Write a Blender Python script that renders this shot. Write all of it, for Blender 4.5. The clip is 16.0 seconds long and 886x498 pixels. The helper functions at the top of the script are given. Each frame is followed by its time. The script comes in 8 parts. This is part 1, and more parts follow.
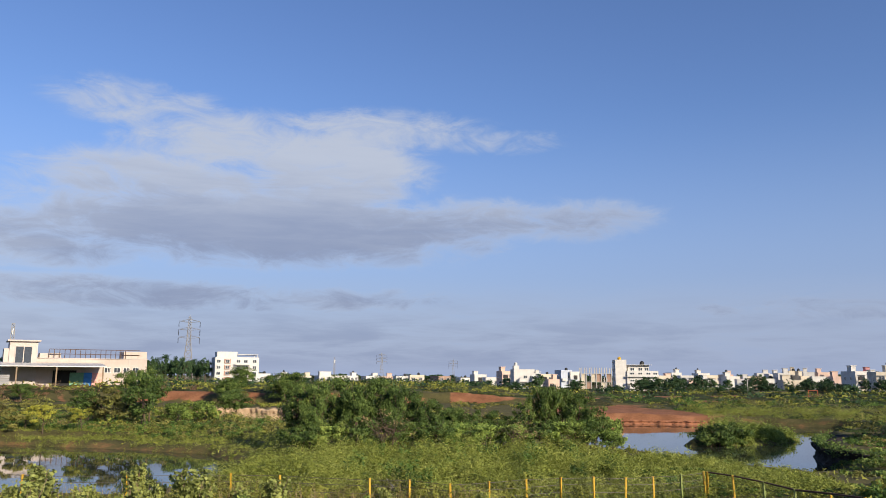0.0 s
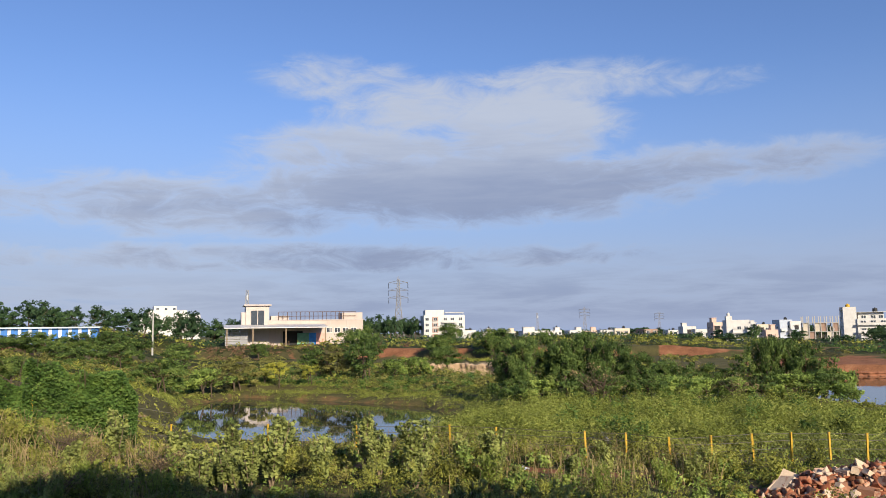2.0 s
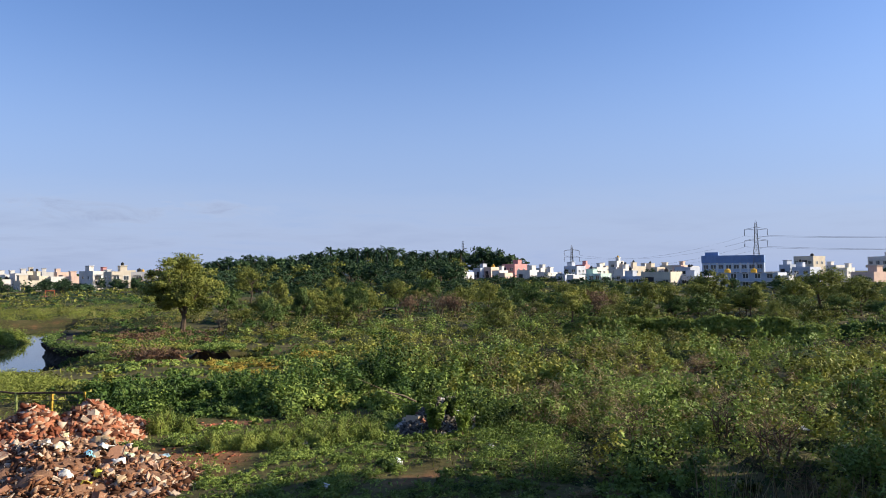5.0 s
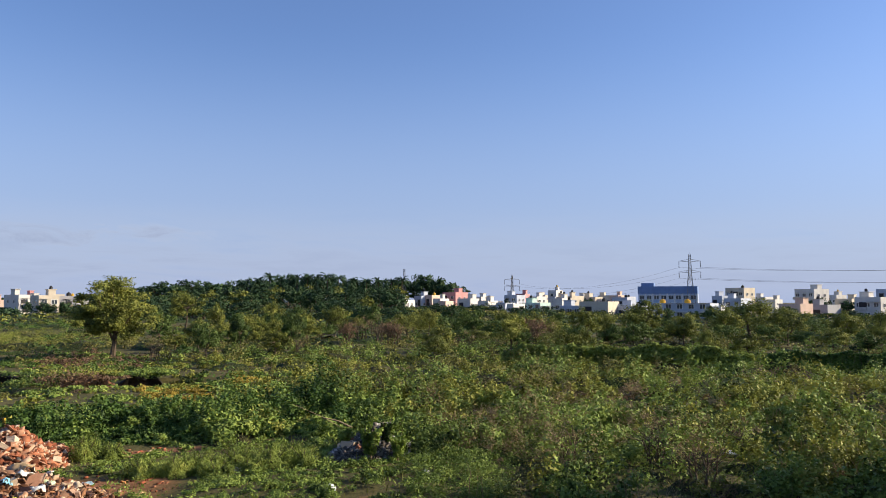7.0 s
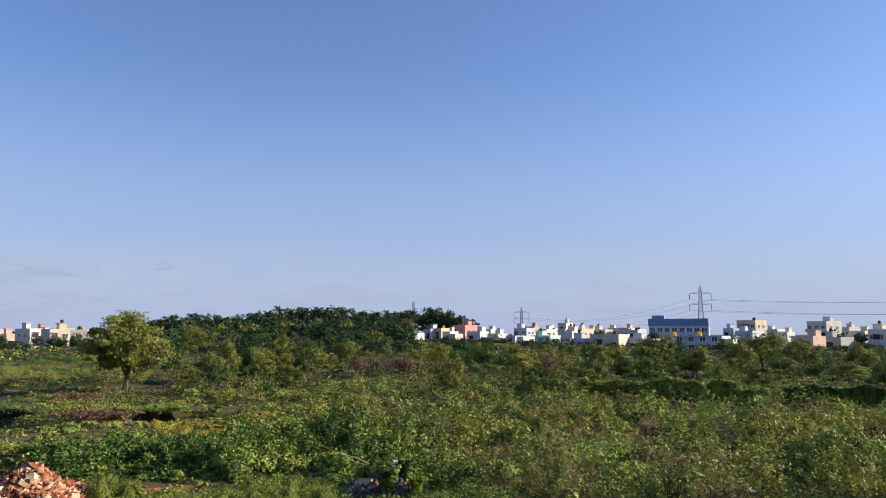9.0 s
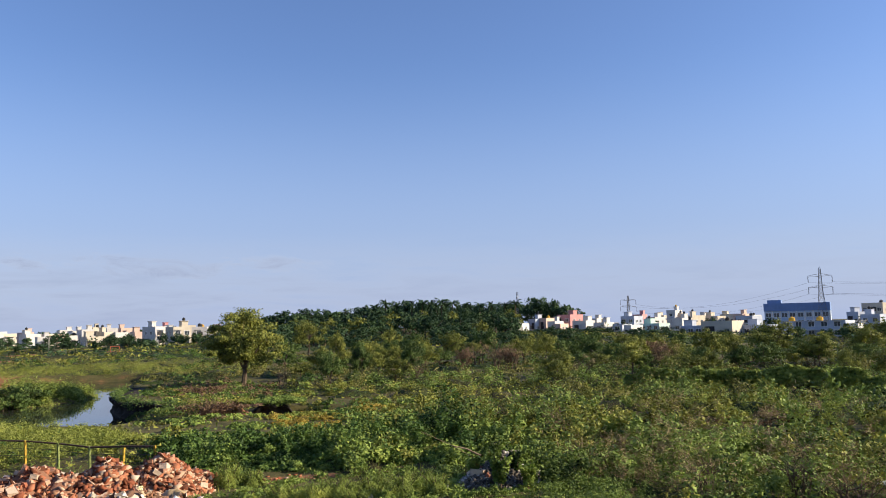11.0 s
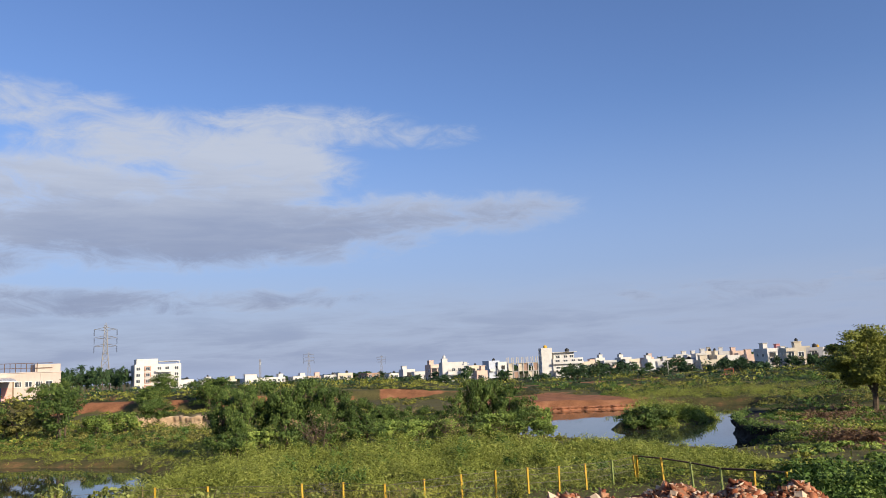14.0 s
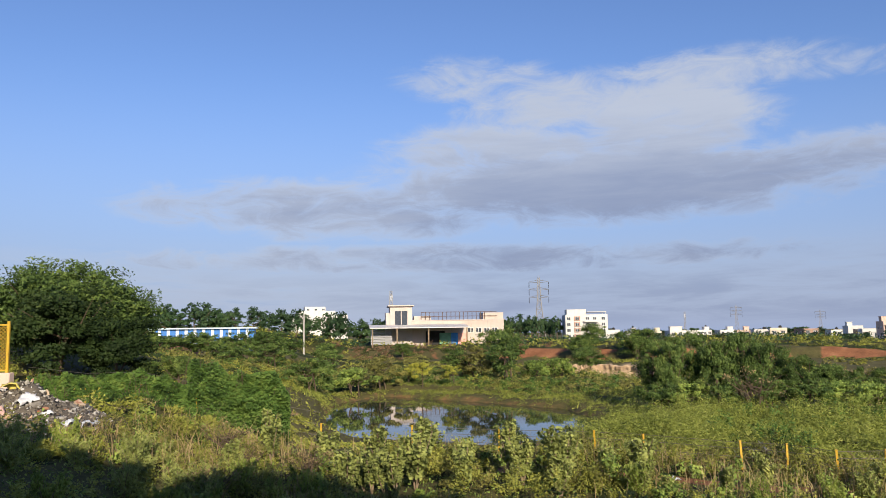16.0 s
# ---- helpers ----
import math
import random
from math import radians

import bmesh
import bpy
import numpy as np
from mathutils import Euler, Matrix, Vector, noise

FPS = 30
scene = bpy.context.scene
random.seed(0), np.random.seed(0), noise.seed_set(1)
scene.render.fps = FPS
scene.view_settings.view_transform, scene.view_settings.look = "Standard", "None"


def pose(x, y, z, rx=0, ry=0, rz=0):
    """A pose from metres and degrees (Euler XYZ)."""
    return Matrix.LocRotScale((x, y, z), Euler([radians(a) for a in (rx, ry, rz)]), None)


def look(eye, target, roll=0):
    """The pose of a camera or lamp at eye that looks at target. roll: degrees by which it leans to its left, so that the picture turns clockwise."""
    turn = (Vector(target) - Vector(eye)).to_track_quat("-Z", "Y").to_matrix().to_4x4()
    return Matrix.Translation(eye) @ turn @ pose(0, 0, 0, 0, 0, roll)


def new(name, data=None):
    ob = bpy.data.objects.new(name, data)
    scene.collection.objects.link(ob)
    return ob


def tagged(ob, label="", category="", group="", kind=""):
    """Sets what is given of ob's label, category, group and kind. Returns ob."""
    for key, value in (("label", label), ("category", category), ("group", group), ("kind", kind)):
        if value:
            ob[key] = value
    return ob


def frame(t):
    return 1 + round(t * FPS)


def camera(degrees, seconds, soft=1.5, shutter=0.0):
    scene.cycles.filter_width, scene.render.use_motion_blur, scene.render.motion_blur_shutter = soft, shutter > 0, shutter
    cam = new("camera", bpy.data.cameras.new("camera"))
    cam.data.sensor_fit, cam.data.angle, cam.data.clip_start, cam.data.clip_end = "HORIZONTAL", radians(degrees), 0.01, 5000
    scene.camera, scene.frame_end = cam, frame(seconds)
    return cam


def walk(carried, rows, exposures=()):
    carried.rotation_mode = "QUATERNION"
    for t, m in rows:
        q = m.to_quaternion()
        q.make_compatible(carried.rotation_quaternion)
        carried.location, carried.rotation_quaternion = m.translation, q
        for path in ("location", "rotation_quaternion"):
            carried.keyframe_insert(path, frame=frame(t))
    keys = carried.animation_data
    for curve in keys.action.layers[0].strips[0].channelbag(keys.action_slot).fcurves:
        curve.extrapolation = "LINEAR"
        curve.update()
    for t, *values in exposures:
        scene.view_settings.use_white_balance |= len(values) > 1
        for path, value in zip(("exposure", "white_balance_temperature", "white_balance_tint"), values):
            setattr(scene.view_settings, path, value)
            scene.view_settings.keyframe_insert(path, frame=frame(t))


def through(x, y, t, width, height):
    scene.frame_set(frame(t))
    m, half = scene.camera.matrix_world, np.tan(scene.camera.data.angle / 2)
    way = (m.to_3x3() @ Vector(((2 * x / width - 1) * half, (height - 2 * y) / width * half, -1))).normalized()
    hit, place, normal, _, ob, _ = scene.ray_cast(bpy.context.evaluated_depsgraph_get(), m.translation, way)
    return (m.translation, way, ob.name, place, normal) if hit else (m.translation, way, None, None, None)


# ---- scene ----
cam = camera(59.32, 16.0, 0.7)
# seconds, x, y, z, yaw, pitch, roll
ROWS = [
    (0.0, 0.145, -0.219, 4.954, -0.05, 9.30, -0.30),
    (0.5, 0.105, -0.199, 4.936, 6.14, 9.29, -0.24),
    (1.0, 0.062, -0.164, 4.922, 9.30, 7.92, 0.12),
    (1.5, -0.099, -0.104, 4.921, 13.55, 6.98, 0.93),
    (2.0, -0.106, -0.089, 4.914, 14.69, 6.13, 0.90),
    (2.5, -0.010, -0.060, 4.920, 11.00, 5.66, -0.10),
    (3.0, 0.260, -0.030, 4.980, -13.43, 5.98, 0.26),
    (3.5, 0.365, -0.045, 5.040, -34.34, 4.10, 1.26),
    (4.0, 0.465, -0.100, 5.050, -44.25, 2.37, 1.66),
    (4.5, 0.475, -0.170, 5.050, -48.81, 2.42, 1.32),
    (5.0, 0.470, -0.210, 5.060, -51.83, 1.85, 0.59),
    (7.5, 0.469, -0.349, 4.938, -56.69, 4.64, 0.16),
    (8.0, 0.319, -0.304, 4.997, -56.45, 5.85, 0.26),
    (10.5, 0.111, -0.174, 5.075, -51.34, 5.47, 0.70),
    (11.0, 0.102, -0.169, 5.084, -47.88, 5.71, 1.22),
    (11.5, 0.109, -0.135, 5.099, -43.22, 6.00, 1.55),
    (12.0, 0.117, -0.084, 5.087, -36.11, 6.54, 1.98),
    (12.5, 0.120, -0.017, 5.087, -28.97, 6.86, 1.92),
    (13.0, 0.101, 0.027, 5.086, -19.87, 7.47, 2.19),
    (13.5, 0.070, 0.086, 5.082, -11.05, 8.35, 2.58),
    (14.0, 0.070, 0.146, 5.069, -5.25, 8.81, 2.55),
    (14.5, 0.036, 0.202, 5.068, 0.63, 8.27, 2.16),
    (15.0, -0.045, 0.228, 5.060, 9.15, 7.32, 1.48),
    (15.5, -0.131, 0.194, 5.071, 17.93, 6.67, 1.16),
    (16.0, -0.170, 0.160, 5.065, 25.00, 6.23, 0.86),
]
walk(cam, [(t, pose(x, y, z, 90 + pitch, roll, yaw)) for t, x, y, z, yaw, pitch, roll in ROWS],
     [(0.0, 0.42, 6300, 10), (2.5, 0.46, 6200, 10), (3.5, 0.62, 5950, 10), (4.0, 0.66, 6250, 10), (5.0, 0.70, 6150, 10), (7.5, 0.68, 6450, 10), (10.5, 0.73, 6450, 10), (12.5, 0.70, 6450, 10), (13.0, 0.60, 6400, 10), (14.0, 0.47, 6350, 10), (16.0, 0.46, 6300, 10)])

# ---- light ----
SUN_AZ, SUN_EL = 140.0, 22.0          # degrees clockwise from +y, degrees up
sun_dir = Vector((math.sin(radians(SUN_AZ)) * math.cos(radians(SUN_EL)), math.cos(radians(SUN_AZ)) * math.cos(radians(SUN_EL)), math.sin(radians(SUN_EL))))
sun_data = bpy.data.lights.new("sun", "SUN")
sun_data.energy, sun_data.angle, sun_data.color = 5.0, radians(0.6), (1.0, 0.85, 0.62)
sun = new("sun", sun_data)
sun.matrix_world = look(sun_dir * 200, (0, 0, 0))

world = bpy.data.worlds.new("sky")
scene.world = world
world.use_nodes = True


class Nodes:
    """Builds a node tree with few words."""

    def __init__(self, tree):
        self.tree = tree
        tree.nodes.clear()

    def add(self, kind, ins=None):
        n = self.tree.nodes.new(kind)
        for key, val in (ins or {}).items():
            self.plug(n, key, val)
        return n

    def plug(self, n, key, val):
        if isinstance(val, bpy.types.NodeSocket):
            self.tree.links.new(val, n.inputs[key])
        else:
            n.inputs[key].default_value = val

    def math(self, op, a, b=0.0, c=0.0, clamp=False):
        n = self.add("ShaderNodeMath")
        n.operation, n.use_clamp = op, clamp
        for i, v in enumerate((a, b, c)):
            self.plug(n, i, v)
        return n.outputs[0]

    def smooth(self, v, lo, hi):
        n = self.add("ShaderNodeMapRange", {"Value": v, "From Min": min(lo, hi), "From Max": max(lo, hi), "To Min": float(lo > hi), "To Max": float(lo <= hi)})
        n.interpolation_type = "SMOOTHSTEP"
        return n.outputs[0]

    def noise(self, vec, scale, detail=3.0, rough=0.55, distort=0.0):
        return self.add("ShaderNodeTexNoise", {"Vector": vec, "Scale": scale, "Detail": detail, "Roughness": rough, "Distortion": distort}).outputs["Fac"]

    def mix(self, fac, a, b, mode="MIX"):
        n = self.add("ShaderNodeMix")
        n.data_type, n.blend_type = "RGBA", mode
        for i, v in ((0, fac), (6, a), (7, b)):
            if i > 0 and isinstance(v, tuple) and len(v) == 3:
                v = (*v, 1)
            self.plug(n, i, v)
        return n.outputs[2]


W = Nodes(world.node_tree)
sky = W.add("ShaderNodeTexSky")
sky.sky_type, sky.sun_disc, sky.sun_elevation, sky.sun_rotation = "NISHITA", False, radians(SUN_EL), radians(SUN_AZ)
sky.altitude, sky.air_density, sky.dust_density, sky.ozone_density = 900, 1.2, 1.6, 2.2
gen = W.add("ShaderNodeTexCoord").outputs["Generated"]
xyz = W.add("ShaderNodeSeparateXYZ", {0: gen})
DEG = 57.29578
az = W.math("MULTIPLY", W.math("ARCTAN2", xyz.outputs[0], xyz.outputs[1]), DEG)
el = W.math("MULTIPLY", W.math("ARCSINE", xyz.outputs[2]), DEG)
flat = W.add("ShaderNodeCombineXYZ", {0: az, 1: W.math("MULTIPLY", el, 2.6), 2: 0.0}).outputs[0]
warp = W.noise(flat, 0.09, 5.0, 0.6)
wisp = W.noise(flat, 0.24, 9.0, 0.66, 0.8)
streak = W.noise(W.add("ShaderNodeCombineXYZ", {0: az, 1: W.math("MULTIPLY", el, 7.0), 2: 3.0}).outputs[0], 0.13, 5.0, 0.6, 0.3)


def bank(a, e, ra, re, power):
    """A soft cloud bank round azimuth a and elevation e, of those radii in degrees."""
    da = W.math("DIVIDE", W.math("SUBTRACT", az, a), ra)
    de = W.math("DIVIDE", W.math("SUBTRACT", el, e), re)
    r = W.math("SQRT", W.math("ADD", W.math("MULTIPLY", da, da), W.math("MULTIPLY", de, de)))
    return W.math("MULTIPLY", W.smooth(r, 1.25, 0.35), power)


banks = None
for b in ((-13.0, 10.6, 21.0, 3.3, 1.15), (-33.0, 9.2, 17.0, 2.6, 0.85), (-8.5, 14.6, 8.5, 4.4, 1.05), (-5.0, 17.9, 9.5, 1.7, 0.8), (6.0, 11.3, 11.0, 1.9, 0.85),
          (-22.0, 18.4, 7.5, 2.0, 0.62), (-20.0, 13.4, 11.0, 2.6, 0.9), (-15.5, 16.4, 9.5, 2.8, 0.85), (5.0, 17.0, 6.0, 1.1, 0.5), (-24.0, 5.4, 32.0, 1.4, 0.8), (26.0, 4.6, 17.0, 1.3, 0.5)):
    one = bank(*b)
    banks = one if banks is None else W.math("MAXIMUM", banks, one)
low = W.math("MULTIPLY", W.math("MULTIPLY", W.smooth(el, 7.5, 2.5), W.smooth(el, -1.0, 1.5)), W.math("ADD", 0.52, W.math("MULTIPLY", W.smooth(az, 60.0, 0.0), 0.42)))
ragged = W.math("ADD", banks, W.math("MULTIPLY", W.math("SUBTRACT", W.math("ADD", W.math("MULTIPLY", wisp, 0.8), W.math("MULTIPLY", warp, 0.5)), 0.65), 2.0))
cloud = W.math("MULTIPLY", W.smooth(ragged, 0.1, 1.05), W.smooth(banks, 0.02, 0.35))
cloud = W.math("MAXIMUM", cloud, W.math("MULTIPLY", low, W.math("MULTIPLY", W.smooth(streak, 0.15, 0.65), 0.8)))
cloud = W.math("MULTIPLY", cloud, 0.9)
shade = W.smooth(W.math("ADD", W.math("ADD", W.math("MULTIPLY", cloud, 0.55), W.math("MULTIPLY", W.smooth(el, 16.5, 8.0), W.math("ADD", 0.32, W.math("MULTIPLY", W.smooth(az, -34.0, -18.0), 0.23)))), W.math("MULTIPLY", W.math("SUBTRACT", streak, 0.5), 0.45)), 0.42, 1.12)
cloud_colour = W.mix(shade, (4.9, 5.2, 5.9), (2.5, 2.9, 4.1))
clear = W.mix(1.0, sky.outputs[0], (0.885, 0.975, 1.29), "MULTIPLY")
clear = W.mix(W.math("MULTIPLY", W.smooth(el, 20.0, -1.0), 0.9), clear, (2.85, 3.5, 5.35))
sky_all = W.mix(cloud, clear, cloud_colour)
back = W.add("ShaderNodeBackground", {"Color": sky_all, "Strength": 0.083})
W.add("ShaderNodeOutputWorld", {"Surface": back.outputs[0]})

# ---- materials ----
def material(name, rough=0.8, metal=0.0, spec=0.3):
    m = bpy.data.materials.new(name)
    m.use_nodes = True
    n = Nodes(m.node_tree)
    bsdf = n.add("ShaderNodeBsdfPrincipled", {"Roughness": rough, "Metallic": metal, "Specular IOR Level": spec})
    n.add("ShaderNodeOutputMaterial", {"Surface": bsdf.outputs[0]})
    n.bsdf = bsdf
    return m, n


def ramp(n, fac, stops):
    r = n.add("ShaderNodeValToRGB", {0: fac})
    e = r.color_ramp.elements
    while len(e) < len(stops):
        e.new(0.5)
    for i, (p, c) in enumerate(stops):
        e[i].position, e[i].color = p, (*c, 1)
    return r.outputs[0]


def bump(n, height, strength, distance):
    b = n.add("ShaderNodeBump", {"Height": height, "Strength": strength, "Distance": distance})
    n.plug(n.bsdf, "Normal", b.outputs[0])


def leaf_material(name, dark, mid, light, patch=0.25, through=0.17):
    """Leaves: colour by leaf and by patches of the place, clump noise painting lit and shaded tufts; light comes
    through them.
    """
    m, n = material(name, 0.6, 0, 0.15)
    rnd = n.add("ShaderNodeNewGeometry").outputs["Random Per Island"]
    pos = n.add("ShaderNodeNewGeometry").outputs["Position"]
    # clump noise puts the light and shade of single tufts into the colour
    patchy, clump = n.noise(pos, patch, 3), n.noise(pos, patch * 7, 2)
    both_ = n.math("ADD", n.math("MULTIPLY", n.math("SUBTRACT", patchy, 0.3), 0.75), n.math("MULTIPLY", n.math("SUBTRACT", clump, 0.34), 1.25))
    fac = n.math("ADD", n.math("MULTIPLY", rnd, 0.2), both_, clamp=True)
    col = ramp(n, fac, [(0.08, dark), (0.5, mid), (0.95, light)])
    n.plug(n.bsdf, "Base Color", col)
    tr2 = n.add("ShaderNodeBsdfTranslucent", {"Color": col})
    out = [x for x in n.tree.nodes if x.type == "OUTPUT_MATERIAL"][0]
    mixn = n.add("ShaderNodeMixShader", {0: through, 1: n.bsdf.outputs[0], 2: tr2.outputs[0]})
    n.plug(out, "Surface", mixn.outputs[0])
    return m


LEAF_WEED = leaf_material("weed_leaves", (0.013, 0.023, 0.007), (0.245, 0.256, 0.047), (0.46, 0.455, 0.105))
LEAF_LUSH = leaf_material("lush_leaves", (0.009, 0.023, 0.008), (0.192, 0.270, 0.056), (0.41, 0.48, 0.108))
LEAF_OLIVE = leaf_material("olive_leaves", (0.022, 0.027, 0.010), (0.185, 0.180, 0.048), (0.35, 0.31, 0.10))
# far foliage: some bluish haze is mixed into this base colour
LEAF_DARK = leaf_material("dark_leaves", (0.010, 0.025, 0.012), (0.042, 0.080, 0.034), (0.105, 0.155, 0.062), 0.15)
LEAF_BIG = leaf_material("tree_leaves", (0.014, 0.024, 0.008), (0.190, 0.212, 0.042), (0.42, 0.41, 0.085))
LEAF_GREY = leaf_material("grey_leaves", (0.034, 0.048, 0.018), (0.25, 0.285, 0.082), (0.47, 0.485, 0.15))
LEAF_YELLOW = leaf_material("yellow_leaves", (0.12, 0.14, 0.025), (0.31, 0.31, 0.045), (0.52, 0.48, 0.08))
LEAF_RUST = leaf_material("rusty_leaves", (0.07, 0.045, 0.024), (0.20, 0.125, 0.072), (0.33, 0.22, 0.14))
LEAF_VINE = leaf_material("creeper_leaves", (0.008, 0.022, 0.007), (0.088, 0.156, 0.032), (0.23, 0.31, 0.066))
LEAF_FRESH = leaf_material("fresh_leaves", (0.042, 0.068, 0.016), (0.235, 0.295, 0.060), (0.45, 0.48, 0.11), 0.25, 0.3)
# hill wood: base colour shifted towards blue in place of distance haze
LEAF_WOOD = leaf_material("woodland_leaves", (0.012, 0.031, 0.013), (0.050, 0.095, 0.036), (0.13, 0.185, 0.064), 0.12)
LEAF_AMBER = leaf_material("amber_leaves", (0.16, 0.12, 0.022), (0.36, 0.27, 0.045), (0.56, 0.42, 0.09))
# darkened leaf colour that carries the shade of the trees behind the fence
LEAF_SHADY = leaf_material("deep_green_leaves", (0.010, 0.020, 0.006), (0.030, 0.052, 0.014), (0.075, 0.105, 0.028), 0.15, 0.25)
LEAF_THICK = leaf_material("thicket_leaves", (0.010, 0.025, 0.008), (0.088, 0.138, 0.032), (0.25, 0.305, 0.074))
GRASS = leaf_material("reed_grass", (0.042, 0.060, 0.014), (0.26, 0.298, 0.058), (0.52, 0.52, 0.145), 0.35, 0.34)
STRAW = leaf_material("dry_grass", (0.130, 0.094, 0.044), (0.33, 0.245, 0.125), (0.53, 0.42, 0.23))


def plain(name, colour, rough=0.8, metal=0.0, var=0.25, scale=2.0, relief=0.0, random_tint=0.0, spec=0.3):
    m, n = material(name, rough, metal, spec)
    co = n.add("ShaderNodeTexCoord").outputs["Object"]
    f1, f2 = n.noise(co, scale, 4), n.noise(co, scale * 9, 3)
    fac = n.math("ADD", n.math("MULTIPLY", f1, 0.65), n.math("MULTIPLY", f2, 0.35))
    lo, hi = tuple(c * (1 - var) for c in colour), tuple(min(1, c * (1 + var * 0.7)) for c in colour)
    col = ramp(n, fac, [(0.3, lo), (0.7, hi)])
    if random_tint:
        rnd = n.add("ShaderNodeObjectInfo").outputs["Random"]
        hsv = n.add("ShaderNodeHueSaturation", {"Color": col, "Value": n.math("ADD", 1 - random_tint / 2, n.math("MULTIPLY", rnd, random_tint))})
        col = hsv.outputs[0]
    n.plug(n.bsdf, "Base Color", col)
    if relief:
        bump(n, fac, 0.6, relief)
    return m


BARK = plain("bark", (0.11, 0.08, 0.055), 0.9, var=0.45, scale=6, relief=0.02)
TWIG = plain("dry_twigs", (0.24, 0.18, 0.12), 0.9, var=0.3, scale=5)
YELLOW_PAINT = plain("yellow_paint", (0.50, 0.31, 0.03), 0.5, var=0.25, scale=3)
GREEN_PAINT = plain("dull_green_paint", (0.20, 0.24, 0.07), 0.6, var=0.25, scale=3)
RUSTY = plain("rusty_steel", (0.10, 0.06, 0.04), 0.8, var=0.4, scale=6)
WIRE = plain("grey_wire", (0.13, 0.12, 0.10), 0.6, 0.5)
STEEL = plain("weathered_steel", (0.23, 0.22, 0.21), 0.6, 0.2, var=0.2)
CONCRETE = plain("concrete", (0.42, 0.40, 0.37), 0.9, var=0.2, scale=1.5, relief=0.01)


def soil_material():
    m, n = material("soil", 0.95, 0, 0.15)
    pos = n.add("ShaderNodeNewGeometry").outputs["Position"]
    big, mid, fine = n.noise(pos, 0.06, 4), n.noise(pos, 0.5, 5, 0.6), n.noise(pos, 6.0, 4, 0.65)
    red = ramp(n, n.math("ADD", n.math("MULTIPLY", mid, 0.6), n.math("MULTIPLY", fine, 0.4)), [(0.3, (0.12, 0.052, 0.026)), (0.55, (0.27, 0.12, 0.06)), (0.75, (0.39, 0.21, 0.115))])
    dull = ramp(n, n.math("ADD", n.math("MULTIPLY", mid, 0.5), n.math("MULTIPLY", fine, 0.5)), [(0.3, (0.045, 0.042, 0.016)), (0.55, (0.10, 0.09, 0.034)), (0.78, (0.20, 0.15, 0.07))])
    attr_node = n.add("ShaderNodeAttribute")
    attr_node.attribute_name = "bare"
    attr = attr_node.outputs["Fac"]
    fac = n.smooth(n.math("ADD", attr, n.math("MULTIPLY", n.math("SUBTRACT", mid, 0.5), 0.7)), 0.35, 0.65)
    pale_node = n.add("ShaderNodeAttribute")
    pale_node.attribute_name = "pale"
    pale = pale_node.outputs["Fac"]
    col = n.mix(fac, dull, red)
    col = n.mix(n.math("MULTIPLY", pale, 0.85), col, n.mix(mid, (0.36, 0.25, 0.15), (0.66, 0.55, 0.40)))
    n.plug(n.bsdf, "Base Color", col)
    bump(n, n.math("ADD", n.math("MULTIPLY", mid, 0.7), n.math("MULTIPLY", fine, 0.3)), 0.8, 0.15)
    return m


SOIL = soil_material()


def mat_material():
    """Dense low growth seen from outside: mottled green, with the shade of many small gaps painted in dark."""
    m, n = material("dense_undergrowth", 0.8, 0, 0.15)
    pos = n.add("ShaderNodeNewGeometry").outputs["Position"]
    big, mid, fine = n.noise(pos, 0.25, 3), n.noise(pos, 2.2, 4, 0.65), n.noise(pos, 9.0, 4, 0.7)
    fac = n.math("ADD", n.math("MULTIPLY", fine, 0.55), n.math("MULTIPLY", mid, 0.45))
    # lowest ramp stops are the painted shade between the plants
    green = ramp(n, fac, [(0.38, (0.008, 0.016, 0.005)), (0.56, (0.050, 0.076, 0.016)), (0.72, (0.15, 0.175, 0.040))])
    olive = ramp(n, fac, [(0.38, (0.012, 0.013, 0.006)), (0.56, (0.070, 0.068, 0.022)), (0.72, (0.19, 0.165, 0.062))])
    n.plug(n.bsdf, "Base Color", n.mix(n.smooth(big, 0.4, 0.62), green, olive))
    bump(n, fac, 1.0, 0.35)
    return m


UNDERGROWTH = mat_material()


def water_material():
    m, n = material("pond_water", 0.04, 0, 0.5)
    pos = n.add("ShaderNodeNewGeometry").outputs["Position"]
    n.plug(n.bsdf, "Base Color", n.mix(n.noise(pos, 0.12, 3), (0.030, 0.040, 0.026), (0.05, 0.055, 0.035)))
    n.plug(n.bsdf, "IOR", 1.45)
    st = n.add("ShaderNodeMapping", {"Vector": pos, "Scale": (0.5, 1.6, 1.0)}).outputs[0]
    n.plug(n.bsdf, "Roughness", n.math("ADD", 0.015, n.math("MULTIPLY", n.smooth(n.noise(pos, 0.10, 3), 0.5, 0.72), 0.06)))
    bump(n, n.noise(st, 1.2, 3), 0.05, 0.03)
    return m


WATER = water_material()

# ---- the lie of the land ----
rng = np.random.default_rng(7)
WATER_Z = -1.0


def ss(lo, hi, v):
    t = np.clip((np.asarray(v, float) - lo) / (hi - lo), 0, 1)
    return t * t * (3 - 2 * t)


def wave(x, y, size, seed=0):
    """Smooth noise between -1 and 1, of about that size in metres."""
    x, y = np.asarray(x, float) / size, np.asarray(y, float) / size
    s = seed * 1.7
    return (np.sin(x * 1.7 + 1.3 * np.sin(y * 1.1 + s) + s) + np.sin(y * 1.9 + 1.5 * np.sin(x * 0.9 - s) + 2 * s) + np.sin((x + y) * 1.3 + 1.1 * np.sin((x - y) * 1.6 + s))) / 3


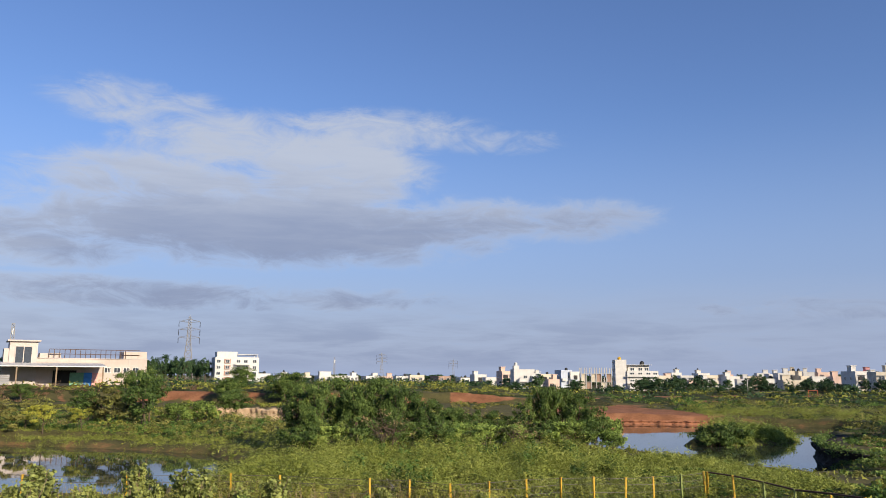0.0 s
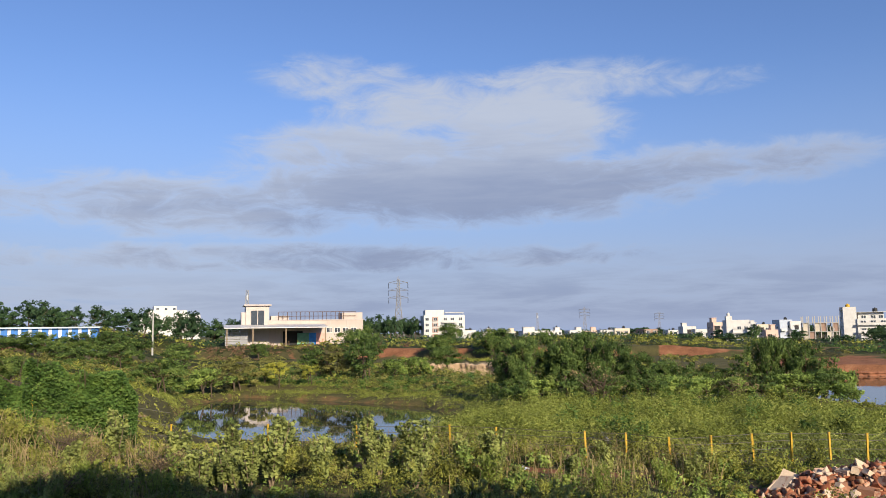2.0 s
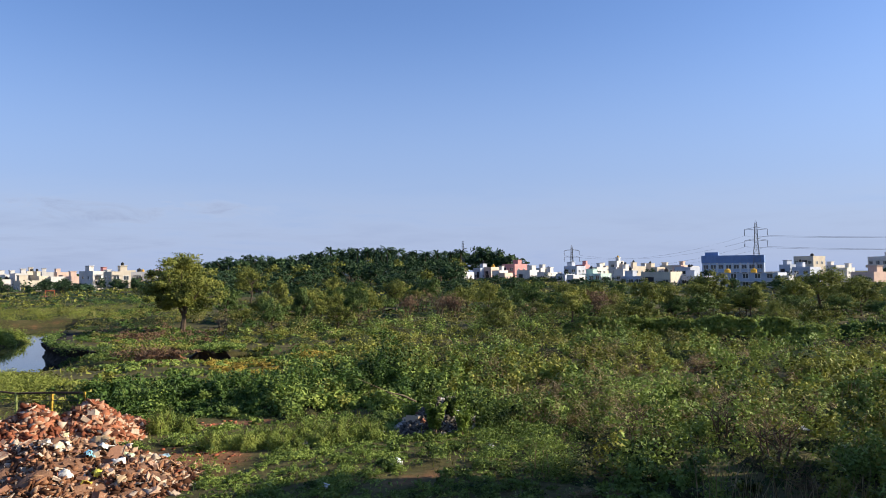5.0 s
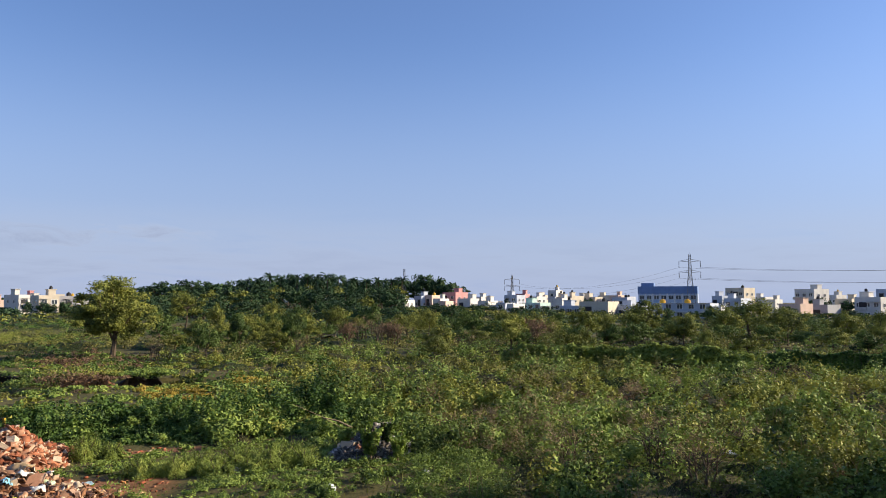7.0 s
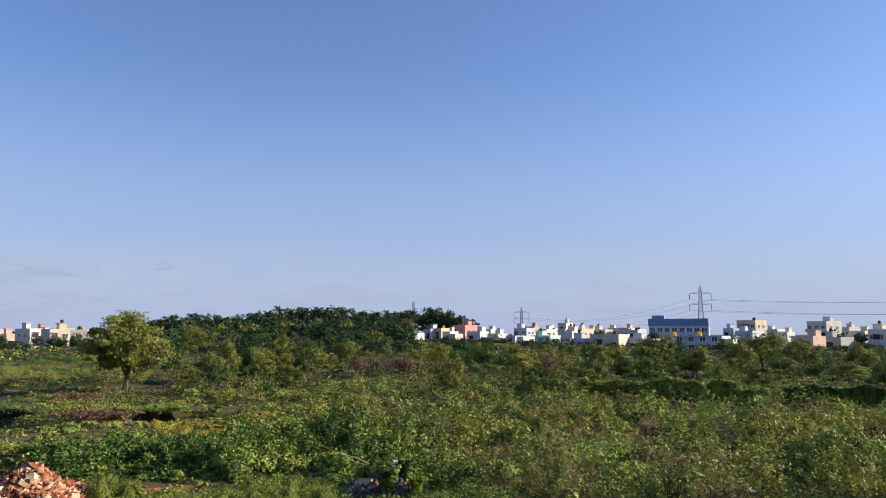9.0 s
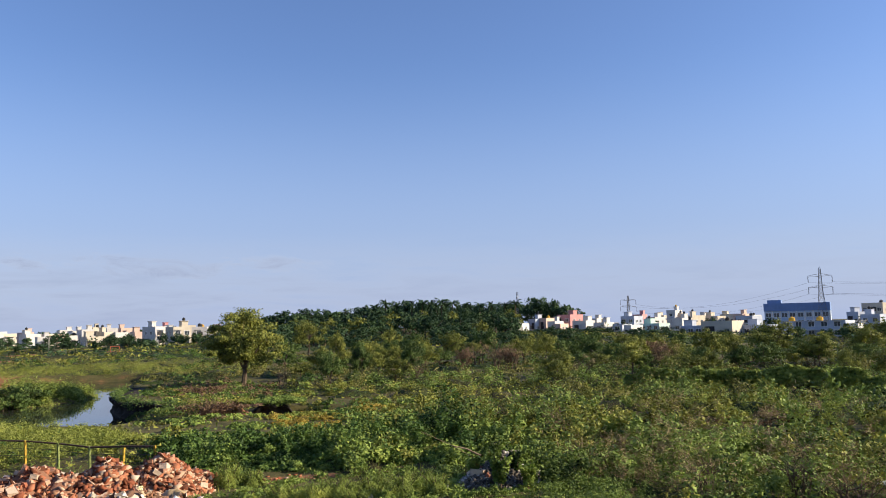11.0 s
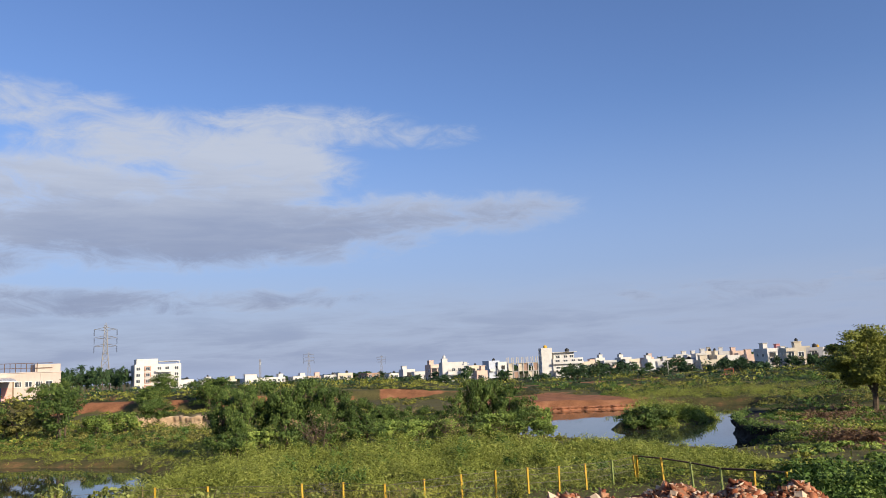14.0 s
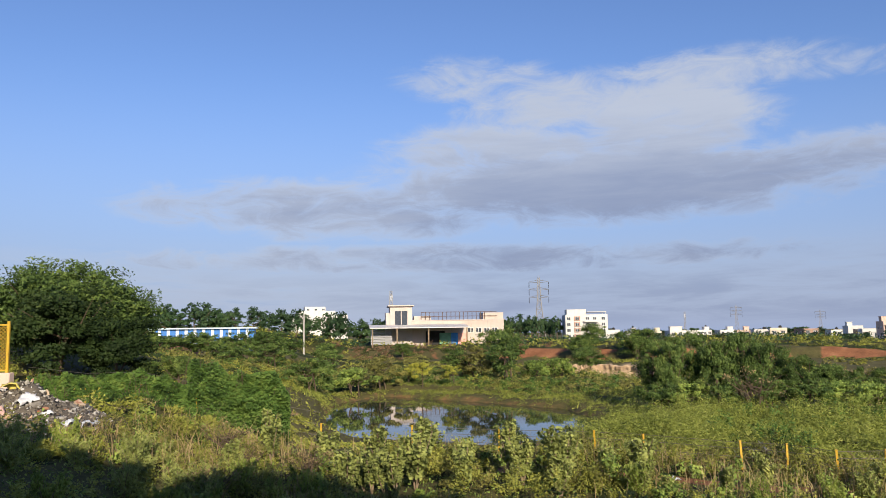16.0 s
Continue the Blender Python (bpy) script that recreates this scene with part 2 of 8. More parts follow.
def outside(poly, x, y):
    """Distance to a polygon's rim, minus inside it."""
    x, y = np.asarray(x, float), np.asarray(y, float)
    best, inside = np.full(x.shape, 1e9), np.zeros(x.shape, bool)
    for (ax, ay), (bx, by) in zip(poly, poly[1:] + poly[:1]):
        dx, dy = bx - ax, by - ay
        t = np.clip(((x - ax) * dx + (y - ay) * dy) / (dx * dx + dy * dy), 0, 1)
        best = np.minimum(best, np.hypot(x - ax - t * dx, y - ay - t * dy))
        cross = (ay > y) != (by > y)
        inside ^= cross & (x < ax + (y - ay) * dx / (dy if dy else 1e-9))
    return np.where(inside, -best, best)


POND_A = [(-38, 68), (-27.5, 64.5), (-18, 60.5), (-12.9, 52), (-11.9, 45.5), (-15.6, 38.3), (-22, 38), (-28, 43), (-34, 51), (-38, 60)]
POND_B = [(22.5, 103.5), (32, 102), (41, 102), (48.5, 96), (44, 87), (36, 75), (30, 64), (26.2, 54), (25.0, 49.2), (21.2, 48), (17.6, 57), (14, 65), (13, 75), (16, 94)]
POND_C = [(-35, 108), (-27, 110), (-17, 104), (-12, 92), (-14, 84), (-20, 86), (-28, 97)]
ISLAND = [(21.6, 70), (24, 75.5), (29, 80), (34.5, 77), (30.5, 73), (26, 71)]
HEADLAND = [(27.4, 55), (29.2, 61), (33, 66), (40, 72), (48, 66), (39, 52), (28.0, 50.2)]


def land(x, y):
    """Height of the ground."""
    x, y = np.asarray(x, float), np.asarray(y, float)
    z = 0.12 * wave(x, y, 3.1) + 0.18 * wave(x, y, 11, 2)
    s = -x - 0.62 * y + 2.5 * wave(x, y, 9, 1)
    z = z + 2.0 * ss(0, 12, s) + 2.6 * ss(13, 32, s)
    west = ss(45, -5, x)
    z = z + west * (0.6 * ss(74, 104, y) + 1.8 * ss(127, 131, y + 4 * wave(x, y, 14, 3)))
    z = z + ss(10, 60, x) * ss(118, 130, y + 0.3 * x + 3 * wave(x, y, 12, 5)) * 0.5
    hill = np.exp(-(((x - 215) / 95) ** 2 + ((y - 195) / 90) ** 2))
    z = z + 3.0 * hill
    bank = 2.6 + 1.3 * wave(x, y, 4.0, 4)
    for pond, steep in ((POND_A, 1.2), (POND_B, 1.4), (POND_C, 1.2)):
        d = outside(pond, x, y)
        k = ss(-1.0, 1.0, d / (bank * steep / 2.2))
        z = z - 0.5 * ss(10, 3, d) * (y < 70)
        z = z * k + (1 - k) * (WATER_Z - 1.1)
    along, across = (x - 29.4) * 0.81 - (y - 42.1) * 0.59, (x - 29.4) * 0.59 + (y - 42.1) * 0.81
    z = z - 0.95 * ss(1.15, 0.55, np.hypot(along / 7.0, across / 2.6))          # hollow before the headland
    d = outside(ISLAND, x, y)
    z = np.maximum(z, WATER_Z - 0.9 + 1.5 * ss(1.8, -0.8, d))
    d = outside(HEADLAND, x, y)
    z = np.maximum(z, WATER_Z - 0.9 + 1.85 * ss(0.5, -0.5, d))
    return z


def bare(x, y):
    """Where red earth lies open, 0 to 1."""
    x, y = np.asarray(x, float), np.asarray(y, float)
    b = np.zeros(x.shape)
    w = wave(x, y, 5, 8)
    b = np.maximum(b, ss(1.25, 0.55, np.hypot((x - 25) / 14.0, (y - 111) / 14.0) + 0.3 * w))              # red flat beyond the lake
    b = np.maximum(b, ss(1.2, 0.6, np.hypot((x - 30) / 10, (y - 152) / 5) + 0.4 * w) * 0.9)
    b = np.maximum(b, ss(1.2, 0.6, np.hypot((x - 49) / 6, (y - 150) / 4) + 0.4 * w) * 0.9)
    b = np.maximum(b, ss(1.2, 0.6, np.hypot((x - 62) / 30, (y - 180) / 9) + 0.25 * w) * 0.9)
    b = np.maximum(b, ss(-70, -55, x) * ss(22, 12, x) * ss(1.0, 0.5, np.abs(y - 129 + 4 * wave(x, y, 14, 3)) / 3.2) * ss(-0.7, -0.1, wave(x, y, 6.5, 12)) * ss(-0.3, 0.25, wave(x, y, 3.1, 14)))   # cut bank in front of the hall
    b = np.maximum(b, ss(1.0, 0.4, np.abs(y - 88 - 0.2 * x + 5 * w) / 4) * ss(-25, -40, x) * 0.6)
    b = np.maximum(b, ss(1.2, 0.5, np.hypot((x - 12.9) / 2.1, (y - 19.0) / 2.8) + 0.8 * w) * 0.52)                # dirt round the rubble
    b = np.maximum(b, ss(1.1, 0.6, np.hypot(((x - 16.6) * 0.83 - (y - 23.4) * 0.56) / 3.0, ((x - 16.6) * 0.56 + (y - 23.4) * 0.83) / 0.8) + 0.4 * w) * 0.75)
    b = np.maximum(b, ss(1.1, 0.6, np.hypot((x - 16.0) / 4.0, (y - 12.2) / 1.3) + 0.8 * w) * 0.45)
    b = np.maximum(b, ss(1.0, 0.5, np.abs(y - 28.2 - 0.12 * x + 0.7 * w) / 1.0) * ss(-14, -10, x) * ss(3, -1, x))     # footpath
    b = np.maximum(b, ss(1.2, 0.6, np.hypot((x - 36) / 5, (y - 58.5) / 2.2) + 0.5 * w) * 0.5)            # broken bank of the headland
    b = np.maximum(b, ss(1.6, 0.4, np.abs(outside(HEADLAND, x, y) + 0.2)) * 0.5)
    b = np.maximum(b, ss(1.2, 0.6, np.hypot((x + 40) / 4, (y - 72) / 1.2) + 0.3 * w) * 0.5)
    for pond_, far_side in ((POND_A, 52), (POND_B, 84), (POND_C, 96)):
        b = np.maximum(b, ss(1.7, 0.7, np.abs(outside(pond_, x, y) - 0.3) + 0.5 * w) * (y > far_side) * 0.42)             # wet earth along the water
    return b


def mesh_from(name, verts, faces, smooth=False):
    me = bpy.data.meshes.new(name)
    verts, faces = np.asarray(verts, np.float32), np.asarray(faces, np.int32)
    n, k = faces.shape
    me.vertices.add(len(verts))
    me.vertices.foreach_set("co", verts.ravel())
    me.loops.add(n * k)
    me.loops.foreach_set("vertex_index", faces.ravel())
    me.polygons.add(n)
    me.polygons.foreach_set("loop_start", np.arange(0, n * k, k, dtype=np.int32))
    if smooth:
        me.polygons.foreach_set("use_smooth", np.ones(n, bool))
    me.update(calc_edges=True)
    return me


def ground_mesh():
    radii = np.concatenate([np.arange(0, 12, 1.5), np.arange(12, 45, 0.7), np.geomspace(45, 135, 110), np.geomspace(137, 420, 50), np.geomspace(450, 4800, 16)])
    angles = np.concatenate([np.linspace(-62, 92, 280), np.linspace(96, 294, 40)])
    r, a = np.meshgrid(radii, np.radians(angles), indexing="ij")
    x, y = r * np.sin(a), r * np.cos(a)
    z = land(x, y) + 0.05 * wave(x, y, 0.6, 6)
    nr, na = r.shape
    idx = np.arange(nr * na).reshape(nr, na)
    nxt = np.roll(idx, -1, axis=1)
    faces = np.stack([idx[:-1], nxt[:-1], nxt[1:], idx[1:]], -1).reshape(-1, 4)[:, ::-1]
    me = mesh_from("ground", np.stack([x, y, z], -1).reshape(-1, 3), faces, True)
    at = me.attributes.new("bare", "FLOAT", "POINT")
    at.data.foreach_set("value", bare(x, y).ravel().astype(np.float32))
    pale = ss(1.2, 0.5, np.hypot((x + 25) / 10, (y - 107.5) / 2.0)) * ss(-0.9, -0.3, z)
    at = me.attributes.new("pale", "FLOAT", "POINT")
    at.data.foreach_set("value", pale.ravel().astype(np.float32))
    me.materials.append(SOIL)
    return me


ground = tagged(new("ground", ground_mesh()), "rough red earth with weeds and worn bare patches", "ground", kind="structure")


def pond(name, poly, label, grow=3.5):
    cx, cy = sum(p[0] for p in poly) / len(poly), sum(p[1] for p in poly) / len(poly)
    bm = bmesh.new()
    out = []
    for px_, py_ in poly:
        d = math.hypot(px_ - cx, py_ - cy)
        out.append(bm.verts.new((cx + (px_ - cx) * (d + grow) / d, cy + (py_ - cy) * (d + grow) / d, WATER_Z)))
    f = bm.faces.new(out)
    f.normal_update()
    if f.normal.z < 0:
        f.normal_flip()
    me = bpy.data.meshes.new(name)
    bm.to_mesh(me)
    bm.free()
    me.materials.append(WATER)
    return tagged(new(name, me), label, "water", kind="structure")


pond("water", POND_A, "still green-brown pond water reflecting the bank")
pond("water", POND_B, "still blue-grey lake water reflecting the sky")
pond("water", POND_C, "narrow inlet of still water below a pale cut bank")


def cut_bank(name, line, foot, rise, lip, mat, label, seed, back=2.0, uneven=0.3):
    """A steep eroded edge of earth: grooved face with an overhanging lip, running back into the ground."""
    gen = np.random.default_rng(seed)
    p = np.array(line, float)
    run = np.concatenate([[0], np.cumsum(np.hypot(*np.diff(p, axis=0).T))])
    t = np.arange(0, run[-1], 0.22)
    x, y = np.interp(t, run, p[:, 0]), np.interp(t, run, p[:, 1])
    tx, ty = np.gradient(x), np.gradient(y)
    nx_, ny_ = ty / np.hypot(tx, ty), -tx / np.hypot(tx, ty)      # towards the right of the line's run
    ends = np.clip(np.minimum(t, run[-1] - t) / min(2.5, run[-1] * 0.3), 0.05, 1)
    groove = 0.16 * wave(t, 0 * t, 2.1, seed) + 0.1 * wave(t * 3.3, t, 1.0, seed) + 0.13 * gen.normal(size=len(t))
    top = foot + rise * ends * (0.9 + uneven * wave(t, 0 * t, 2.9, seed + 3) + 0.05 * gen.normal(size=len(t)))
    rows = []
    for k, out in ((0.0, 0.35), (0.1, 0.08), (0.2, 0.02), (0.35, -0.12), (0.5, -0.14), (0.65, -0.1), (0.82, 0.05), (0.93, lip), (1.0, lip * 0.9)):
        o = out + min(lip, 0.0) * k * 0.8 + groove * (0.4 + 0.6 * k) + 0.07 * gen.normal(size=len(t))
        rows.append(np.stack([x + nx_ * o, y + ny_ * o, foot - 0.3 * (k == 0) + (top - foot) * k + 0.03 * gen.normal(size=len(t))], -1))
    bx, by = x - nx_ * back, y - ny_ * back
    rows.append(np.stack([x - nx_ * back * 0.4, y - ny_ * back * 0.4, top + 0.02], -1))
    rows.append(np.stack([bx, by, land(bx, by) - 0.1], -1))
    v = np.stack(rows)
    m, n = v.shape[:2]
    idx = np.arange(m * n).reshape(m, n)
    f = np.stack([idx[:-1, :-1], idx[1:, :-1], idx[1:, 1:], idx[:-1, 1:]], -1).reshape(-1, 4)
    me = mesh_from(name, v.reshape(-1, 3), f)
    me.materials.append(mat)
    return tagged(new(name, me), label, "bank", kind="structure")


RED_EARTH = plain("red_cut_earth", (0.29, 0.125, 0.068), 0.95, var=0.5, scale=0.8, relief=0.1)
PALE_EARTH = plain("pale_cut_earth", (0.46, 0.33, 0.21), 0.95, var=0.4, scale=0.7, relief=0.1)
BROWN_EARTH = plain("slipped_brown_earth", (0.27, 0.15, 0.08), 0.95, var=0.5, scale=1.0, relief=0.1)
# near-black earth: the shade under the overhanging lips is in this colour
SHADE_EARTH = plain("wet_black_earth", (0.030, 0.024, 0.018), 0.9, var=0.5, scale=1.2, relief=0.08)
cut_bank("cut_bank", [(-34.0, 102.5), (-31.0, 105.0), (-26.0, 106.5), (-21.5, 105.6), (-17.2, 102.4)], -1.0, 1.75, 0.1, PALE_EARTH, "pale cut bank of bare earth above the inlet", 51)
cut_bank("cut_bank", [(14.6, 93.5), (18.0, 99.5), (22.5, 102.8), (27.5, 102.4), (32.0, 101.6), (36.5, 102.2)], -1.0, 0.5, -0.05, RED_EARTH, "low worn edge of red earth along the lake", 52, 3.0, 0.15)
cut_bank("cut_bank", [(35.5, 70.0), (32.4, 66.0), (28.8, 61.2), (27.0, 56.0), (26.5, 52.2), (27.4, 50.3), (29.6, 49.2)], -1.0, 1.15, 0.08, SHADE_EARTH, "undercut earth edge of the headland with its shade painted black", 53, 1.6, 0.15)
cut_bank("cut_bank", [(29.4, 44.2), (30.6, 43.5), (31.6, 42.8), (32.8, 42.0)], -0.95, 1.35, 0.1, SHADE_EARTH, "undercut earth edge in the scrub with its shade painted black", 54, 2.0, 0.1)
cut_bank("cut_bank", [(25.8, 45.6), (27.2, 44.6), (28.6, 43.4), (29.8, 42.6)], -1.0, 1.55, -0.45, BROWN_EARTH, "slipped slope of red-brown earth below the headland", 55, 2.2, 0.2)


# ---- building blocks ----
def obj(name, me, mat=None, parent=None, label=""):
    o = new(name, me)
    if mat is not None and not len(me.materials):
        me.materials.append(mat)
    if parent is not None:
        o.parent = parent
    if label:
        o["label"] = label
    return o


def part(name, bm, mat, parent, label=""):
    """Links a bmesh as one mesh object under a thing or a part."""
    me = bpy.data.meshes.new(name)
    bm.to_mesh(me)
    bm.free()
    return obj(name, me, mat, parent, label)


def thing(name, at, label, category, group="", turn=0.0):
    e = new(name)
    e.empty_display_size = 0.3
    e.matrix_basis = pose(*at, 0, 0, turn)
    return tagged(e, label, category, group)


def box(bm, lo, hi, bevel=0.0):
    m = Matrix.LocRotScale(((lo[0] + hi[0]) / 2, (lo[1] + hi[1]) / 2, (lo[2] + hi[2]) / 2), None, (hi[0] - lo[0], hi[1] - lo[1], hi[2] - lo[2]))
    made = bmesh.ops.create_cube(bm, size=1, matrix=m)["verts"]
    if bevel:
        edges = list({e for v in made for e in v.link_edges})
        bmesh.ops.bevel(bm, geom=edges, offset=bevel, segments=1, affect="EDGES")


def boxes(*pairs, bevel=0.0):
    bm = bmesh.new()
    for lo, hi in pairs:
        box(bm, lo, hi, bevel)
    return bm


def tube(bm, pts, radii, sides=6):
    """A tapered tube through points."""
    rings = []
    for i, p in enumerate(pts):
        d = (Vector(pts[min(i + 1, len(pts) - 1)]) - Vector(pts[max(i - 1, 0)])).normalized()
        q = d.to_track_quat("Z", "Y")
        rings.append([bm.verts.new(Vector(p) + q @ Vector((radii[i] * math.cos(2 * math.pi * k / sides), radii[i] * math.sin(2 * math.pi * k / sides), 0))) for k in range(sides)])
    for a, b in zip(rings, rings[1:]):
        for k in range(sides):
            bm.faces.new((a[k], a[(k + 1) % sides], b[(k + 1) % sides], b[k]))
    bm.faces.new(rings[-1])
    bm.faces.new(rings[0][::-1])


def cylinder(bm, at, r, h, sides=12, r2=None):
    bmesh.ops.create_cone(bm, cap_ends=True, segments=sides, radius1=r, radius2=r if r2 is None else r2, depth=h, matrix=Matrix.Translation((at[0], at[1], at[2] + h / 2)))


# ---- leaves ----
def leaf_arrays(c, size, up=0.35, slim=0.5, gen=rng, out=None, four=False, upright=False):
    """Folded diamond leaves at the points c, facing up and outwards: verts and faces."""
    n = len(c)
    d = gen.normal(size=(n, 3))
    d[:, 2] = d[:, 2] * 0.7
    d /= np.linalg.norm(d, axis=1)[:, None] + 1e-9
    nrm = gen.normal(size=(n, 3)) * (1 - up) + np.array([0, 0, 1.2]) * up
    if out is not None:
        nrm = out * 1.25 + gen.normal(size=(n, 3)) * 0.27 + np.array([0, 0, 0.2]) + np.array(sun_dir) * 0.22      # leaves turn a little to the light
    if upright:
        d = d * 0.85 + np.array([0, 0, 0.8])
        d /= np.linalg.norm(d, axis=1)[:, None]
    side = np.cross(d, nrm)
    side /= np.linalg.norm(side, axis=1)[:, None] + 1e-9
    fold = np.cross(side, d)
    s = np.asarray(size, float).reshape(-1, 1) * np.ones((n, 1))
    if not four:
        tail = c - d * s * 0.5
        v = np.stack([tail - side * s * slim * 0.5, tail + side * s * slim * 0.5, c + d * s * 0.5], 1).reshape(-1, 3)
        return v, np.arange(n * 3).reshape(n, 3)
    v = np.stack([c - d * s * 0.5, c + side * s * slim * 0.5 + fold * s * 0.12, c + d * s * 0.5, c - side * s * slim * 0.5 + fold * s * 0.12], 1).reshape(-1, 3)
    f = np.arange(n * 4).reshape(n, 4)
    return v, f


def blade_arrays(base, height, lean, width, gen=rng):
    """Upright grass blades: bent ribbons of two quads, narrow at the tip."""
    n = len(base)
    a = gen.uniform(0, 2 * np.pi, n)
    side = np.stack([np.cos(a), np.sin(a), 0 * a], -1) * width.reshape(-1, 1)
    b = gen.uniform(0, 2 * np.pi, n)
    tilt = np.stack([np.cos(b), np.sin(b), 0 * b], -1) * (lean * height).reshape(-1, 1)
    up = np.stack([0 * a, 0 * a, height], -1)
    mid, tip = base + up * 0.6 + tilt * 0.35, base + up + tilt
    v = np.stack([base - side * 0.5, base + side * 0.5, mid + side * 0.45, mid - side * 0.45, tip + side * 0.08, tip - side * 0.08], 1).reshape(-1, 3)
    k = np.arange(n).reshape(-1, 1) * 6
    f = np.concatenate([k + np.array([[0, 1, 2, 3]]), k + np.array([[3, 2, 4, 5]])])
    return v, f


def wedge(n, r0, r1, a0, a1, gen=rng):
    """Places spread evenly over a stretch of the plan: distance in metres and degrees clockwise from +y."""
    r = np.sqrt(gen.uniform(r0 * r0, r1 * r1, n))
    a = np.radians(gen.uniform(a0, a1, n))
    return r * np.sin(a), r * np.cos(a)


def dry(x, y, margin=0.4):
    d = np.minimum(outside(POND_A, x, y), np.minimum(outside(POND_B, x, y), outside(POND_C, x, y)))
    return (d > margin) | (land(x, y) > WATER_Z + 0.12)


def stuff(name, v, f, mat, label, category="plants"):
    o = obj(name, mesh_from(name, v, f), mat)
    return tagged(o, label, category, kind="stuff")

# ---- trees and shrubs ----
def branches(bm, root, height, spread, trunk_r, limbs, gen, lean=0.1, low=0.35):
    """A trunk that divides into limbs; returns the limb ends."""
    ends = []
    top = Vector((gen.uniform(-lean, lean) * height, gen.uniform(-lean, lean) * height, height * 0.6)) + root
    mid = root + (top - root) * 0.5 + Vector((gen.uniform(-0.05, 0.05), gen.uniform(-0.05, 0.05), 0)) * height
    tube(bm, [root - Vector((0, 0, 0.3)), root + (mid - root) * 0.5, mid, top], [trunk_r * 1.25, trunk_r, trunk_r * 0.8, trunk_r * 0.5], 7)
    for i in range(limbs):
        a = 2 * math.pi * (i + gen.uniform(-0.3, 0.3)) / limbs
        s = root + (top - root) * gen.uniform(low, 0.95)
        r = spread * gen.uniform(0.55, 0.95)
        e = Vector((root.x + r * math.cos(a), root.y + r * math.sin(a), root.z + height * gen.uniform(0.62, 0.9)))
        m = (s + e) / 2 + Vector((0, 0, -0.04 * height))
        tube(bm, [s, m, e], [trunk_r * 0.42, trunk_r * 0.28, trunk_r * 0.08], 5)
        ends.append(e)
    return ends


def crown_arrays(height, radius, base, clumps, per, leaf, gen, flat=1.0, up=0.35):
    """Leaf clumps in an uneven shell between base and height."""
    c = []
    for _ in range(clumps):
        a, u = gen.uniform(0, 2 * np.pi), 1 - 1.75 * gen.uniform(0, 1) ** 1.25
        k = gen.uniform(0.55, 1.0) * (0.85 + 0.25 * math.sin(3 * a + height))
        rr = radius * k * math.sqrt(max(0.05, 1 - abs(u) ** (2.2 * flat)))
        z = base + (height - base) * (0.5 + 0.5 * u * k)
        c.append((rr * math.cos(a), rr * math.sin(a), z, radius * gen.uniform(0.13, 0.27)))
    c = np.array(c)
    pick = gen.integers(0, len(c), clumps * per)
    off = np.clip(gen.normal(size=(len(pick), 3)), -1.5, 1.5) * np.array([0.62, 0.62, 0.30])
    p = c[pick, :3] + off * c[pick, 3:4]
    mid = np.array([0, 0, base + (height - base) * 0.4])
    out = off / (np.linalg.norm(off, axis=1)[:, None] + 1e-6) * 0.7 + (p - mid) / (np.linalg.norm(p - mid, axis=1)[:, None] + 1e-6) * 0.6
    return leaf_arrays(p, leaf * gen.uniform(0.65, 1.3, len(p)), up, 0.55, gen, out)


KINDS = {}
SIZES = {}


def tree_kind(key, height, radius, base, clumps, per, leaf, leaf_mat, trunk_r=0.12, limbs=6, flat=1.0, seed=1, stems=1):
    """Shared meshes of one tree shape: wood and crown, standing at the origin."""
    gen = np.random.default_rng(seed)
    bm = bmesh.new()
    for s in range(stems):
        a = 2 * math.pi * s / stems
        root = Vector((0.2 * radius * math.cos(a), 0.2 * radius * math.sin(a), 0)) if stems > 1 else Vector((0, 0, 0))
        branches(bm, root, height, radius, trunk_r, limbs, gen, 0.12 if stems == 1 else 0.2)
    wood = bpy.data.meshes.new(key + "_wood")
    bm.to_mesh(wood)
    bm.free()
    wood.materials.append(BARK)
    v, f = crown_arrays(height, radius, base, clumps, per, leaf, gen, flat)
    crown = mesh_from(key + "_crown", v, f)
    crown.materials.append(leaf_mat)
    KINDS[key] = (wood, crown)
    SIZES[key] = (height, radius)


def plant(key, x, y, scale, label, name="tree", category="tree", group="", stretch=1.0, turn=None, sink=0.05):
    wood, crown = KINDS[key]
    t = rng.uniform(0, 360) if turn is None else turn
    e = thing(name, (x, y, float(land(x, y)) - sink), label, category, group, t)
    e.scale = (scale, scale, scale * stretch)
    w = obj("trunk" if category == "tree" else "stalk", wood, None, e)
    if category == "plant":
        w["kind"] = "stuff"
    obj("crown" if category == "tree" else "foliage", crown, None, e)
    return e


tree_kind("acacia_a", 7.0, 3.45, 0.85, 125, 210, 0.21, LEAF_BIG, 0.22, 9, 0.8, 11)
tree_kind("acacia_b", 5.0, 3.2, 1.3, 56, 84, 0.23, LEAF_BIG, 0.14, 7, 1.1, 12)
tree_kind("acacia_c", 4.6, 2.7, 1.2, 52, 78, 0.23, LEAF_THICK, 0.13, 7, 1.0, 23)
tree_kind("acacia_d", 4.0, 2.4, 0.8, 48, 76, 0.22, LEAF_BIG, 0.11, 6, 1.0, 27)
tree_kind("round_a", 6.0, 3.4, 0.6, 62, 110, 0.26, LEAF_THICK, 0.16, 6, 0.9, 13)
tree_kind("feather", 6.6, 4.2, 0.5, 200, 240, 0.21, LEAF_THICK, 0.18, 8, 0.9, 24)
